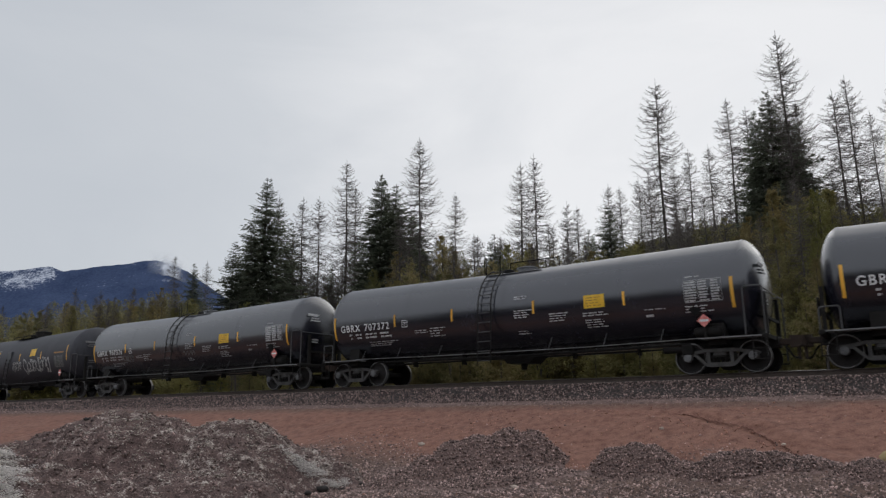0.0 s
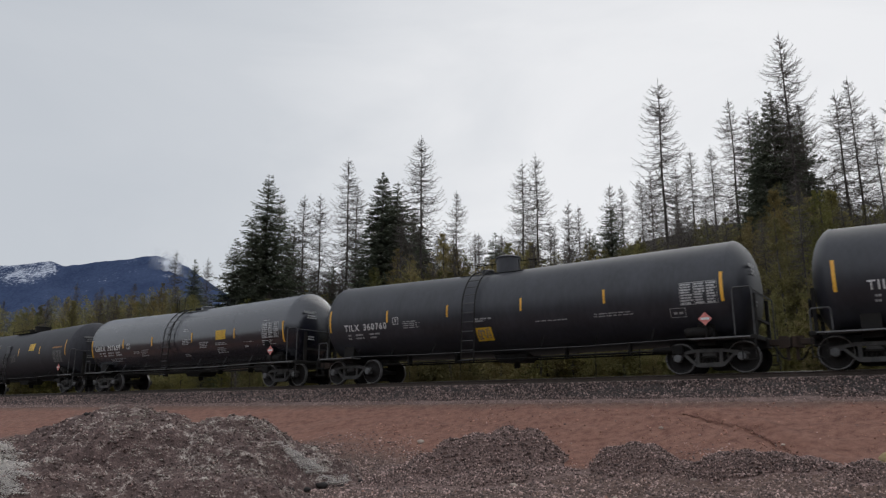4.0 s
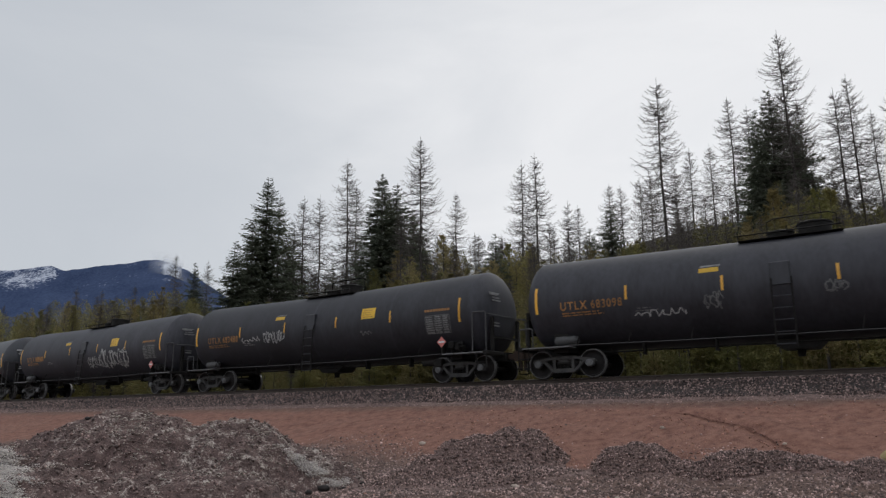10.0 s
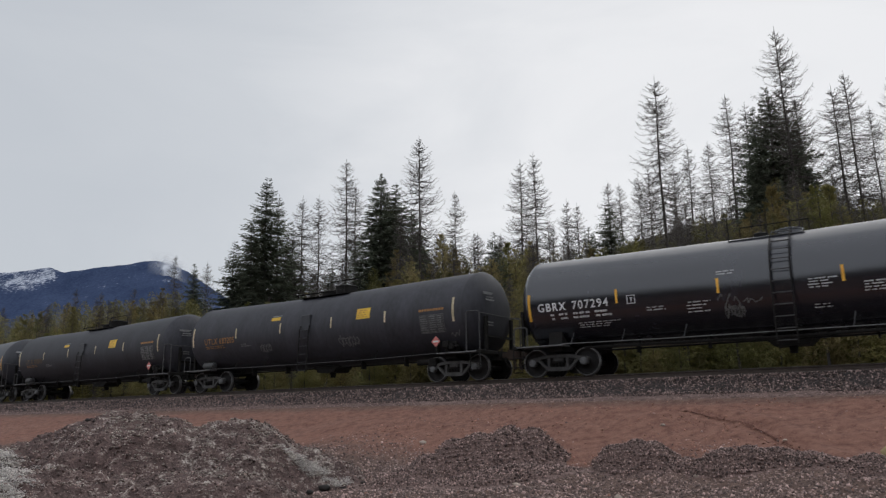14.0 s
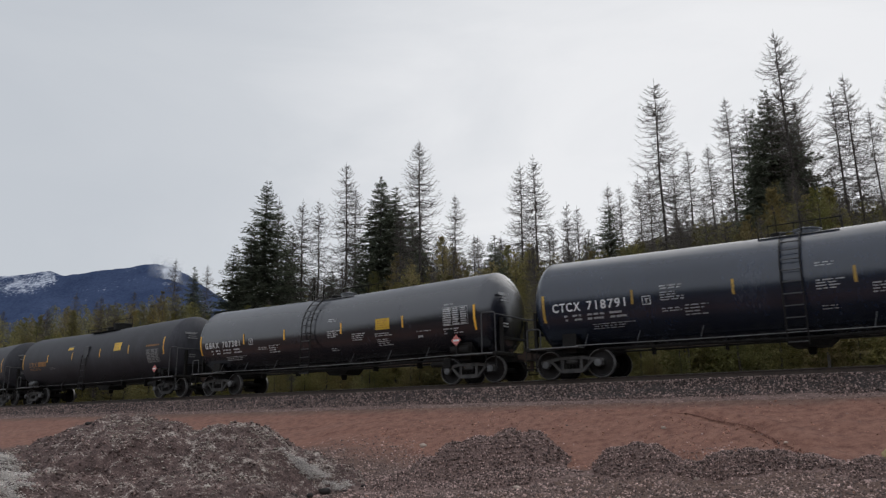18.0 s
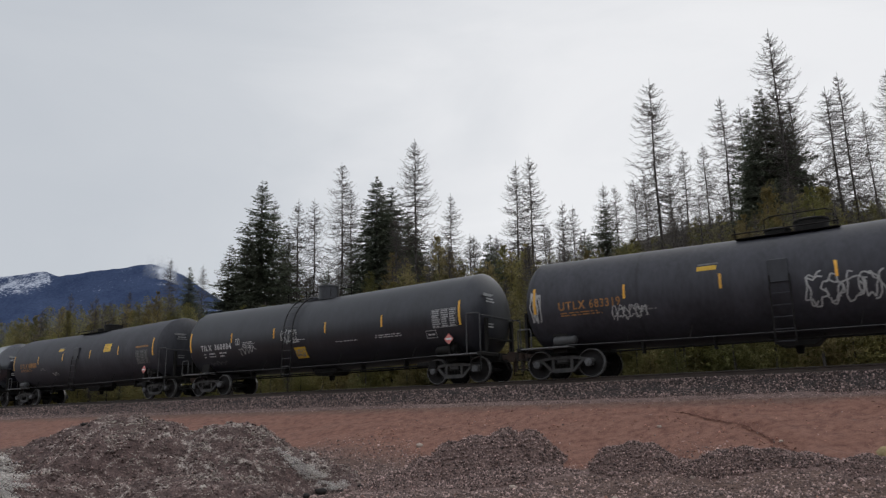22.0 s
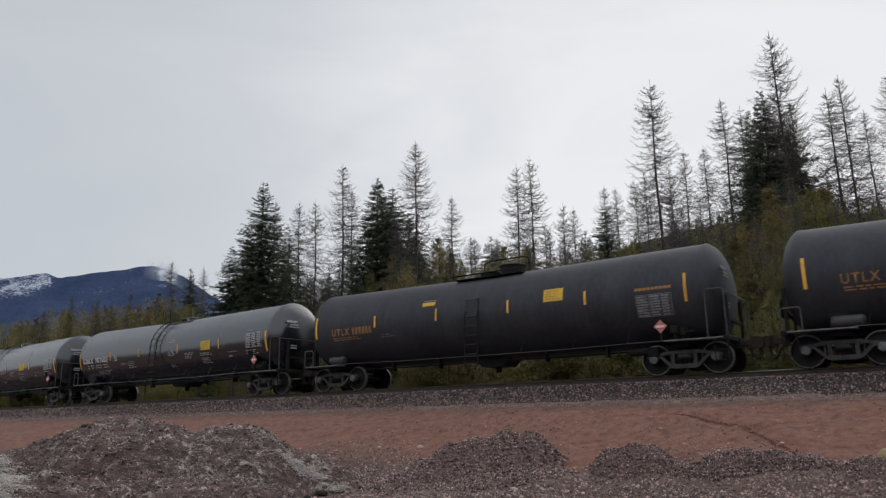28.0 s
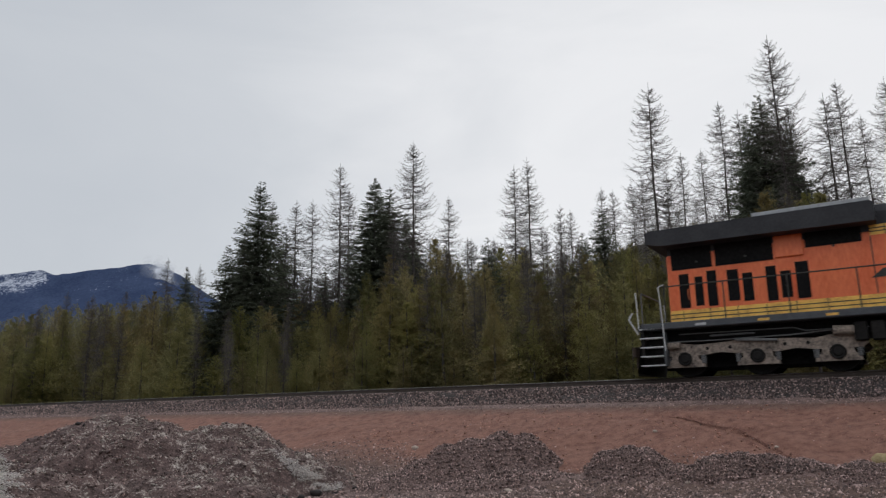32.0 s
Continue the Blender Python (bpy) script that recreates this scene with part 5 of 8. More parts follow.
def scribble(geo, x, z, width, height, seed, put, pen=0.016):
    """One running line of spray paint."""
    g = random.Random(seed)
    n = int(width / 0.11) + 4
    pts = [(x + width * i / (n - 1) + g.uniform(-0.06, 0.06), z + height * (0.5 + 0.5 * math.sin(i * 2.2 + g.uniform(-0.8, 0.8)))) for i in range(n)]
    for (ax, az), (bx, bz) in zip(pts[:-1], pts[1:]):
        d = math.hypot(bx - ax, bz - az) + 1e-6
        nx, nz = -(bz - az) / d * pen, (bx - ax) / d * pen
        geo.add([put(ax - nx, az - nz), put(bx - nx, bz - nz), put(bx + nx, bz + nz), put(ax + nx, az + nz)], [(0, 1, 2, 3)])
    return geo


# -- trucks --
SHARED = {}


def shared(key, maker):
    if key not in SHARED:
        SHARED[key] = maker()
    return SHARED[key]


def wheel_geo(r, mirror):
    s = -1 if mirror else 1
    prof = [(0.10, 0.0), (0.10, 0.11), (0.07, 0.14), (0.03, 0.17), (0.00, r * 0.62), (0.02, r - 0.085), (0.06, r - 0.065), (0.068, r - 0.008), (0.06, r), (-0.05, r + 0.006),
            (-0.062, r + 0.027), (-0.078, r + 0.024), (-0.082, r - 0.06), (-0.03, r - 0.09), (-0.04, 0.18), (-0.08, 0.15), (-0.08, 0.0)]
    return Geo().turned([(-s * a, b) for a, b in prof], "y", 28)


def rim_geo(r, mirror):
    s = -1 if mirror else 1
    return Geo().turned([(-s * a, b) for a, b in ((0.0705, r - 0.028), (0.0705, r - 0.006), (0.0615, r + 0.001), (-0.045, r + 0.007))], "y", 28)


def sideframe_geo(y):
    g = Geo()
    for s in (-1, 1):
        f = lambda pts: [(s * a, b) for a, b in pts]
        g.prism(f([(0, 0.70), (0.42, 0.70), (0.72, 0.64), (1.02, 0.60), (1.10, 0.56), (1.10, 0.50), (0.74, 0.50), (0.66, 0.56), (0.42, 0.60), (0, 0.60)]), y - 0.07, y + 0.07)      # top chord
        g.prism(f([(0.78, 0.56), (0.66, 0.56), (0.30, 0.20), (0.42, 0.20)]), y - 0.06, y + 0.06)                       # diagonal
        g.prism(f([(0.28, 0.62), (0.38, 0.62), (0.38, 0.24), (0.28, 0.24)]), y - 0.06, y + 0.06)                       # column
        g.prism(f([(0, 0.30), (0.36, 0.30), (0.42, 0.20), (0.30, 0.17), (0, 0.17)]), y - 0.08, y + 0.08)               # spring seat
        g.box(min(s * 0.80, s * 1.06), max(s * 0.80, s * 1.06), y - 0.08, y + 0.08, 0.36, 0.56, 0.03)                 # pedestal
    return g


def truck(parent, x):
    """A two-axle freight truck: side frames and bolster, with wheels, bearings and springs on it."""
    def frame_mesh():
        g = sideframe_geo(-1.0)
        h = sideframe_geo(1.0)
        g.add(h.v, h.f)
        g.box(-0.20, 0.20, -1.06, 1.06, 0.42, 0.62, 0.04)
        g.cyl((0, 0, 0.6), (0, 0, 0.75), 0.24, n=14)
        return g.mesh("truck_frame", 35)
    root = part("truck_frame", shared("truck_frame", frame_mesh), CAST, parent, "dusty cast steel truck side frames", at=Matrix.Translation((x, 0, 0)))
    for ax in (-0.91, 0.91):
        for sy in (-1, 1):
            w = part("wheel", shared(("wheel", sy), lambda: wheel_geo(0.457, sy > 0).mesh("wheel", 40)), WHEEL, root, at=Matrix.Translation((ax, sy * 0.755, 0.457)))
            part("wheel_rim", shared(("rim", sy), lambda: rim_geo(0.457, sy > 0).mesh("wheel_rim", 40)), TREAD, root, "polished wheel rim", at=Matrix.Translation((ax, sy * 0.755, 0.457)))
            part("bearing_cap", shared(("cap", sy), lambda: Geo().turned([(sy * 0.0, 0.0), (sy * 0.0, 0.12), (sy * 0.17, 0.12), (sy * 0.19, 0.10), (sy * 0.19, 0.055), (sy * 0.21, 0.05),
                 (sy * 0.21, 0.0)], "y", 16).mesh("bearing_cap", 35)), CAP, root, at=Matrix.Translation((ax, sy * 0.94, 0.457)))
        part("axle", shared("axle", lambda: Geo().cyl((0, -0.95, 0), (0, 0.95, 0), 0.085, n=12).mesh("axle", 40)), WHEEL, root, at=Matrix.Translation((ax, 0, 0.457)))
    for sy in (-1, 1):
        def springs():
            g = Geo()
            for k in range(4):
                for r in range(5):
                    g.turned([(0.30 + r * 0.026, 0.046), (0.312 + r * 0.026, 0.058), (0.324 + r * 0.026, 0.046)], "z", 8, at=(-0.18 + k * 0.12, sy * 1.02, 0))
            g.box(-0.24, 0.24, sy * 1.02 - 0.07, sy * 1.02 + 0.07, 0.43, 0.50, 0.02)
            return g.mesh("spring_set", 40)
        part("spring_set", shared(("springs", sy), springs), UNDER, root)
    return root


def coupler(parent, end):
    def maker():
        g = Geo()
        g.box(-0.62, -0.12, -0.10, 0.10, 0.78, 0.96, 0.02)
        g.prism([(-0.20, 0.70), (0.02, 0.70), (0.10, 0.74), (0.10, 1.0), (0.02, 1.04), (-0.20, 1.04)], -0.20, 0.06)
        g.cyl((0.02, 0.12, 0.72), (0.02, 0.12, 1.02), 0.09, n=10)
        g.box(-0.05, 0.04, -0.03, 0.02, 0.35, 0.72)
        return g.mesh("coupler", 35)
    return part("coupler", shared("coupler", maker), RUSTY, parent, "rust-brown knuckle coupler", at=pose(end * 8.93, 0, 0, 0, 0, 0 if end > 0 else 180))


def air_hose(parent, end):
    def maker():
        pts = [(0, 0, 0.75), (0.10, 0.0, 0.62), (0.18, 0, 0.46), (0.27, 0, 0.38), (0.36, 0, 0.40)]
        return Geo().tube(pts, 0.026, 8).mesh("air_hose", 50)
    return part("air_hose", shared("hose", maker), UNDER, parent, at=pose(end * 8.6, -0.28 * end, 0, 0, 0, 0 if end > 0 else 180))


def tank_ring(xs, n=72, lift=0.0):
    v = []
    for x in xs:
        r, c = TANK_R + lift, tank_centre(x)
        v += [(x, r * math.sin(2 * math.pi * i / n), c + r * math.cos(2 * math.pi * i / n)) for i in range(n)]
    f = [(k * n + i, k * n + (i + 1) % n, (k + 1) * n + (i + 1) % n, (k + 1) * n + i) for k in range(len(xs) - 1) for i in range(n)]
    return Geo().add(v, f)


def tank_shell():
    return tank_ring([-TANK_HALF + TANK_HALF * k / 6 for k in range(13)]).mesh("tank", 25)


def tank_head(end):
    g = Geo()
    prof = [(TANK_HALF - 0.04, TANK_R + 0.008), (TANK_HALF + 0.03, TANK_R + 0.008)]
    for k in range(1, 13):
        r = TANK_R * (1 - (k / 12) ** 1.7)
        prof.append((TANK_HALF + 0.04 + DISH * (1 - (r / TANK_R) ** 2.8) ** 0.72, r))
    g.turned([(end * a, r) for a, r in prof], "x", 56, at=(0, 0, TANK_Z))
    return g.mesh("tank_head", 40)


def ladder_geo(x, low, full, width=0.52):
    """A ladder that leaves the ground, stands off the shell and follows it over the top."""
    c = tank_centre(x)
    g = Geo()
    path = [(-TANK_R - 0.20, low), (-TANK_R - 0.12, c - 0.1)]
    if full:
        for k in range(1, 9):
            a = radians(9 * k)
            path.append((-(TANK_R + 0.12) * math.cos(a), c + (TANK_R + 0.12) * math.sin(a)))
    else:
        path.append((-TANK_R - 0.06, c + 0.12))
    for sx in (-width / 2, width / 2):
        g.tube([(x + sx, y, z) for y, z in path], 0.024, 6)
    d = [0.0]
    for (a, b), (e, f) in zip(path[:-1], path[1:]):
        d.append(d[-1] + math.hypot(e - a, f - b))
    rungs, t = [], 0.08
    while t < d[-1]:
        rungs.append((float(np.interp(t, d, [p[0] for p in path])), float(np.interp(t, d, [p[1] for p in path]))))
        t += 0.33
    return g.mesh("ladder", 40), rungs


def tank_car(owner, seed, late=False):
    """One tank car without its number: built once for each kind, then copied; late: the later build, with its ladder further forward."""
    gloss = owner in ("GBRX", "CTCX")
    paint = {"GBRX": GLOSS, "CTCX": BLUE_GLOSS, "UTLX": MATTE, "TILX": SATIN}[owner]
    root = new("tank_car")
    me = shared(("shell", owner), tank_shell)
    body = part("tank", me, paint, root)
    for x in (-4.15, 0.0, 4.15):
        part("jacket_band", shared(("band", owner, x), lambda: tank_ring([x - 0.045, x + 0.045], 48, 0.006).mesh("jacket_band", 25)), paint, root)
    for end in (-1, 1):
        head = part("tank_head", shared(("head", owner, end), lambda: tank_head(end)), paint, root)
        # stub sill, bolster and end frame
        g = Geo()
        g.prism([(end * 5.6, 0.80), (end * 6.0, 0.72), (end * 8.45, 0.72), (end * 8.45, 1.02), (end * 5.6, 1.0)], -0.32, 0.32)
        part("stub_sill", g, UNDER, root)
        g = Geo()
        c = TANK_Z
        n = 12
        arc = [(TANK_R * 1.004 * math.sin(radians(a)), c - TANK_R * 1.004 * math.cos(radians(a))) for a in [-48 + 96 * i / n for i in range(n + 1)]]
        x0, x1 = sorted((end * 6.72, end * 7.2))
        low = [(-1.22, 0.80), (1.22, 0.80)]
        ring = arc[::-1] + low
        v = [(x0, y, z) for y, z in ring] + [(x1, y, z) for y, z in ring]
        m = len(ring)
        g.add(v, [tuple(range(m)), tuple(range(2 * m - 1, m - 1, -1))] + [(i, m + i, m + (i + 1) % m, (i + 1) % m) for i in range(m)])
        part("bolster_saddle", g, UNDER, root)
        g = Geo().box(min(end * 8.22, end * 8.42), max(end * 8.22, end * 8.42), -1.48, 1.48, 0.88, 1.02, 0.02)
        part("end_sill", g, UNDER, root)
        for sy in (-1, 1):
            g = Geo().box(min(end * 6.55, end * 8.24), max(end * 6.55, end * 8.24), min(sy * 0.95, sy * 1.52), max(sy * 0.95, sy * 1.52), 0.95, 0.99)
            part("end_platform", g, PIPE if sy < 0 else UNDER, root, "grey grating end platform")
            # hanging step
            g = Geo()
            xa, xb = end * 8.0, end * 8.38
            g.tube([(xa, sy * 1.5, 0.95), (xa, sy * 1.5, 0.32), (xb, sy * 1.5, 0.32), (xb, sy * 1.5, 0.95)], 0.020, 6)
            g.cyl((xa, sy * 1.5, 0.62), (xb, sy * 1.5, 0.62), 0.018, n=6)
            part("stirrup_step", g, UNDER, root)
            # corner hand hold
            g = Geo()
            tall = 2.38 if end > 0 else 1.62
            a0, a1 = end * 7.84, end * 8.36
            g.tube([(a0, sy * 1.50, 1.0), (a0, sy * 1.50, tall - 0.06), (a0 + end * 0.05, sy * 1.50, tall), (a1 - end * 0.05, sy * 1.46, tall), (a1, sy * 1.44, tall - 0.06), (a1, sy * 1.44, 0.4 if end > 0 else 1.0)], 0.022, 8)
            if end > 0:
                g.tube([(a1, sy * 1.44, tall - 0.06), (a1, 0.0, tall - 0.06)], 0.018, 6)
            part("corner_handrail", g, RAILPIPE, root, "grey pipe handrail at the end platform")
        # end posts that carry the brake gear
        g = Geo()
        g.box(min(end * 8.24, end * 8.34), max(end * 8.24, end * 8.34), -0.95, -0.83, 1.0, 2.25)
        g.box(min(end * 8.24, end * 8.34), max(end * 8.24, end * 8.34), 0.83, 0.95, 1.0, 2.25)
        g.box(min(end * 8.25, end * 8.33), max(end * 8.25, end * 8.33), -0.9, 0.9, 1.50, 1.58)
        part("head_shield_frame", g, UNDER, root)
        truck(root, end * 6.97)
        coupler(root, end)
        air_hose(root, end)
    # hand brake wheel and air reservoir
    part("brake_wheel", Geo().turned([(-8.42, 0.0), (-8.42, 0.05), (-8.40, 0.24), (-8.42, 0.28), (-8.45, 0.28), (-8.45, 0.24)], "x", 20, at=(0, -0.45, 1.75)), UNDER, root, smooth=40)
    rx = -6.75 if owner in ("UTLX",) else 6.75
    part("air_reservoir", Geo().turned([(rx - 0.42, 0.0), (rx - 0.40, 0.10), (rx - 0.34, 0.15), (rx + 0.34, 0.15), (rx + 0.40, 0.10), (rx + 0.42, 0.0)], "x", 16, at=(0, -1.2, 1.18)),
         RAILPIPE if owner == "UTLX" else UNDER, root, "grey air reservoir on the platform", smooth=35)
    part("brake_valve", Geo().box(5.9, 6.25, -1.15, -0.9, 0.55, 0.85, 0.03).cyl((5.3, -0.95, 0.72), (5.9, -0.95, 0.72), 0.10, n=12), UNDER, root)
    # running handrail and its brackets along both sides
    for sy in (-1, 1):
        part("side_handrail", Geo().tube([(-6.6, sy * 1.5, 1.0), (-3.0, sy * 1.5, 0.95), (3.0, sy * 1.5, 0.93), (6.6, sy * 1.5, 0.98)], 0.014 if gloss else 0.013, 8), PIPE if gloss else RAILPIPE, root, "long grey side handrail")
        for k, x in enumerate((-6.3, -4.6, -2.7, 1.7, 3.6, 5.4)):
            g = Geo().tube([(x, sy * 1.5, 0.95), (x + 0.08, sy * 1.36, 1.34)], 0.013, 6)
            part("rail_bracket", g, RAILPIPE if gloss else UNDER, root)
    # belly: outlet valve, skid and pipes
    g = Geo().prism([(-0.75, 0.90), (-0.45, 0.62), (0.45, 0.62), (0.75, 0.90)], -0.45, 0.45)
    part("outlet_skid", g, UNDER, root)
    part("outlet_valve", Geo().cyl((0, 0, 0.66), (0, 0, 0.42), 0.14, 0.10, 14), UNDER, root)
    for y, z in (((-0.62, 0.72), (0.5, 0.74)) if owner == "TILX" else ((-0.45, 0.80),)):
        part("brake_pipe", Geo().tube([(-6.0, y, z), (6.0, y, z)], 0.028, 8), UNDER, root)
    if gloss:
        part("conduit", Geo().tube([(-6.1, -0.80, 0.90), (-0.9, -0.80, 0.84), (0.9, -0.80, 0.84), (6.1, -0.80, 0.89)], 0.045, 8), UNDER, root)
    for x in (-4.4, -2.2, 2.2, 4.4):
        part("pipe_hanger", Geo().box(x - 0.03, x + 0.03, -0.66, -0.40, 0.66, 1.02), UNDER, root)
    # ladders and top fittings
    lx = {"GBRX": 0.12 if late else -0.62, "CTCX": -0.10, "UTLX": -0.10, "TILX": -1.0}[owner]
    me, rungs = ladder_geo(lx, 0.58, owner != "UTLX")
    ladder = part("ladder", me, UNDER, root, "dark steel ladder up the side")
    for y, z in rungs:
        part("rung", shared(("rung", owner == "UTLX"), lambda: Geo().cyl((-0.26, 0, 0), (0.26, 0, 0), 0.017, n=6).mesh("rung", 40)), RAILPIPE if owner != "UTLX" else SATIN, ladder, at=Matrix.Translation((lx, y, z)))
    top = TANK_Z - SAG + TANK_R
    if owner == "UTLX":
        g = Geo()
        g.box(-0.38, 0.14, -TANK_R - 0.030, -1.30, 2.30, 2.96, 0.02)
        part("ladder_panel", g, SATIN, root, "flat black plate behind the ladder")
        for x, r, h in ((-0.22, 0.36, 0.18), (0.72, 0.46, 0.33)):
            part("dome", Geo().turned([(top - 0.12, r), (top + h - 0.05, r), (top + h - 0.04, r + 0.03), (top + h, r + 0.03), (top + h + 0.03, r * 0.9), (top + h + 0.05, 0.0)], "z", 24,
                 at=(x, 0, 0)), UNDER, root, smooth=40)
        part("platform", Geo().box(-1.3, 1.5, -0.78, -0.52, top - 0.10, top - 0.08).box(-1.3, 1.5, 0.55, 0.95, top - 0.12, top - 0.08), UNDER, root)
        for x in (-1.25, 0.1, 1.45):
            part("rail_post", Geo().tube([(x, -0.95, top - 0.1), (x, -0.95, top + 0.16)], 0.018), UNDER, root)
        part("toe_rail", Geo().tube([(-1.35, -0.95, top + 0.02), (1.5, -0.95, top + 0.02)], 0.02), UNDER, root)
        g = Geo().tube([(-0.6, 0.2, top), (-0.6, 0.2, top + 0.6), (-0.4, 0.2, top + 0.68), (1.1, 0.2, top + 0.68), (1.3, 0.2, top + 0.6), (1.3, 0.2, top)], 0.018)
        part("platform_rail", g, UNDER, root)
    elif owner == "TILX":
        part("dome", Geo().turned([(top - 0.15, 0.44), (top + 0.50, 0.44), (top + 0.51, 0.48), (top + 0.55, 0.48), (top + 0.58, 0.42), (top + 0.60, 0.0)], "z", 24, at=(-0.28, 0, 0)), SATIN, root, smooth=40)
        part("manway", Geo().turned([(top - 0.1, 0.26), (top + 0.14, 0.26), (top + 0.17, 0.20), (top + 0.18, 0.0)], "z", 18, at=(-1.15, 0, 0)), SATIN, root, smooth=40)
        part("platform", Geo().box(-2.0, 0.65, -0.64, -0.42, top - 0.10, top - 0.08), RAILPIPE, root)
        for x in (-1.95, -0.85, 0.6):
            part("rail_post", Geo().tube([(x, -0.8, top - 0.05), (x, -0.8, top + 0.28)], 0.016), UNDER, root)
        g = Geo().tube([(-1.95, 0.5, top), (-1.95, 0.5, top + 0.5), (0.6, 0.5, top + 0.5), (0.6, 0.5, top)], 0.016)
        part("platform_rail", g, UNDER, root)
    else:
        part("manway", Geo().turned([(top - 0.1, 0.36), (top + 0.07, 0.36), (top + 0.08, 0.40), (top + 0.12, 0.40), (top + 0.15, 0.30), (top + 0.16, 0.0)], "z", 20, at=(0.25, 0, 0)), paint, root, smooth=40)
        part("valve_box", Geo().turned([(top - 0.1, 0.22), (top + 0.12, 0.22), (top + 0.15, 0.16), (top + 0.16, 0.0)], "z", 16, at=(-0.55, 0.05, 0)), UNDER, root, smooth=40)
        p0, p1 = (-1.35, 0.75) if late else (-1.0, 1.15)
        part("platform", Geo().box(p0, p1, -0.74, -0.48, top - 0.15, top - 0.13).box(p0, p1, 0.55, 1.02, top - 0.20, top - 0.16), PIPE, root, "grey grating walkway on top")
        for x, y, z0, z1 in ((p0 + 0.05, 0.9, -0.2, 0.62), (p0 + 0.8, 0.9, -0.2, 0.62), (p1 - 0.6, 0.9, -0.2, 0.62), (p1 - 0.05, 0.9, -0.2, 0.62), (lx - 0.32, -1.02, -0.18, 0.56), (lx + 0.32, -1.02, -0.18, 0.54),
                             (p0 + 0.05, -0.9, -0.18, 0.50)):
            part("rail_post", Geo().tube([(x, y, top + z0), (x, y, top + z1)], 0.018), UNDER, root)
        part("platform_rail", Geo().tube([(p0 + 0.05, 0.9, top + 0.6), (p1 - 0.05, 0.9, top + 0.6)], 0.018), UNDER, root)
    # reflective tape
    tall = 0.44
    mid = {"GBRX": 2.36, "CTCX": 2.36, "UTLX": 2.52, "TILX": 2.45}[owner]
    ends = {"GBRX": (-7.70, 7.58), "CTCX": (-7.66, 7.44), "UTLX": (-7.64, 7.32), "TILX": (-7.68, 7.58)}[owner]
    between = {"GBRX": (-4.66, -1.60, 1.62, 4.36) if late else (-4.66, -2.06, 1.22, 4.36), "CTCX": (-4.64, -1.66, 1.42, 4.36), "UTLX": (-4.56, -1.68, 1.31, 4.14), "TILX": (-4.75, -1.98, 1.03, 4.00)}[owner]
    tape = FADED_TAPE if owner == "CTCX" else REFLECT
    for x in ends:
        part("reflective_strip", wrap(Geo(), x - 0.046, x + 0.046, mid - (0.55 if gloss else 0.44), mid + (0.33 if gloss else 0.42), 0.012, rows=6), tape, root, "tall yellow reflective strip")
    for x in between:
        part("reflective_strip", wrap(Geo(), x - 0.038, x + 0.038, mid - tall / 2, mid + tall / 2, 0.012), tape, root)
    # data panel, placards and small print
    panel = Geo()
    px, pz, mat = {"GBRX": (6.25, 2.66, PANELPAINT), "CTCX": (5.65, 2.72, PANELPAINT), "UTLX": (5.84, 2.36, GREYSTENCIL), "TILX": (6.40, 2.60, PANELPAINT)}[owner]
    rows = random.Random(seed)
    for k in range(8):
        # a table: the same three columns in every row, each with a few figures
        for c0, c1 in ((0.0, 0.36), (0.41, 0.70), (0.75, 1.02)):
            a, end = px + c0, px + c0 + (c1 - c0) * rows.uniform(0.72, 1.0)
            while a < end:
                b = min(end, a + rows.uniform(0.05, 0.15))
                wrap(panel, a, b, pz - 0.078 * k - rows.choice((0.046, 0.050, 0.056)), pz - 0.078 * k, 0.008, 1)
                a = b + 0.016
    for z in (pz + 0.03, pz - 0.61):
        wrap(panel, px - 0.03, px + 1.05, z - 0.007, z + 0.007, 0.008, 1)
    for x in (px - 0.03, px + 0.385, px + 1.045):
        wrap(panel, x - 0.005, x + 0.005, pz - 0.60, pz + 0.02, 0.008, 4)
    part("data_panel", panel, mat, root, "stencilled white data panel")["kind"] = "stuff"
    if owner == "UTLX":
        part("panel_backing", wrap(Geo(), px - 0.05, px + 1.06, pz - 0.62, pz + 0.05, 0.004), PANELGREY, root, "dusty grey panel under the stencilled data")
        small = Geo()
        for k in range(9):
            wrap(small, 5.78 + k * 0.128, 5.885 + k * 0.128, 2.535, 2.62, 0.008, 1)
        part("stencil_line", small, ORANGE_STENCIL, root, "orange stencil line over the data panel")["kind"] = "stuff"
        part("label_plate", wrap(Geo(), -2.33, -1.77, 2.88, 3.02), YELLOW, root, "small yellow label", at=None)
        part("label_plate", wrap(Geo(), -2.30, -1.72, 3.05, 3.10), GREYSTENCIL, root)
    if owner != "TILX":
        x, z = {"GBRX": (3.38, 2.36), "CTCX": (2.75, 2.36), "UTLX": (3.02, 2.74)}[owner]
        part("placard", wrap(Geo(), x - 0.35, x + 0.35, z - 0.21, z + 0.21, 0.007), YELLOW, root, "plain yellow rectangular placard")
        part("placard_print", small_print(Geo(), x - 0.29, z + 0.13, 0.58, 4, 6, high=0.022, gap=0.085, lift=0.011), ORANGE_STENCIL, root)
    # the diamond hazard placard in its holder
    dx, dz = {"GBRX": (6.70, 1.50), "CTCX": (6.20, 1.55), "UTLX": (6.45, 1.42), "TILX": (7.02, 1.55)}[owner]
    y = -1.42
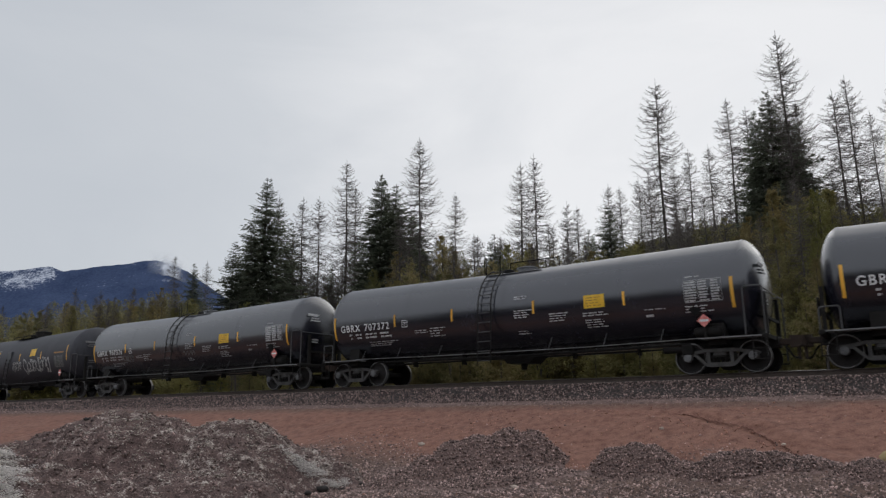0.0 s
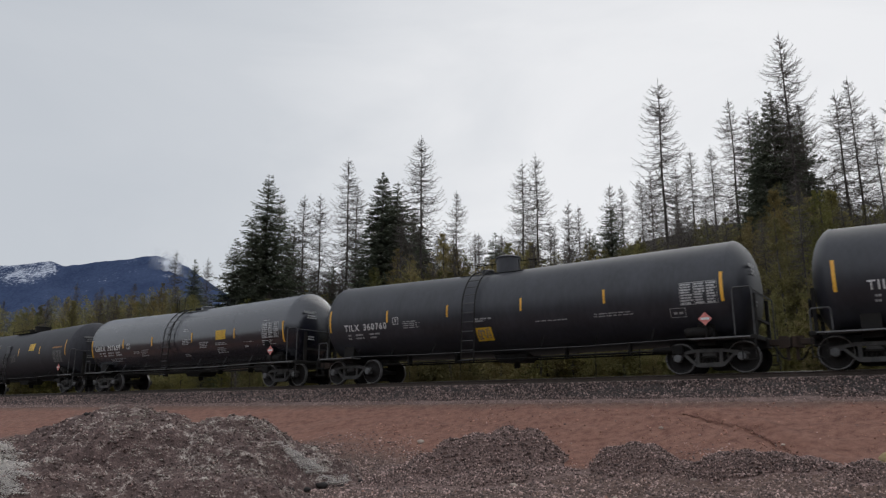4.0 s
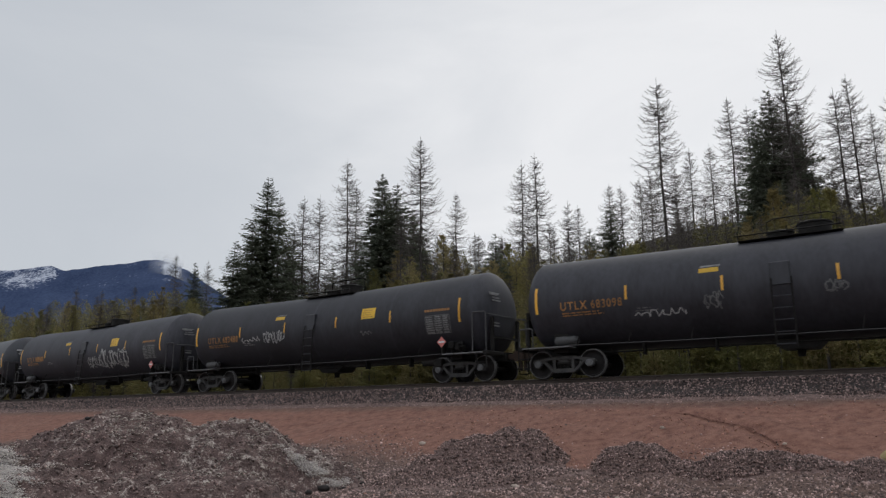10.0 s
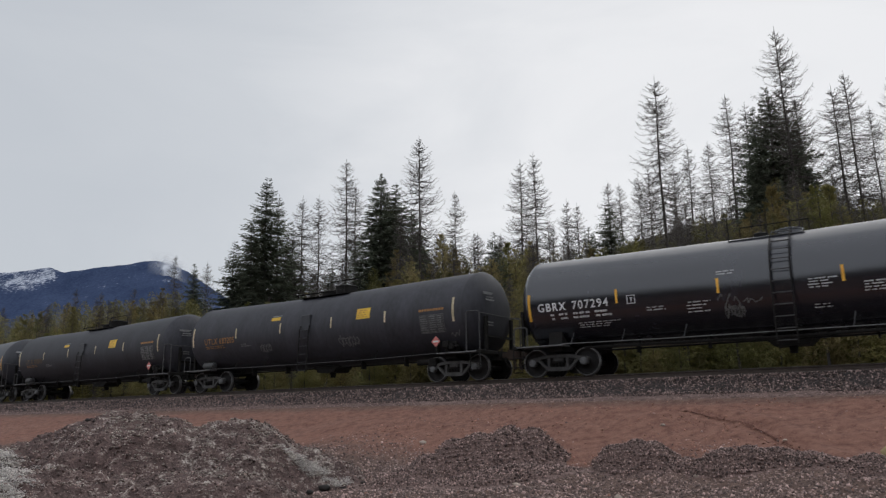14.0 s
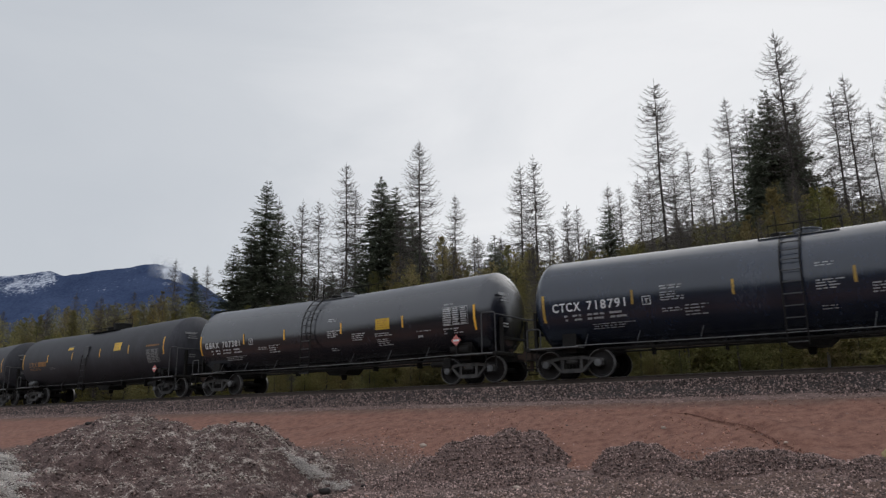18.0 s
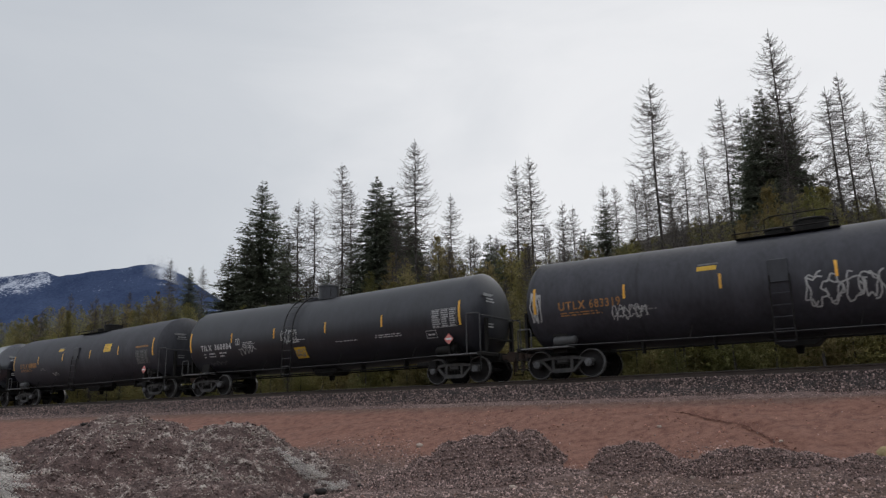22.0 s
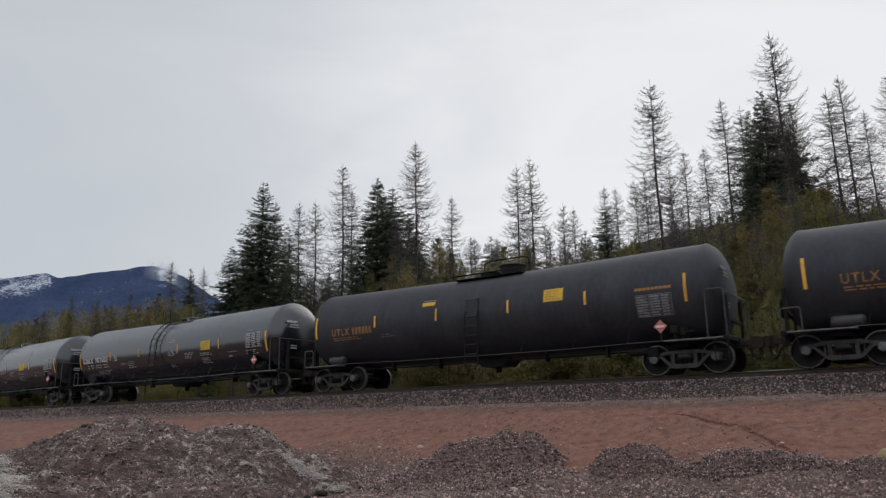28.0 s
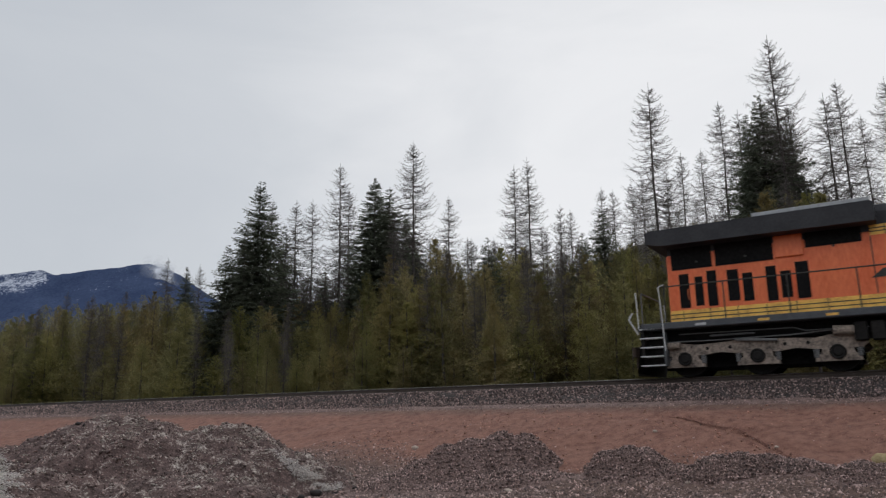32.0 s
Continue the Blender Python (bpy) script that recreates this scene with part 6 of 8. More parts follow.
    part("hazard_placard", Geo().add([(dx - 0.2, y, dz), (dx, y, dz - 0.2), (dx + 0.2, y, dz), (dx, y, dz + 0.2), (dx - 0.2, y + 0.01, dz), (dx, y + 0.01, dz - 0.2), (dx + 0.2, y + 0.01, dz),
         (dx, y + 0.01, dz + 0.2)], [(0, 1, 2, 3), (7, 6, 5, 4), (0, 4, 5, 1), (1, 5, 6, 2), (2, 6, 7, 3), (3, 7, 4, 0)]), RED, root, "red diamond hazard placard")
    part("placard_print", Geo().box(dx - 0.13, dx + 0.13, y - 0.006, y - 0.003, dz - 0.035, dz + 0.035), WHITE, root)
    if owner == "GBRX":
        q = [(dx - 0.42, 0.34), (dx - 0.22, 0.14), (dx - 0.04, 0.30), (dx - 0.24, 0.50)]
        part("placard_cover", Geo().add([(x, y - 0.03, dz + z) for x, z in q] + [(x, y + 0.0, dz + z) for x, z in q], [(0, 1, 2, 3), (7, 6, 5, 4), (0, 4, 5, 1), (1, 5, 6, 2), (2, 6, 7, 3), (3, 7, 4, 0)]),
             VENT_SHADE, root, "black folded cover beside the placard")
    part("placard_holder", Geo().box(dx - 0.03, dx + 0.03, y + 0.012, y + 0.25, 0.95, dz + 0.1).box(dx - 0.2, dx + 0.2, y + 0.012, y + 0.03, dz - 0.03, dz + 0.03), UNDER, root)
    g = Geo()
    if owner in ("GBRX", "CTCX"):
        for x, w in ((-6.98, 0.20), (-6.66, 0.36), (-6.18, 0.62), (-5.44, 0.60)):
            small_print(g, x, 1.99, w, 2, 21 + int(w * 100), high=0.062, gap=0.125)
        small_print(g, -3.80, 1.94, 0.85, 2, 22)
        small_print(g, -6.05, 1.66, 1.6, 3, 43, high=0.026, gap=0.065)
        if owner == "CTCX":
            small_print(g, -3.80, 2.62, 1.05, 2, 41, high=0.045)
            small_print(g, -3.80, 2.42, 0.80, 4, 42)
        small_print(g, -2.55 if late else -3.1, 1.98, 0.72, 4, 23, gap=0.09)
        small_print(g, -1.65 if late else 0.45, 2.78, 0.55, 2, 24, high=0.03)
        small_print(g, 0.75 if late else 0.45, 2.30, 0.75, 4, 25)
        small_print(g, 0.8 if late else 0.5, 1.62, 0.6, 2, 26, high=0.028)
        small_print(g, 2.05 if late else 1.75, 2.10, 0.8, 4, 27)
        small_print(g, 2.95, 2.02, 1.1, 2, 28)
        small_print(g, 3.0, 1.80, 0.8, 4, 29, high=0.03, gap=0.07)
        small_print(g, 4.95, 1.96, 0.95, 1, 30, high=0.025)
        small_print(g, 5.0, 1.80, 0.35, 1, 31, high=0.07)
        small_print(g, 6.2, 1.95, 1.0, 3, 32)
        small_print(g, 6.25, 2.82, 0.5, 1, 33)
    elif owner == "TILX":
        for x, w in ((-6.80, 0.24), (-6.44, 0.60), (-5.72, 0.55)):
            small_print(g, x, 1.88, w, 2, 21 + int(w * 100), high=0.058, gap=0.125)
        small_print(g, -4.05, 2.22, 1.0, 4, 22)
        small_print(g, -0.85, 2.10, 0.7, 2, 23, high=0.05)
        small_print(g, 1.5, 1.86, 1.3, 1, 24)
        small_print(g, 3.6, 1.94, 1.3, 2, 25)
        wrap(g, 6.02, 6.48, 1.90, 1.915), wrap(g, 6.02, 6.48, 1.65, 1.665), wrap(g, 6.02, 6.035, 1.65, 1.915), wrap(g, 6.465, 6.48, 1.65, 1.915), wrap(g, 6.12, 6.24, 1.74, 1.80), wrap(g, 6.28, 6.40, 1.74, 1.80)
    else:
                small_print(g, -4.3, 2.02, 0.7, 2, 22, high=0.04)
    if owner == "UTLX":
        part("stencil_lettering", small_print(Geo(), -6.75, 2.05, 1.45, 2, 21, high=0.04), ORANGE_STENCIL, root, "two rows of small worn orange print")["kind"] = "stuff"
        # valves of the brake beside the placard
        part("brake_gear", Geo().box(6.72, 6.98, -1.42, -1.20, 1.16, 1.42, 0.04).box(7.0, 7.18, -1.40, -1.22, 1.10, 1.34, 0.03).cyl((6.85, -1.30, 1.0), (6.85, -1.30, 1.2), 0.05, n=10)
             .cyl((7.18, -1.32, 1.22), (7.40, -1.32, 1.22), 0.035, n=8), UNDER, root, "black brake valves on the end platform")
    part("stencil_lettering", g, GREYSTENCIL if owner == "UTLX" else PRINT, root, "rows of small white stencilled print")["kind"] = "stuff"
    # the boxed letter
    if owner != "UTLX":
        g, (x, z) = Geo(), {"GBRX": (-4.20, 2.22), "CTCX": (-4.20, 2.22), "TILX": (-4.35, 2.26)}[owner]
        for a, b, c, d in ((x - .13, x + .13, z + .11, z + .13), (x - .13, x + .13, z - .13, z - .11), (x - .13, x - .11, z - .11, z + .11), (x + .11, x + .13, z - .11, z + .11),
                           (x - .05, x + .06, z + .03, z + .05), (x - .01, x + .02, z - .07, z + .03)):
            wrap(g, a, b, c, d, 0.008, 1)
        part("stencil_box", g, WHITE, root)
    # lettering on the end that faces the travel
    for k, (w, z, h) in enumerate(((0.85, 3.10, 0.10), (0.5, 2.96, 0.05), (0.6, 2.86, 0.05), (0.35, 2.05, 0.05), (0.35, 1.95, 0.05))):
        yc = -0.55
        r2 = (yc ** 2 + (z - TANK_Z) ** 2) ** 0.5 / TANK_R
        xh = TANK_HALF + 0.05 + DISH * (1 - r2 ** 2.8) ** 0.72
        part("end_lettering", Geo().box(xh, xh + 0.012, yc - w / 2, yc + w / 2, z - h / 2, z + h / 2), PANELPAINT if owner != "UTLX" else GREYSTENCIL, root)
    return root


# what sets each car apart: owner, number (empty where it cannot be read), place along the track at 16 s
CARS = (
    ("GBRX", "", 381.36), ("GBRX", "707372", 363.33), ("GBRX", "707376", 345.29), ("UTLX", "683227", 327.27), ("GBRX", "707642", 309.22), ("TILX", "360807", 291.17),
    ("TILX", "360760", 273.07), ("GBRX", "707659", 255.07), ("UTLX", "683425", 237.07), ("UTLX", "679706", 218.95), ("CTCX", "718855", 201.20), ("UTLX", "", 183.51),
    ("UTLX", "683248", 165.44), ("UTLX", "683098", 147.38), ("UTLX", "683488", 129.38), ("UTLX", "", 111.46), ("TILX", "360830", 93.46), ("TILX", "360730", 75.32),
    ("GBRX", "707294", 57.22), ("UTLX", "683205", 39.17), ("UTLX", "", 21.32), ("TILX", "360800", 3.47), ("UTLX", "678966", -14.38), ("CTCX", "718791", -32.26),
    ("GBRX", "707381", -50.16), ("UTLX", "", -68.15), ("UTLX", "683010", -86.19), ("GBRX", "707300", -104.38), ("UTLX", "683319", -122.41), ("TILX", "360884", -140.58),
    ("UTLX", "", -158.64), ("GBRX", "707384", -176.8), ("GBRX", "707310", -194.87), ("UTLX", "", -212.94), ("UTLX", "", -231.08), ("UTLX", "683182", -249.23),
    ("UTLX", "", -267.35), ("GBRX", "707602", -285.58), ("GBRX", "707358", -303.78),
)
LABELS = {"GBRX": "glossy black tank car with white lettering and yellow reflective strips", "CTCX": "glossy blue-black tank car with white lettering on the train",
          "UTLX": "dull black tank car with orange lettering and low domes", "TILX": "satin black tank car with white lettering and one dome"}
FADED = (20, 33, 34)     # cars whose orange marks have faded
BLEACHED = (19, 20)     # cars whose tape has lost its yellow
VEHICLES = []     # (empty, place along the track at 16 s)
GRAFFITI = {  # car: (kind, x, z, width, height, letters, colour)
    3: (("tag", -3.95, 1.85, 1.9, 0.62, 6, TEAL), ("tag", 0.35, 1.75, 1.2, 0.55, 4, SPRAY), ("tag", 1.9, 1.55, 3.3, 0.85, 6, SPRAY)),
    13: (("scribble", -4.35, 1.72, 1.6, 0.22, 0, SPRAY), ("tag", -2.2, 1.85, 0.5, 0.4, 2, DIMSPRAY), ("tag", 1.0, 2.0, 0.5, 0.3, 2, DIMSPRAY)),
    14: (("scribble", -4.45, 2.02, 1.2, 0.26, 0, SPRAY), ("tag", -3.0, 1.98, 1.3, 0.42, 5, SPRAY), ("scribble", 2.6, 1.9, 0.6, 0.2, 0, DIMSPRAY)),
    15: (("tag", 0.35, 1.55, 1.4, 0.5, 4, SPRAY), ("tag", 1.7, 1.50, 2.6, 0.85, 6, SPRAY)),
    17: (("scribble", 2.55, 1.85, 0.65, 0.42, 0, SPRAY),),
    18: (("scribble", -1.62, 1.62, 0.62, 0.5, 0, DIMSPRAY), ("tag", -1.50, 1.45, 0.55, 0.3, 4, DIMSPRAY), ("scribble", -0.95, 1.80, 0.5, 0.14, 0, DIMSPRAY)),
    22: (("scribble", -4.1, 1.75, 2.2, 0.16, 0, DIMSPRAY), ("scribble", -1.6, 1.85, 1.9, 0.35, 0, DIMSPRAY)),
    28: (("tag", -7.78, 1.85, 0.34, 0.9, 2, SPRAY), ("tag", -5.0, 1.72, 1.1, 0.36, 4, SPRAY), ("tag", 0.55, 1.55, 2.6, 0.85, 4, SPRAY)),
    29: (("tag", -1.55, 2.0, 0.95, 0.55, 3, SPRAY), ("scribble", -4.35, 1.65, 1.1, 0.4, 0, SPRAY), ("scribble", -6.6, 1.35, 1.2, 0.2, 0, DIMSPRAY)),
    33: (("tag", -2.9, 1.62, 1.05, 0.42, 4, SPRAY), ("scribble", 4.0, 1.75, 1.2, 0.3, 0, RUSTY)),
    2: (("tag", -4.9, 1.72, 0.9, 0.3, 3, DIMSPRAY), ("scribble", 0.3, 1.75, 0.9, 0.22, 0, DIMSPRAY)),
    30: (("scribble", -2.95, 1.55, 0.6, 0.2, 0, SPRAY),),
    9: (("tag", -2.8, 1.65, 0.5, 0.4, 2, DIMSPRAY), ("tag", -1.5, 1.8, 0.6, 0.35, 2, DIMSPRAY), ("tag", 0.6, 1.9, 0.6, 0.5, 3, DIMSPRAY)),
    8: (("tag", -1.0, 1.75, 0.5, 0.4, 2, DIMSPRAY), ("tag", 0.2, 1.9, 0.7, 0.5, 3, DIMSPRAY)),
    11: (("tag", -1.2, 1.45, 0.7, 0.3, 3, DIMSPRAY), ("tag", 0.5, 1.45, 0.6, 0.35, 3, DIMSPRAY), ("tag", 2.4, 1.5, 0.4, 0.35, 2, DIMSPRAY)),
    19: (("tag", 1.7, 1.55, 1.0, 0.35, 4, DIMSPRAY), ("tag", -3.0, 1.6, 0.7, 0.3, 3, DIMSPRAY), ("scribble", 7.1, 1.55, 0.4, 0.25, 0, DIMSPRAY)),
}


def build_tank_cars():
    models = {}
    for k, (owner, number, s) in enumerate(CARS):
        kind = (owner, k in (18, 32))
        if kind not in models:
            root = models[kind] = tank_car(owner, k + 5, k in (18, 32))
        else:
            root = copy_thing(models[kind], Matrix.Identity(4))
        root.scale = (0.957 if k == 10 else 1.0, 1.0, 1.0)      # one blue-black car is shorter
        tagged(root, LABELS[owner], "tank car", group="tank cars of the train")
        VEHICLES.append((root, s))
        if k in BLEACHED:
            for piece in root.children:
                if piece.name.startswith("reflective_strip"):
                    piece.material_slots[0].link = "OBJECT"
                    piece.material_slots[0].material = PALE_TAPE
    # the reporting marks and what was sprayed on come last, car by car
    for k, (owner, number, s) in enumerate(CARS):
        root = VEHICLES[k][0]
        word, x, z, w, h, paint = {"GBRX": ("GBRX", -7.38, 2.08, 1.00, 0.27, WHITE), "CTCX": ("CTCX", -7.33, 2.10, 0.97, 0.28, WHITE),
                                   "UTLX": ("UTLX", -6.78, 2.12, 0.92, 0.27, ORANGE_STENCIL), "TILX": ("TILX", -6.93, 2.00, 0.76, 0.25, WHITE)}[owner]
        paint = DULL_STENCIL if k in FADED else paint
        part("reporting_mark", tank_word(word, x, z, w, h), paint, root)
        x += w + (0.22 if owner != "UTLX" else 0.14)
        w2 = {"GBRX": 1.22, "CTCX": 1.28, "UTLX": 1.02, "TILX": 1.15}[owner]
        if number:
            part("car_number", tank_word(number, x, z, w2, h), paint, root)
        else:
            g = Geo()
            for i in range(6):
                wrap(g, x + i * w2 / 6, x + (i + 0.72) * w2 / 6, z, z + h, 0.012, 2)
            part("car_number", g, paint, root)["kind"] = "stuff"
        if owner == "TILX" and k != 5:
            part("placard", wrap(Geo(), -0.86, -0.22, 1.34, 1.78, 0.007), YELLOW, root, "battered yellow rectangular placard")
            g = Geo()
            tag(g, -0.8, 1.40, 0.5, 0.32, 3, k, lambda a, b: on_tank(a, b, 0.012), 0.010)
            part("placard_print", g, GREYSTENCIL, root)
        if k == 9:
            part("placard", wrap(Geo(), 2.35, 2.95, 1.98, 2.36, 0.012), WARN_ORANGE, root, "faded orange placard")
        for i, (kind, gx, gz, gw, gh, letters, paint) in enumerate(GRAFFITI.get(k, ())):
            g = Geo()
            put = lambda a, b: on_tank(a, b, 0.010)
            if kind == "tag":
                tag(g, gx, gz, gw, gh, letters, k * 10 + i, put, 0.014 if gh < 0.7 else 0.022)
            else:
                scribble(g, gx, gz, gw, gh, k * 10 + i, put)
            part("graffiti", g, paint, root, "sprayed graffiti scrawl on the shell")


# -- hopper car --
def build_hopper():
    root = tagged(new("hopper_car"), "brown covered hopper car with graffiti on its ribbed side", "hopper car")
    for sy in (-1, 1):
        y0, y1 = sorted((sy * 1.46, sy * 1.50))
        outline = [(-6.95, 1.02), (6.95, 1.02), (6.95, 2.45), (7.95, 3.45), (8.05, 4.16), (-8.05, 4.16), (-7.95, 3.45), (-6.95, 2.45)]
        part("side_wall", Geo().prism(outline, y0, y1), BROWN, root)
        for k in range(16):
            x = -6.78 + 0.898 * k
            a, b = sorted((sy * 1.498, sy * 1.548))
            part("side_rib", shared(("rib", sy), lambda: Geo().box(-0.055, 0.055, a, b, 1.05, 4.10, 0.012).mesh("side_rib")), BROWN, root, at=Matrix.Translation((x, 0, 0)))
        a, b = sorted((sy * 1.44, sy * 1.62))
        part("side_sill", Geo().box(-8.3, 8.3, a, b, 0.90, 1.04, 0.015), UNDER, root, "grimy black side sill")
        part("top_chord", Geo().box(-8.1, 8.1, a, b, 4.12, 4.24, 0.015), BROWN_DARK, root)
    # roof: shallow pitch with running board
    g = Geo()
    ring = [(-1.52, 4.18), (-0.75, 4.34), (0, 4.38), (0.75, 4.34), (1.52, 4.18), (1.52, 4.12), (-1.52, 4.12)]
    m = len(ring)
    g.add([(x, y, z) for x in (-8.05, 8.05) for y, z in ring], [tuple(range(m)), tuple(range(2 * m - 1, m - 1, -1))] + [(i, m + i, m + (i + 1) % m, (i + 1) % m) for i in range(m)])
    part("roof", g, BROWN_DARK, root)
    part("running_board", Geo().box(-8.35, 8.35, -0.32, 0.32, 4.44, 4.49).box(-8.3, -8.2, -0.3, 0.3, 4.36, 4.44).box(8.2, 8.3, -0.3, 0.3, 4.36, 4.44), RUSTY, root)
    for x in (-6.0, -3.0, 0.0, 3.0, 6.0):
        part("roof_hatch", Geo().box(x - 0.9, x + 0.9, 0.42, 0.95, 4.34, 4.42, 0.02), BROWN_DARK, root)
    for end in (-1, 1):
        # sloping end sheet behind the open end; sheet, web and posts carry painted shade
        g = Geo().prism([(end * 8.02, 3.45), (end * 8.06, 4.14), (end * 7.98, 4.14), (end * 7.92, 3.50), (end * 5.15, 1.12), (end * 5.25, 1.05)], -1.455, 1.455)
        part("end_slope_sheet", g, BROWN_DARK, root, "sloping brown end sheet with shade in its colour")
        part("centre_web", Geo().prism([(end * 5.6, 1.06), (end * 8.12, 1.06), (end * 8.12, 3.40), (end * 7.90, 3.42), (end * 5.6, 1.45)], -0.03, 0.03), UNDER, root, "web plate under the end sheet, black as its shade")
        for y in (-1.46, -0.5, 0.5, 1.46):
            part("end_post", Geo().box(min(end * 8.16, end * 8.26), max(end * 8.16, end * 8.26), y - 0.05, y + 0.05, 1.02, 4.12), BROWN_DARK, root)
        for sy in (-1, 1):
            for x, z in ((7.16, 2.60), (7.56, 3.0), (7.90, 3.36)):
                part("corner_brace", Geo().box(min(end * x, end * (x + 0.09)), max(end * x, end * (x + 0.09)), sy * 1.46 - 0.03, sy * 1.46 + 0.03, 1.06, z), BROWN, root)
            g = Geo()
            for z in (1.55, 2.05, 2.55, 3.05, 3.55):
                g.cyl((end * 7.55, sy * 1.52, z), (end * 8.21, sy * 1.52, z), 0.016, n=6)
            part("grab_iron", g, BROWN, root)
            g = Geo()
            for z in (0.40, 0.68):
                g.cyl((end * 7.9, sy * 1.5, z), (end * 8.28, sy * 1.5, z), 0.018, n=6)
            g.tube([(end * 7.9, sy * 1.5, 1.0), (end * 7.9, sy * 1.5, 0.38)], 0.018).tube([(end * 8.28, sy * 1.5, 1.0), (end * 8.28, sy * 1.5, 0.38)], 0.018)
            part("stirrup_step", g, UNDER, root)
        part("end_platform", Geo().box(min(end * 6.9, end * 8.35), max(end * 6.9, end * 8.35), -1.5, 1.5, 0.98, 1.06, 0.01), BROWN_DARK, root)
        part("brake_gear", Geo().box(min(end * 7.3, end * 7.6), max(end * 7.3, end * 7.6), -0.3, 0.3, 1.06, 1.5, 0.03).cyl((end * 7.2, 0.6, 1.3), (end * 7.9, 0.6, 1.3), 0.16, n=14), UNDER, root)
        truck(root, end * 6.6)
        coupler(root, end * 1.015)
        air_hose(root, end * 1.01)
    # sill, bays and gates are coloured black for the shade under the car
    part("centre_sill", Geo().box(-8.3, 8.3, -0.3, 0.3, 0.70, 1.0, 0.02), VENT_SHADE, root)
    for x in (-3.9, 0.0, 3.9):
        g = Geo()
        for sy in (-1, 1):
            a, b = sorted((sy * 0.12, sy * 1.42))
            g.add([(x - 1.05, a, 0.98), (x + 1.05, a, 0.98), (x + 1.05, b, 0.98), (x - 1.05, b, 0.98), (x - 0.55, a, 0.42), (x + 0.55, a, 0.42), (x + 0.55, b * 0.75, 0.42), (x - 0.55, b * 0.75, 0.42)],
                  [(0, 1, 2, 3), (4, 7, 6, 5), (0, 4, 5, 1), (1, 5, 6, 2), (2, 6, 7, 3), (3, 7, 4, 0)])
        part("hopper_bay", g, VENT_SHADE, root, "discharge hopper bay with its shade painted black")
        part("outlet_gate", Geo().box(x - 0.60, x + 0.60, -1.10, 1.10, 0.35, 0.42, 0.015), VENT_SHADE, root)
    # emblem: a white disc with a dark cross
    g = Geo().turned([(-1.502, 0.0), (-1.512, 0.34), (-1.505, 0.36)], "y", 32, at=(5.36, 0, 3.48))
    part("emblem", g, WHITE, root, "round white emblem with a dark cross")
    g = Geo()
    for a, b, c, d in ((-0.20, 0.20, -0.045, 0.045), (-0.045, 0.045, -0.20, 0.20)):
        g.box(5.36 + a, 5.36 + b, -1.520, -1.514, 3.48 + c, 3.48 + d)
    g.turned([(-1.514, 0.225), (-1.518, 0.225), (-1.518, 0.255), (-1.514, 0.255)], "y", 32, at=(5.36, 0, 3.48))
    part("emblem_cross", g, BROWN_DARK, root)
    # dried mud thrown up along the foot of the side
    r = random.Random(17)
    for k in range(15):
        x = -6.72 + 0.898 * k
        pts = [(x + 0.06, 1.05), (x + 0.84, 1.05)] + [(x + 0.84 - 0.78 * i / 9, 1.05 + r.uniform(0.02, 0.30) * r.uniform(0.3, 1.0)) for i in range(10)]
        part("mud_splash", Geo().add([(u, -1.5035, w) for u, w in pts], [tuple(range(12))]), MUD, root, "pale dried mud at the foot of the side")
    # owner's mark as plain bars, number, small print
    g = Geo()
    for k in range(4):
        g.box(-5.72 + k * 0.15, -5.60 + k * 0.15, -1.512, -1.502, 2.02, 2.24)
    part("owner_mark", g, WHITE, root)
    for word, x in (("808", -5.72), ("433", -4.68)):
        part("car_number", lettering(word, 0.62, 0.26, lambda u, w, x=x: (x + u, -1.552, 1.64 + w)), WHITE, root)
    g = Geo()
    r = random.Random(9)
    for x, z, w, n in ((-6.6, 1.95, 0.42, 9), (-5.7, 1.52, 0.6, 3), (-4.7, 1.52, 0.75, 3), (5.35, 2.42, 0.6, 2), (5.5, 1.42, 0.75, 2), (6.25, 1.75, 0.6, 6), (0.15, 2.0, 0.7, 4)):
        for k in range(n):
            a, end = x, x + w * r.uniform(0.6, 1)
            while a < end:
                b = min(end, a + r.uniform(0.08, 0.25))
                g.box(a, b, -1.510, -1.502, z - k * 0.085 - 0.03, z - k * 0.085)
                a = b + 0.03
    part("stencil_lettering", g, GREYSTENCIL, root)["kind"] = "stuff"
    g = Geo()
    for a, b, c, d in ((5.3, 5.95, 1.98, 2.0), (5.3, 5.95, 1.62, 1.64), (5.3, 5.32, 1.62, 2.0), (5.93, 5.95, 1.62, 2.0)):
        g.box(a, b, -1.512, -1.502, c, d)
    part("stencil_frame", g, WHITE, root)
    for x, z0, z1 in ((-6.62, 1.28, 1.98), (-3.02, 1.28, 1.62), (-0.98, 1.28, 1.66), (0.95, 1.30, 1.80), (2.95, 1.28, 1.68), (5.0, 1.28, 1.75), (6.72, 1.22, 2.12)):
        part("reflective_strip", Geo().box(x - 0.07, x + 0.07, -1.556, -1.550, z0, z1), REFLECT, root)
    # the large sprayed piece: cream block letters on a dark outline
    for word, x, w, z, h, offs, paint, lift in (("HBAK", -4.08, 3.9, 1.05, 1.16, 0.06, LETTER_DARK, 0.004), ("HBAK", -4.01, 3.75, 1.08, 1.09, 0.0, CREAM, 0.008)):
        curve = bpy.data.curves.new("word", "FONT")
        curve.body, curve.size, curve.offset, curve.space_character = word, 1.0, 0.018 + offs, 0.95
        ob = bpy.data.objects.new("word", curve)
        me = bpy.data.meshes.new_from_object(ob)
        bpy.data.objects.remove(ob)
        co = np.empty(len(me.vertices) * 3)
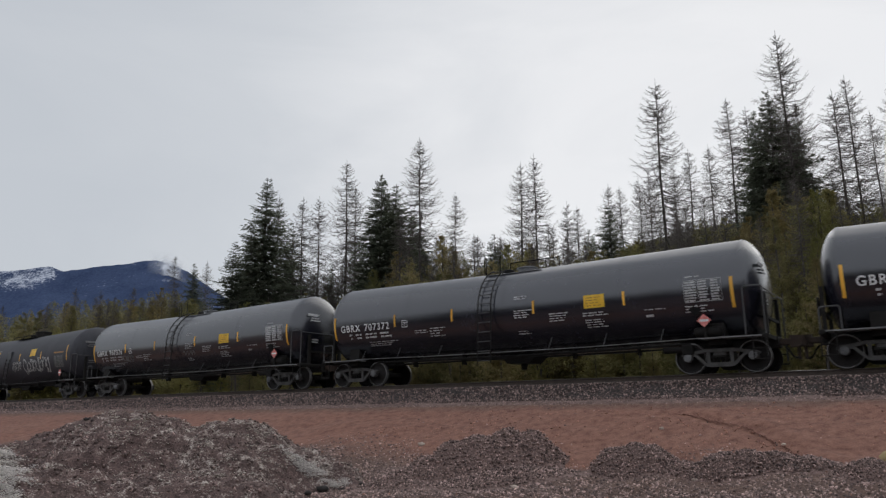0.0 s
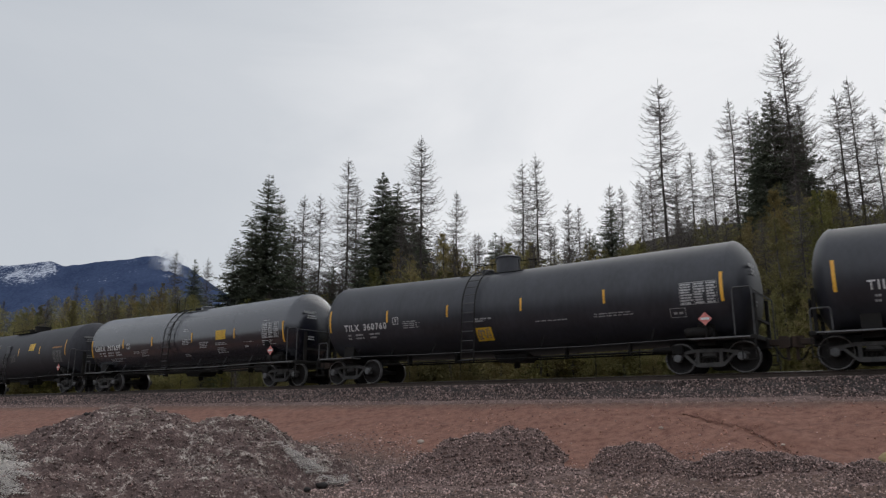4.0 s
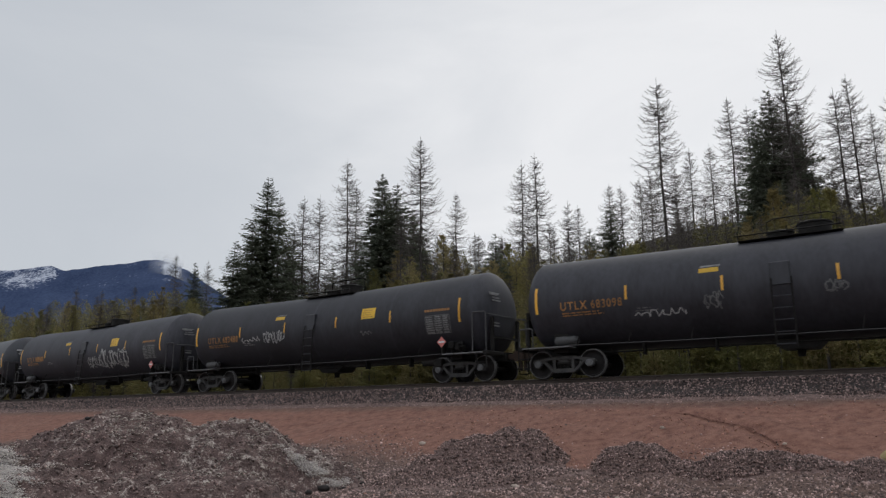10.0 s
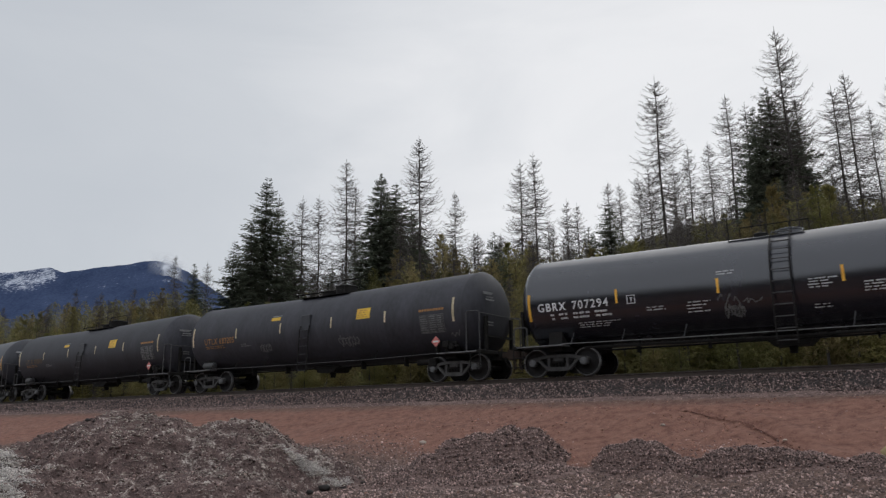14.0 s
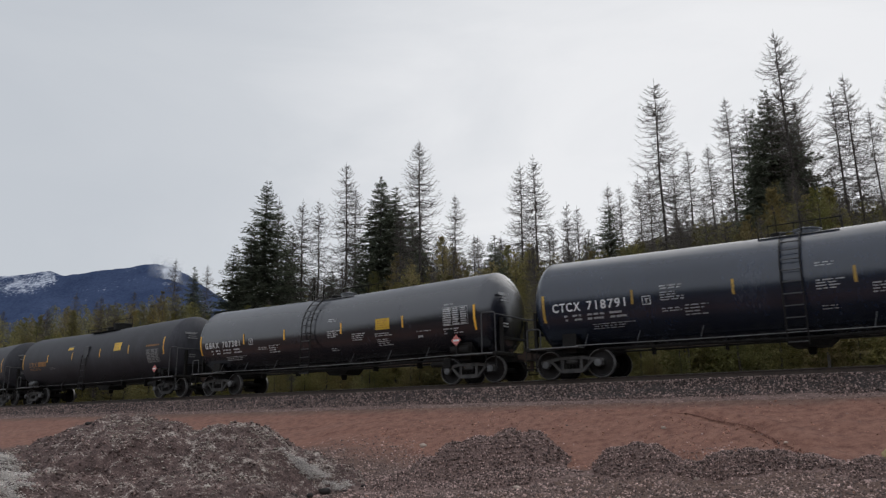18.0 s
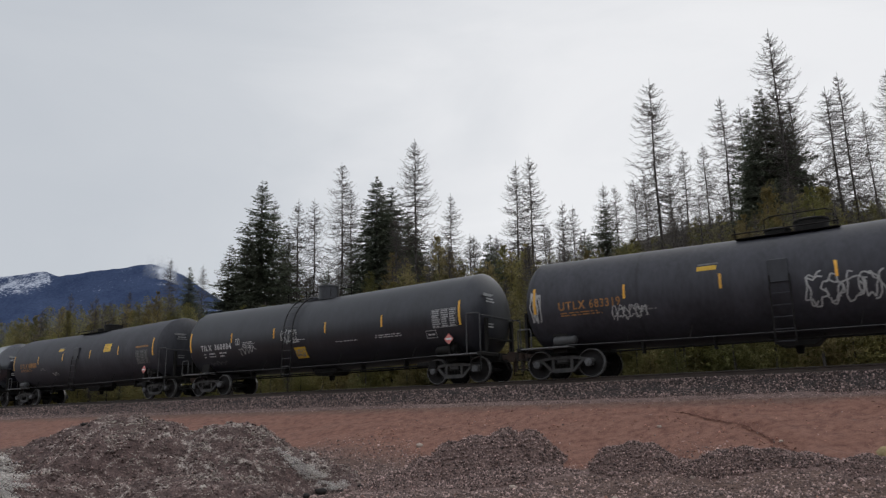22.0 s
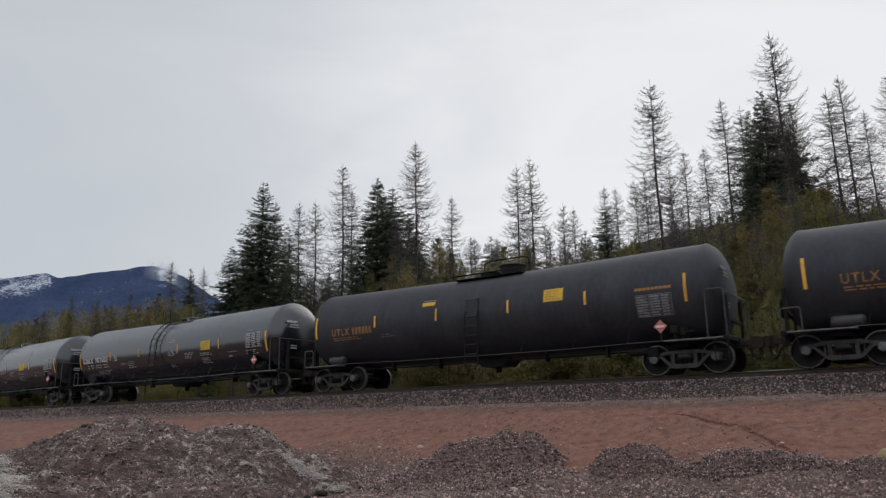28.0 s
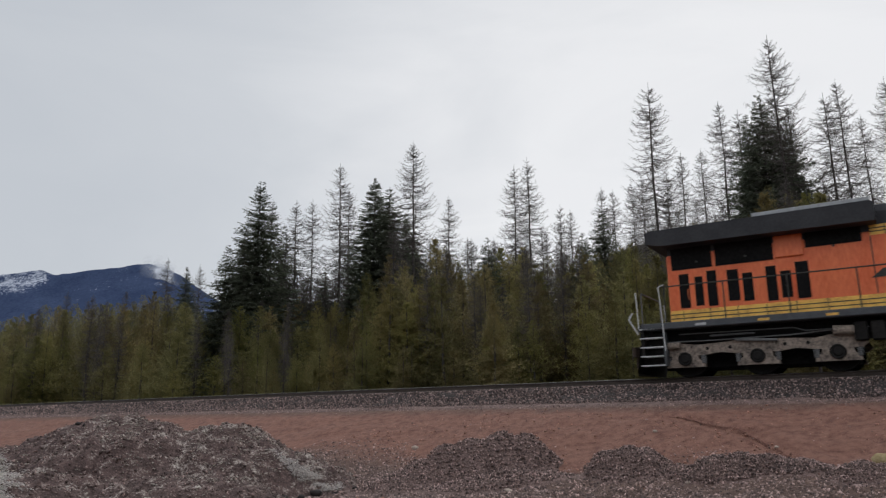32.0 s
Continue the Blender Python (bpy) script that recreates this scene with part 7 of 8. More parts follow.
        me.vertices.foreach_get("co", co)
        co = co.reshape(-1, 3)
        u, v = (co[:, 0] - co[:, 0].min()) / np.ptp(co[:, 0]), (co[:, 1] - co[:, 1].min()) / np.ptp(co[:, 1])
        arch = z + v * h * (0.80 + 0.28 * np.sin(np.pi * np.clip(u, 0, 1)))
        me.vertices.foreach_set("co", np.stack([x + u * w, np.full(len(u), -1.550 - lift), arch], -1).ravel())
        me.update()
        me.name = "graffiti"
        part("graffiti", me, paint, root, "large cream block graffiti with dark outline" if paint is CREAM else "dark outline of the graffiti")
    for x, z, w, h, n, seed, paint, pen in ((1.35, 1.22, 1.2, 0.85, 2, 5, BLUESPRAY, 0.12), (2.3, 1.22, 1.1, 0.62, 2, 6, BLUESPRAY, 0.11), (3.25, 1.22, 1.3, 0.72, 3, 7, CREAM, 0.06),
                                            (1.3, 1.20, 3.4, 0.85, 6, 8, SPRAY, 0.020)):
        part("graffiti", tag(Geo(), x, z, w, h, n, seed, lambda a, b: (a, -1.562, b), pen), paint, root, "pale blue and white graffiti")
    # pale bursts over the letters
    r = random.Random(41)
    for x, z, w in ((-3.20, 2.14, 0.17), (-2.40, 2.24, 0.20), (-1.40, 2.30, 0.22), (-0.82, 2.26, 0.17), (-0.42, 2.12, 0.20)):
        pts = [(x + w * r.uniform(0.45, 1.0) * math.cos(a), -1.561, z + 0.62 * w * r.uniform(0.4, 1.0) * math.sin(a)) for a in (2 * math.pi * i / 11 for i in range(11))]
        part("graffiti", Geo().add(pts + [(x, -1.561, z)], [(i, (i + 1) % 11, 11) for i in range(11)]), STRAW, root, "pale sprayed burst over the letters")
    for x, z, w, h, seed, paint in ((0.35, 1.6, 1.0, 0.5, 31, PINKSPRAY), (4.2, 1.7, 0.8, 0.3, 32, PINKSPRAY), (6.15, 2.35, 0.5, 0.9, 33, SPRAY), (6.15, 3.0, 0.55, 0.35, 34, SPRAY)):
        part("graffiti", scribble(Geo(), x, z, w, h, seed, lambda a, b: (a, -1.564, b), 0.014), paint, root, "thin sprayed scrawl")
    VEHICLES.append((root, -321.76))


# -- locomotive --
def build_locomotive():
    root = tagged(new("locomotive"), "orange and black diesel locomotive with yellow stripes, dusty", "locomotive")
    # frame and walkway
    part("frame_sill", Geo().box(-10.35, 10.3, -1.52, 1.52, 1.38, 1.58, 0.02), SILL, root, "dark grey side sill")
    # coloured black for the shade in the gap under the sill
    part("underframe", Geo().box(-10.2, 10.2, -1.0, 1.0, 0.98, 1.38, 0.03), VENT_SHADE, root)
    for k, x in enumerate((-8.6, -6.9, -5.2, -3.6, -2.0, 0.2, 1.9, 4.6, 6.4, 8.6, 9.3)):
        part("sill_marking", Geo().box(x - 0.15, x + 0.15, -1.527, -1.521, 1.43, 1.50), STRIPE if k % 3 else PRINT, root)
    # hood: lower orange body and upper black body
    part("hood_body", Geo().box(-9.6, 6.0, -0.93, 0.93, 1.58, 3.70, 0.03), ORANGE, root, "long orange hood")
    g = Geo()
    ring = [(-0.93, 3.70), (-0.93, 4.22), (-0.86, 4.42), (-0.60, 4.50), (0.60, 4.50), (0.86, 4.42), (0.93, 4.22), (0.93, 3.70)]
    m = len(ring)
    g.add([(x, y, z) for x in (-9.55, 5.98) for y, z in ring], [tuple(range(m)), tuple(range(2 * m - 1, m - 1, -1))] + [(i, m + i, m + (i + 1) % m, (i + 1) % m) for i in range(m)])
    part("hood_roof", g, HOODBLACK, root, "black hood roof")
    # yellow stripes along the hood, with thin dark lines
    for sy in (-1, 1):
        for x0, x1, z0, z1 in ((-9.58, 5.98, 1.60, 1.98), (-4.1, 5.98, 3.58, 3.86)):
            a, b = sorted((sy * 0.932, sy * 0.940))
            part("yellow_stripe", Geo().box(x0, x1, a, b, z0, z1), STRIPE, root)
            for z in (z0 + (z1 - z0) * 0.36, z0 + (z1 - z0) * 0.68):
                a2, b2 = sorted((sy * 0.941, sy * 0.944))
                part("stripe_line", Geo().box(x0, x1, a2, b2, z - 0.014, z + 0.014), LETTER_DARK, root)
    # radiator wing at the rear with the dark intake below it
    g = Geo().prism([(-10.05, 4.02), (-10.05, 4.36), (-9.9, 4.42), (-4.0, 4.42), (-3.9, 4.36), (-3.9, 3.86), (-9.6, 3.92)], -1.50, 1.50)
    part("radiator_wing", g, HOODBLACK, root, "wide black radiator roof")
    part("radiator_grille", Geo().box(-6.95, -3.98, -1.40, 1.40, 4.42, 4.55, 0.01), CAPGREY, root, "light grey radiator grille on the roof")
    for x0, x1 in ((-9.45, -8.25), (-8.15, -6.55), (-5.7, -4.3)):
        for sy in (-1, 1):
            a, b = sorted((sy * 0.932, sy * 0.945))
            part("radiator_intake", Geo().box(x0, x1, a, b, 3.22 if x0 < -6 else 3.45, 3.88), VENT_SHADE, root, "black intake screen")
    part("wing_bracket", Geo().box(-6.5, -5.75, -1.0, -0.93, 3.25, 3.88, 0.02), ORANGE, root)
    # slotted doors at the rear
    for x0, w, z0, z1 in ((-9.26, 0.30, 2.04, 3.08), (-8.80, 0.24, 2.08, 2.96), (-8.44, 0.28, 2.04, 3.10), (-7.86, 0.32, 2.14, 3.06), (-7.44, 0.28, 2.10, 2.92), (-6.80, 0.28, 2.04, 3.04),
                          (-6.42, 0.28, 2.10, 2.86), (-6.02, 0.34, 2.04, 3.08)):
        part("vent_slot", Geo().box(x0, x0 + w, -0.942, -0.931, z0, z1), VENT_SHADE, root)
        part("slot_frame", Geo().box(x0 - 0.03, x0, -0.95, -0.931, z0 - 0.03, z1 + 0.03).box(x0 + w, x0 + w + 0.03, -0.95, -0.931, z0 - 0.03, z1 + 0.03), ORANGE, root)
    # door seams and latches
    for x in (-4.1, -2.6, -1.1, 0.4, 1.9, 2.15, 3.1, 3.95, 4.9):
        part("door_seam", Geo().box(x - (0.024 if x > 1.5 else 0.012), x + (0.024 if x > 1.5 else 0.012), -0.936, -0.931, 2.0, 3.56), LETTER_DARK, root)
        part("door_latch", Geo().box(x + 0.06, x + 0.12, -0.955, -0.931, 2.7, 2.82, 0.008), ORANGE, root)
    part("exhaust_silencer", Geo().box(-1.2, 0.6, -0.42, 0.42, 4.48, 4.62, 0.03), HOODBLACK, root)
    for x0, x1, z0, z1 in ((0.75, 1.80, 3.93, 4.52), (2.45, 3.15, 3.93, 4.52), (5.0, 5.80, 3.92, 4.54)):
        part("roof_louver", Geo().add([(x0, -0.945, z0), (x1, -0.945, z0), (x1, -0.945, z1 - 0.14), (x0, -0.945, z1 - 0.14), (x0, -0.925, z0), (x1, -0.925, z0), (x1, -0.925, z1 - 0.14), (x0, -0.925, z1 - 0.14)],
             [(0, 1, 2, 3), (7, 6, 5, 4), (0, 4, 5, 1), (1, 5, 6, 2), (2, 6, 7, 3), (3, 7, 4, 0)]), VENT_SHADE, root)
    # owner's mark as plain slanted blocks with a swoosh under them
    for k in range(4):
        x = -3.55 + k * 1.12
        part("owner_mark", Geo().prism([(x, 2.78), (x + 0.92, 2.78), (x + 1.22, 3.30), (x + 0.30, 3.30)], -0.945, -0.934), MARKBROWN, root, "dark slanted block of the owner's mark")
        part("owner_mark_gap", Geo().prism([(x + 0.36, 3.02), (x + 0.98, 3.02), (x + 1.02, 3.08), (x + 0.40, 3.08)], -0.9475, -0.9445), ORANGE, root)
    part("swoosh", Geo().prism([(-4.2, 2.42), (-3.9, 2.66), (1.2, 2.80), (-3.0, 2.46)], -0.943, -0.934), LETTER_DARK, root, "dark tapering stripe under the owner's mark")
    # cab
    g = Geo()
    cabside = [(6.0, 1.58), (8.6, 1.58), (8.82, 3.58), (8.22, 4.36), (8.0, 4.46), (6.0, 4.46)]
    part("cab", Geo().prism(cabside, -1.46, 1.46), ORANGE, root, "orange cab with dark windows")
    nose = Geo()
    v = []
    slices = ((8.55, 1.44, 3.60), (9.25, 1.41, 3.46), (10.0, 0.86, 3.40))
    for x, half, z1 in slices:
        v += [(x, -half, 1.58), (x, half, 1.58), (x, half, z1 - 0.08), (x, half - 0.10, z1), (x, -half + 0.10, z1), (x, -half, z1 - 0.08)]
    nose.add(v, [(0, 1, 2, 3, 4, 5), (17, 16, 15, 14, 13, 12)] + [(6 * k + i, 6 * k + 6 + i, 6 * k + 6 + (i + 1) % 6, 6 * k + (i + 1) % 6) for k in (0, 1) for i in range(6)])
    part("nose", nose, ORANGE, root, "blunt orange nose with slanted corners")
    g = Geo()
    for (xa, ha, za), (xb, hb, zb) in zip(slices[:-1], slices[1:]):
        q = [(xa, -ha + 0.16, za + 0.004), (xb, -hb + 0.16, zb + 0.004), (xb, hb - 0.16, zb + 0.004), (xa, ha - 0.16, za + 0.004)]
        g.add(q + [(x, y, z + 0.012) for x, y, z in q], [(0, 1, 2, 3), (7, 6, 5, 4), (0, 4, 5, 1), (1, 5, 6, 2), (2, 6, 7, 3), (3, 7, 4, 0)])
    part("nose_top", g, HOODBLACK, root, "black glare-shielding nose top")

    def facet(u0, u1, z0, z1, lift=0.010):
        """A thin plate on the slanted nose corner, u from its rear edge to its front edge."""
        n = Vector((0.592, -0.806, 0))
        q = [Vector((9.25 + 0.75 * u, -1.41 + 0.55 * u, z)) for u, z in ((u0, z0), (u1, z0), (u1, z1), (u0, z1))]
        return Geo().add([c + n * lift for c in q] + [c + n * 0.001 for c in q], [(0, 1, 2, 3), (7, 6, 5, 4), (0, 4, 5, 1), (1, 5, 6, 2), (2, 6, 7, 3), (3, 7, 4, 0)])

    part("nose_mark", facet(0.20, 0.40, 2.66, 2.90), LETTER_DARK, root)
    part("nose_mark", facet(0.48, 0.62, 2.70, 2.88), LETTER_DARK, root)
    part("nose_mark", facet(0.70, 0.95, 2.64, 2.88), LETTER_DARK, root)
    part("nose_mark", facet(0.10, 0.98, 2.52, 2.58), LETTER_DARK, root)
    part("nose_vent", facet(0.62, 0.86, 3.00, 3.24), VENT_SHADE, root)
    part("nose_lamp", facet(0.92, 0.99, 3.06, 3.20, 0.02), LENS, root)
    part("nose_skirt", facet(0.02, 0.98, 1.60, 1.80), HOODBLACK, root)
    part("nose_stripe", Geo().box(6.0, 8.6, -1.468, -1.461, 1.60, 2.0), STRIPE, root)
    part("nose_stripe", Geo().add([(8.62, -1.452, 1.60), (9.24, -1.425, 1.60), (9.24, -1.425, 1.98), (8.62, -1.452, 1.98), (8.62, -1.43, 1.60), (9.24, -1.405, 1.60), (9.24, -1.405, 1.98), (8.62, -1.43, 1.98)],
         [(0, 1, 2, 3), (7, 6, 5, 4), (0, 4, 5, 1), (1, 5, 6, 2), (2, 6, 7, 3), (3, 7, 4, 0)]), STRIPE, root)
    part("cab_roof", Geo().prism([(5.95, 4.44), (8.05, 4.44), (8.35, 4.34), (8.40, 4.40), (8.1, 4.54), (5.95, 4.54)], -1.30, 1.30), ORANGE, root)
    for x0, x1, z0, z1 in ((6.12, 6.62, 3.32, 3.92), (6.80, 7.26, 3.34, 3.86), (7.30, 7.68, 3.34, 3.86), (7.82, 8.28, 3.34, 4.08)):
        w = part("side_window", Geo().box(x0, x1, -1.475, -1.462, z0, z1), VENT_SHADE, root, "dark cab side window")
        part("window_frame", Geo().box(x0 - 0.035, x0, -1.485, -1.461, z0 - 0.03, z1 + 0.03).box(x1, x1 + 0.035, -1.485, -1.461, z0 - 0.03, z1 + 0.03)
             .box(x0, x1, -1.485, -1.461, z1, z1 + 0.03).box(x0, x1, -1.485, -1.461, z0 - 0.03, z0), HANDWHITE, w)
        part("pane", Geo().box(x0, x1, -1.482, -1.477, z0, z1), SCREEN, w)
    part("sun_visor", Geo().add([(6.55, -1.465, 4.06), (8.0, -1.465, 4.06), (7.7, -1.62, 3.88), (6.75, -1.62, 3.88), (6.55, -1.465, 4.08), (8.0, -1.465, 4.08), (7.7, -1.63, 3.90), (6.75, -1.63, 3.90)],
         [(0, 1, 2, 3), (7, 6, 5, 4), (0, 4, 5, 1), (1, 5, 6, 2), (2, 6, 7, 3), (3, 7, 4, 0)]), ORANGE, root)
    for y0, y1 in ((-1.2, -0.08), (0.08, 1.2)):
        w = part("windshield", Geo().add([(8.83, y0, 3.62), (8.83, y1, 3.62), (8.33, y1, 4.26), (8.33, y0, 4.26), (8.80, y0, 3.60), (8.80, y1, 3.60), (8.30, y1, 4.24), (8.30, y0, 4.24)],
             [(0, 1, 2, 3), (7, 6, 5, 4), (0, 4, 5, 1), (1, 5, 6, 2), (2, 6, 7, 3), (3, 7, 4, 0)]), TINTED, root, "sloping tinted windshield pane")
    part("mirror", Geo().box(7.18, 7.30, -1.66, -1.48, 3.42, 3.70, 0.01), LETTER_DARK, root)
    part("cab_number", lettering("7842", 1.40, 0.42, lambda u, w: (6.70 + u, -1.468, 2.78 + w)), LETTER_DARK, root, "dark cab number")
    for z in (1.73, 1.86):
        part("stripe_line", Geo().box(6.0, 8.6, -1.472, -1.4685, z - 0.014, z + 0.014), LETTER_DARK, root)
    part("cab_seam", Geo().box(6.05, 8.4, -1.466, -1.461, 2.44, 2.46), LETTER_DARK, root)
    for x0 in (6.55, 7.75):
        part("cab_vent", Geo().box(x0, x0 + 0.85, -1.480, -1.461, 2.02, 2.34, 0.008), ORANGE, root)
        for k in range(6):
            part("vent_slat", Geo().box(x0 + 0.04, x0 + 0.81, -1.488, -1.479, 2.06 + k * 0.045, 2.075 + k * 0.045), BROWN, root)
    part("headlight", Geo().box(10.0, 10.06, -0.22, 0.22, 2.95, 3.25, 0.02), HOODBLACK, root)
    for y in (-0.11, 0.11):
        part("lamp_lens", Geo().cyl((10.05, y, 3.10), (10.08, y, 3.10), 0.085, n=16), LENS, root)
    for y in (-0.75, 0.75):
        part("ditch_light", Geo().box(10.25, 10.42, y - 0.10, y + 0.10, 1.62, 1.84, 0.02), HOODBLACK, root)
        part("lamp_lens", Geo().cyl((10.42, y, 1.73), (10.44, y, 1.73), 0.075, n=16), LENS, root)
    part("number_board", Geo().box(8.28, 8.42, -0.85, -0.25, 4.30, 4.48, 0.01), VENT_SHADE, root)
    part("nose_mark", Geo().box(10.005, 10.02, -0.5, 0.5, 2.42, 2.66), LETTER_DARK, root)
    # fuel tank with the air tanks on its shoulder
    g = Geo()
    ring = [(-1.46, 0.42), (-1.46, 0.60), (-1.40, 0.64), (1.40, 0.64), (1.46, 0.60), (1.46, 0.42), (1.22, 0.18), (-1.22, 0.18)]
    m = len(ring)
    g.add([(x, y, z) for x in (-3.75, 3.9) for y, z in ring], [tuple(range(m)), tuple(range(2 * m - 1, m - 1, -1))] + [(i, m + i, m + (i + 1) % m, (i + 1) % m) for i in range(m)])
    part("fuel_tank", g, TANKGREY, root, "dusty grey fuel tank")
    part("fuel_tank_end", Geo().box(-3.72, -2.72, -1.44, 1.44, 0.60, 1.08, 0.02), TANKGREY, root)
    part("fuel_tank_end", Geo().box(2.05, 3.86, -1.44, 1.44, 0.60, 1.08, 0.02), TANKGREY, root)
    for sy in (-1, 1):
        for x0, x1 in ((-2.6, -0.42), (-0.12, 1.96)):
            part("air_tank", Geo().turned([(x0, 0.0), (x0 + 0.03, 0.12), (x0 + 0.10, 0.205), (x0 + 0.2, 0.24), (x1 - 0.2, 0.24), (x1 - 0.10, 0.205), (x1 - 0.03, 0.12), (x1, 0.0)], "x", 20,
                 at=(0, sy * 1.22, 0.92)), TANKGREY, root, "grey cylindrical air tank", smooth=40)
    for x in (-2.2, -0.85, 0.3, 1.6):
        part("tank_strap", Geo().turned([(x - 0.02, 0.244), (x - 0.02, 0.252), (x + 0.02, 0.252), (x + 0.02, 0.244)], "x", 20, at=(0, -1.22, 0.92)), TANKGREY, root)
        part("drain_valve", Geo().cyl((x, -1.36, 0.66), (x, -1.36, 0.74), 0.035, n=8), HANDWHITE, root)
    part("filler_neck", Geo().cyl((-3.1, -1.40, 1.08), (-3.1, -1.40, 1.20), 0.06, n=10), PIPE, root)
    part("filler_neck", Geo().cyl((2.6, -1.40, 1.08), (2.6, -1.40, 1.20), 0.06, n=10), PIPE, root)
    part("tank_crossmember", Geo().box(-3.7, 3.86, -0.9, 0.9, 0.60, 1.0, 0.02), UNDER, root)
    for pts, r in (([(-9.3, -1.30, 1.22), (-6.2, -1.30, 1.20), (-5.9, -1.28, 1.10), (-4.4, -1.28, 1.10)], 0.022), ([(3.9, -1.3, 1.14), (4.8, -1.32, 1.2), (5.6, -1.32, 1.16), (9.4, -1.32, 1.18)], 0.022),
                   ([(-3.6, -1.38, 1.22), (2.2, -1.38, 1.22)], 0.016), ([(6.0, -1.36, 1.10), (7.6, -1.36, 1.10)], 0.040), ([(-8.4, -1.36, 1.12), (-7.2, -1.36, 1.12)], 0.035)):
        part("brake_pipe", Geo().tube(pts, r * 0.8, 8), RAILPIPE, root, "dark grey pipe under the sill")
    # hood panel joints, lift lugs and the dirt under the sill
    for k in range(20):
        x = -9.2 + k * 0.78
        part("stripe_seam", Geo().box(x - 0.009, x + 0.009, -0.9475, -0.945, 1.60, 1.98), LETTER_DARK, root)
        if x > -3.9:
            part("stripe_seam", Geo().box(x - 0.009, x + 0.009, -0.9475, -0.945, 3.58, 3.86), LETTER_DARK, root)
    for x in (-8.7, -7.3, -5.0, -3.2, -0.2, 2.2, 4.4):
        part("lift_lug", Geo().cyl((x, -0.93, 3.42), (x, -0.965, 3.42), 0.035, n=10), LETTER_DARK, root)
    for x in (-9.0, -6.1, -3.4, 0.7, 3.1, 5.3):
        part("grab_handle", Geo().tube([(x, -0.94, 2.3), (x, -0.99, 2.32), (x, -0.99, 2.58), (x, -0.94, 2.6)], 0.012, 6), ORANGE, root)
    for k, x in enumerate((-4.6, -4.2, 4.25)):
        part("equipment_box", Geo().box(x - 0.16, x + 0.16, -1.35, -1.0, 0.75, 1.25, 0.03), UNDER, root)
    # three-axle trucks
    for cx, axles in ((-7.2, (-2.0, 0.0, 2.0)), (6.86, (-1.96, 0.0, 2.0))):
        g = Geo()
        for sy in (-1, 1):
            a, b = sorted((sy * 1.02, sy * 1.18))
            g.prism([(-2.72, 0.74), (-2.62, 0.92), (-2.2, 0.98), (-1.6, 0.90), (-0.5, 0.96), (0.5, 0.96), (1.5, 0.90), (2.1, 1.02), (2.6, 0.96), (2.74, 0.72), (2.6, 0.60), (1.45, 0.60), (1.0, 0.66), (0.55, 0.60), (-0.55, 0.60), (-1.0, 0.66), (-1.45, 0.60), (-2.6, 0.60)], a, b)
            for ax in axles:
                g.prism([(ax - 0.34, 0.80), (ax + 0.34, 0.80), (ax + 0.40, 0.48), (ax + 0.54, 0.36), (ax + 0.56, 0.26), (ax - 0.56, 0.26), (ax - 0.54, 0.36), (ax - 0.40, 0.48)], a - 0.01, b + 0.03)
        g.box(-0.5, 0.5, -1.0, 1.0, 0.55, 0.95, 0.03)
        frame = part("truck_frame", g, LOCOTRUCK, root, "sand-dusted three-axle truck frame", at=Matrix.Translation((cx, 0, 0)))
        for ax in axles:
            for sy in (-1, 1):
                part("wheel", shared(("locowheel", sy), lambda: wheel_geo(0.53, sy > 0).mesh("wheel", 40)), UNDER, frame, at=Matrix.Translation((ax, sy * 0.755, 0.53)))
                part("axle_box", shared(("axlebox", sy), lambda: Geo().turned([(0.0, 0.20), (sy * 0.06, 0.20), (sy * 0.075, 0.17), (sy * 0.06, 0.13), (sy * 0.09, 0.10), (sy * 0.09, 0.0)], "y", 20).mesh("axle_box", 35)),
                     UNDER, frame, at=Matrix.Translation((ax, sy * 1.18, 0.50)))
            part("axle", shared("locoaxle", lambda: Geo().cyl((0, -0.95, 0), (0, 0.95, 0), 0.10, n=12).mesh("axle", 40)), WHEEL, frame, at=Matrix.Translation((ax, 0, 0.53)))
        for ax in axles:
            for dx in (-0.52, 0.52):
                part("coil_spring", Geo().turned([(0.36 + i * 0.028, 0.085 if i % 2 else 0.06) for i in range(9)], "z", 12, at=(ax + dx, -1.14, 0)), PIPE, frame, "grey coil spring")
        for ax in (-1.35, -0.72, 0.72, 1.3):
            part("frame_hole", Geo().cyl((ax, -1.186, 0.78), (ax, -1.178, 0.78), 0.05, n=12), UNDER, frame)
        # added block closes the see-through gaps; its black is their shade
        part("traction_gear", Geo().box(-2.45, 2.45, -0.62, 0.62, 0.22, 0.92, 0.05), VENT_SHADE, frame, "black block for the gear and shade between the wheels")
        part("brake_pipe", Geo().tube([(-2.6, -1.2, 1.02), (-1.4, -1.22, 1.0), (0.9, -1.22, 1.02), (1.9, -1.22, 1.08)], 0.018, 6), PIPE, frame)
        part("brake_cylinder", Geo().cyl((-2.5, -1.26, 0.90), (-2.1, -1.26, 0.90), 0.10, n=14), LOCOTRUCK, frame)
        part("brake_cylinder", Geo().cyl((1.95, -1.26, 1.06), (2.45, -1.26, 1.04), 0.13, n=14), LOCOTRUCK, frame)
        part("shock_absorber", Geo().cyl((-0.55, -1.24, 0.98), (0.55, -1.24, 0.90), 0.045, n=10), PIPE, frame)
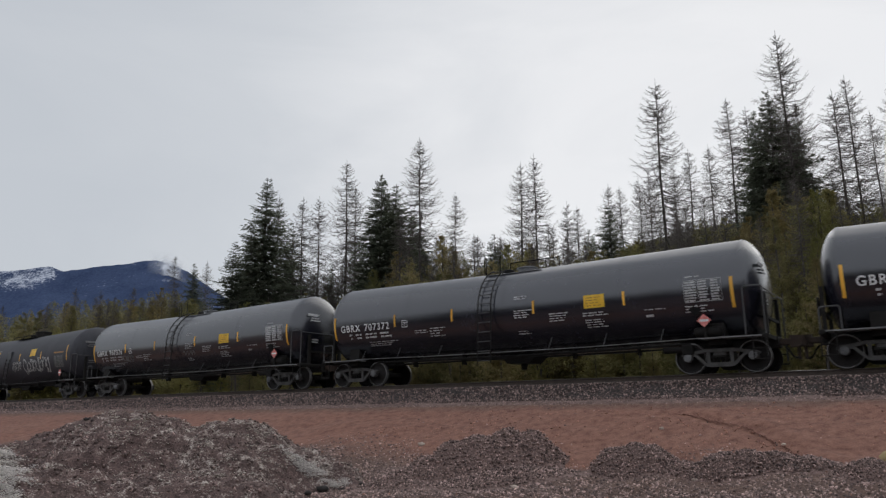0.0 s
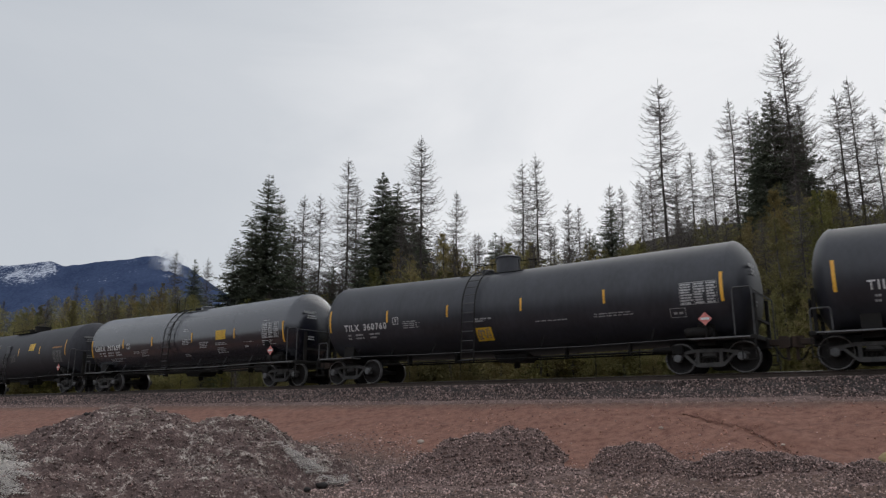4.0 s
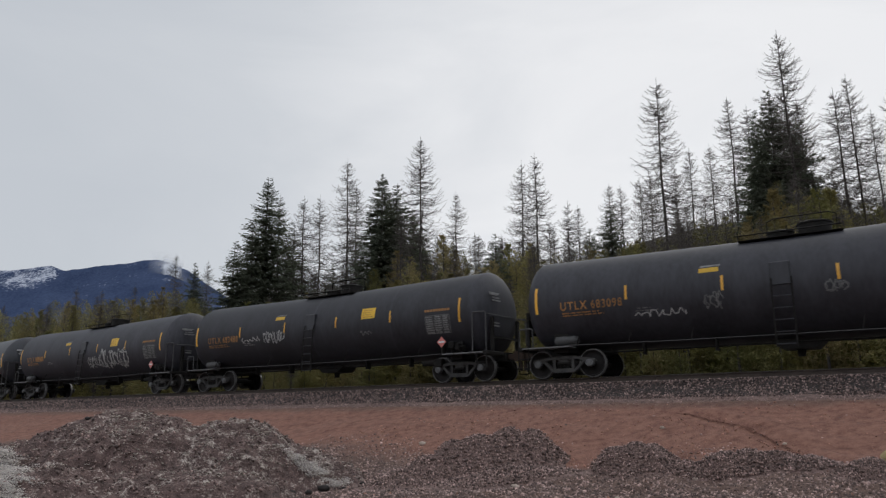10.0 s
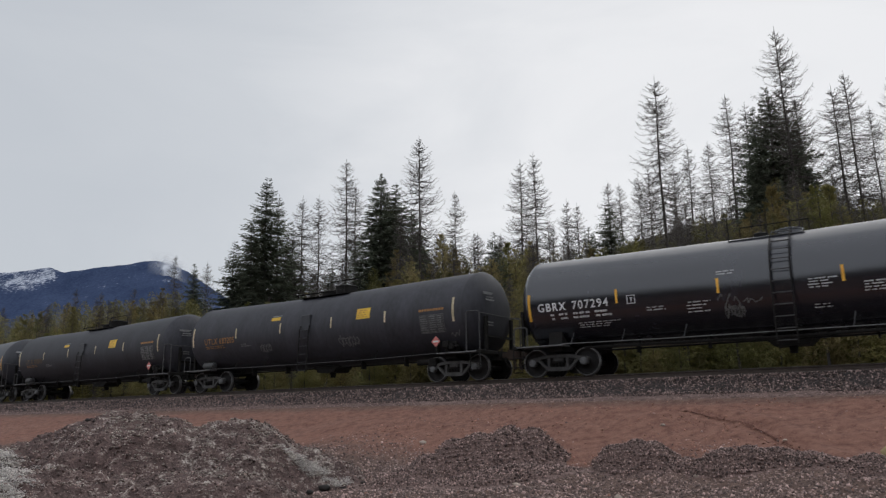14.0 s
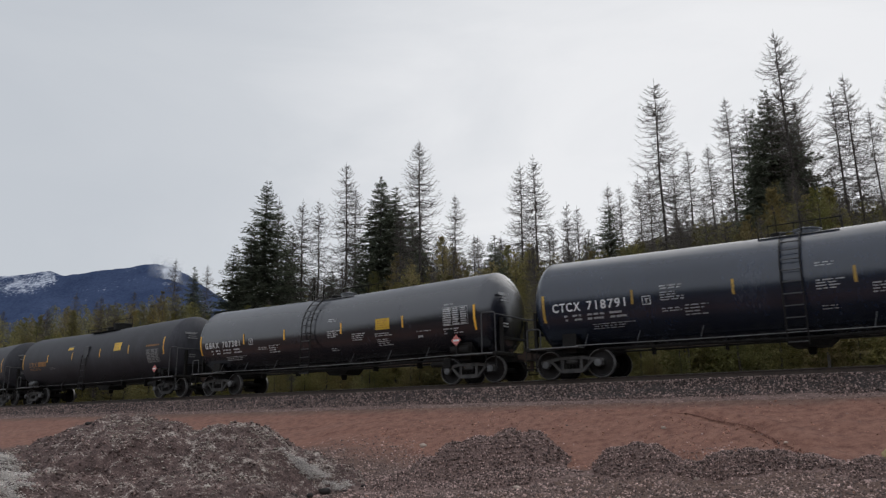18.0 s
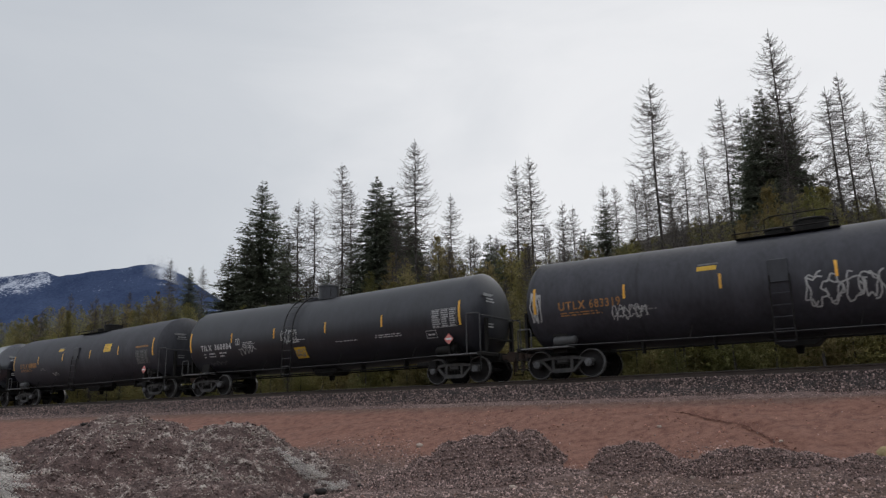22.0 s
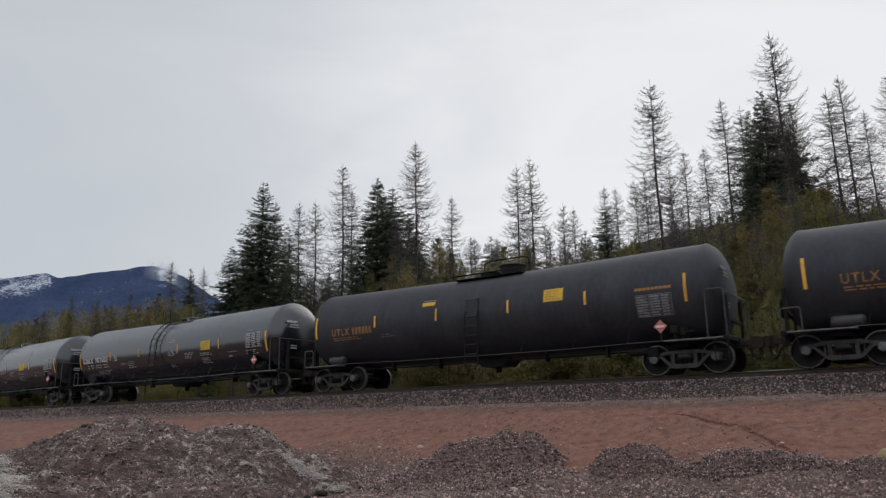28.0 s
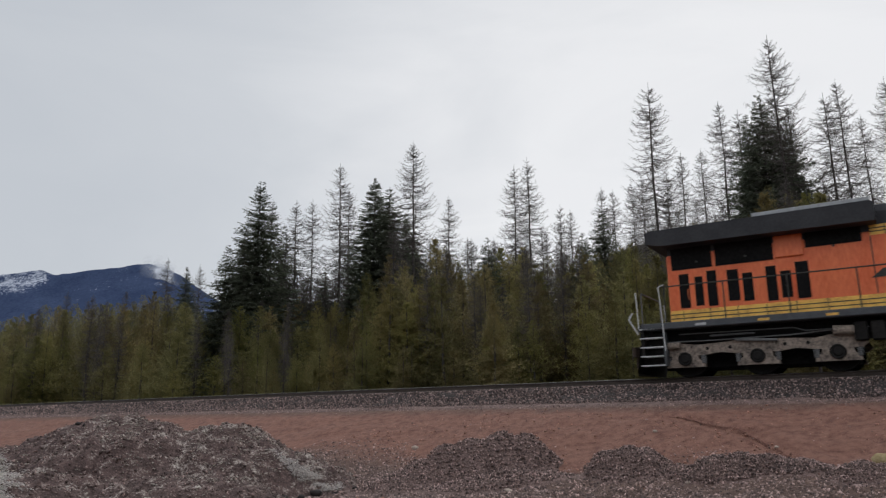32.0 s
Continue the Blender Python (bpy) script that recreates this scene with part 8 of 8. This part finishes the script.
    # steps, pilots and plow
    for end in (-1, 1):
        for sy in (-1, 1):
            g = Geo()
            a, b = sorted((sy * 1.18, sy * 1.52))
            for k in range(5):
                z = 0.34 + k * 0.27
                part("step", Geo().box(min(end * 9.72, end * 10.42), max(end * 9.72, end * 10.42), a, b, z - 0.02, z + 0.015), HANDWHITE if sy < 0 else UNDER, root, "step with a white edge")
            x0, x1 = sorted((end * 9.66, end * 9.72))
            part("step_side", Geo().box(x0, x1, a, b, 0.32, 1.32), SILL, root)
            part("step_back", Geo().box(min(end * 9.72, end * 10.42), max(end * 9.72, end * 10.42), a if sy > 0 else b - 0.02, (a + 0.02) if sy > 0 else b, 0.32, 1.32), UNDER, root)
            if end > 0:
                inner = [(9.68, sy * 1.53, 0.95), (9.68, sy * 1.53, 1.75), (9.78, sy * 1.50, 2.20), (9.62, sy * 1.46, 2.62)]
                outer = [(10.40, sy * 1.53, 1.05), (10.40, sy * 1.53, 1.80), (10.62, sy * 1.45, 2.30), (10.62, sy * 1.30, 2.58), (10.52, sy * 0.9, 2.60)]
            else:
                inner = [(-9.66, sy * 1.53, 0.75), (-9.70, sy * 1.53, 1.9), (-9.76, sy * 1.50, 2.66), (-9.60, sy * 1.48, 2.72)]
                outer = [(-10.42, sy * 1.53, 1.45), (-10.44, sy * 1.53, 2.1), (-10.46, sy * 1.50, 2.55)]
            part("step_handrail", Geo().tube(inner, 0.018, 8), HANDWHITE, root, "white step handrail")
            part("step_handrail", Geo().tube(outer, 0.018, 8), HANDWHITE, root, "white step handrail")
        part("pilot", Geo().box(min(end * 10.3, end * 10.42), max(end * 10.3, end * 10.42), -1.45, 1.45, 0.55, 1.60, 0.02), UNDER, root)
        g = Geo()
        g.add([(end * 10.42, -1.5, 0.95), (end * 10.42, 1.5, 0.95), (end * 10.55, 1.5, 0.12), (end * 10.55, -1.5, 0.12), (end * 10.78, 0, 0.95), (end * 11.02, 0, 0.12)],
              [(0, 4, 5, 3), (4, 1, 2, 5), (0, 1, 4), (3, 5, 2), (0, 3, 2, 1)])
        part("snow_plow", g, UNDER, root, "black plow under the coupler")
        part("coupler", shared("coupler", lambda: Geo().mesh("coupler")), RUSTY, root, at=pose(end * 11.0, 0, 0, 0, 0, 0 if end > 0 else 180))
        part("end_handrail", Geo().tube([(end * 10.45, -1.0, 1.6), (end * 10.45, -1.0, 2.6), (end * 10.45, 1.0, 2.6), (end * 10.45, 1.0, 1.6)], 0.02, 8), PIPE if end < 0 else STRIPE, root)
        part("anti_climber", Geo().box(min(end * 10.4, end * 10.66), max(end * 10.4, end * 10.66), -0.9, 0.9, 1.42, 1.60, 0.02), STRIPE if end > 0 else SILL, root)
    part("rear_hose_rack", Geo().tube([(-10.5, -1.35, 1.3), (-10.75, -1.4, 1.75), (-10.62, -1.42, 1.95)], 0.03, 8), HANDWHITE, root)
    # walkway handrails
    for sy in (-1, 1):
        part("walkway_rail", Geo().tube([(-9.65, sy * 1.46, 2.66), (4.0, sy * 1.46, 2.66), (4.35, sy * 1.46, 2.98), (5.6, sy * 1.35, 3.45)], 0.020, 8), LETTER_DARK, root, "dark walkway handrail")
        for x in (-9.6, -7.9, -6.2, -4.5, -2.8, -1.1, 0.6, 2.3, 4.0):
            part("rail_post", Geo().tube([(x, sy * 1.46, 1.56), (x, sy * 1.46, 2.66)], 0.020, 6), LETTER_DARK, root)
    # small things on the roof
    part("horn", Geo().turned([(6.4, 0.03), (6.7, 0.05), (6.8, 0.10)], "x", 10, at=(0, 0.3, 4.62)), PIPE, root)
    part("roof_antenna", Geo().box(7.0, 7.35, -0.15, 0.15, 4.54, 4.62, 0.02), HANDWHITE, root)
    part("roof_fan", Geo().cyl((-2.9, 0, 4.48), (-2.9, 0, 4.60), 0.55, n=24), HOODBLACK, root)
    VEHICLES.append((root, -341.45))


# ---- build ----
build_ground()
build_ballast()
build_rails()
build_heaps()
build_mountains()
build_forest()
build_tank_cars()
build_hopper()
build_locomotive()
build_ballast_stones()


def motions():
    speed = 22.49
    times = list(range(0, 32)) + [31.7, 32.0]
    for ob, s16 in VEHICLES:
        rows = []
        for t in times:
            s = s16 + speed * (t - 16) + (0.5 if t == 32.0 else 0.0)
            x, y, th = track(s)
            rows.append((t, pose(x, y, RAIL, 0, 0, math.degrees(th))))
        walk(ob, rows)


motions()
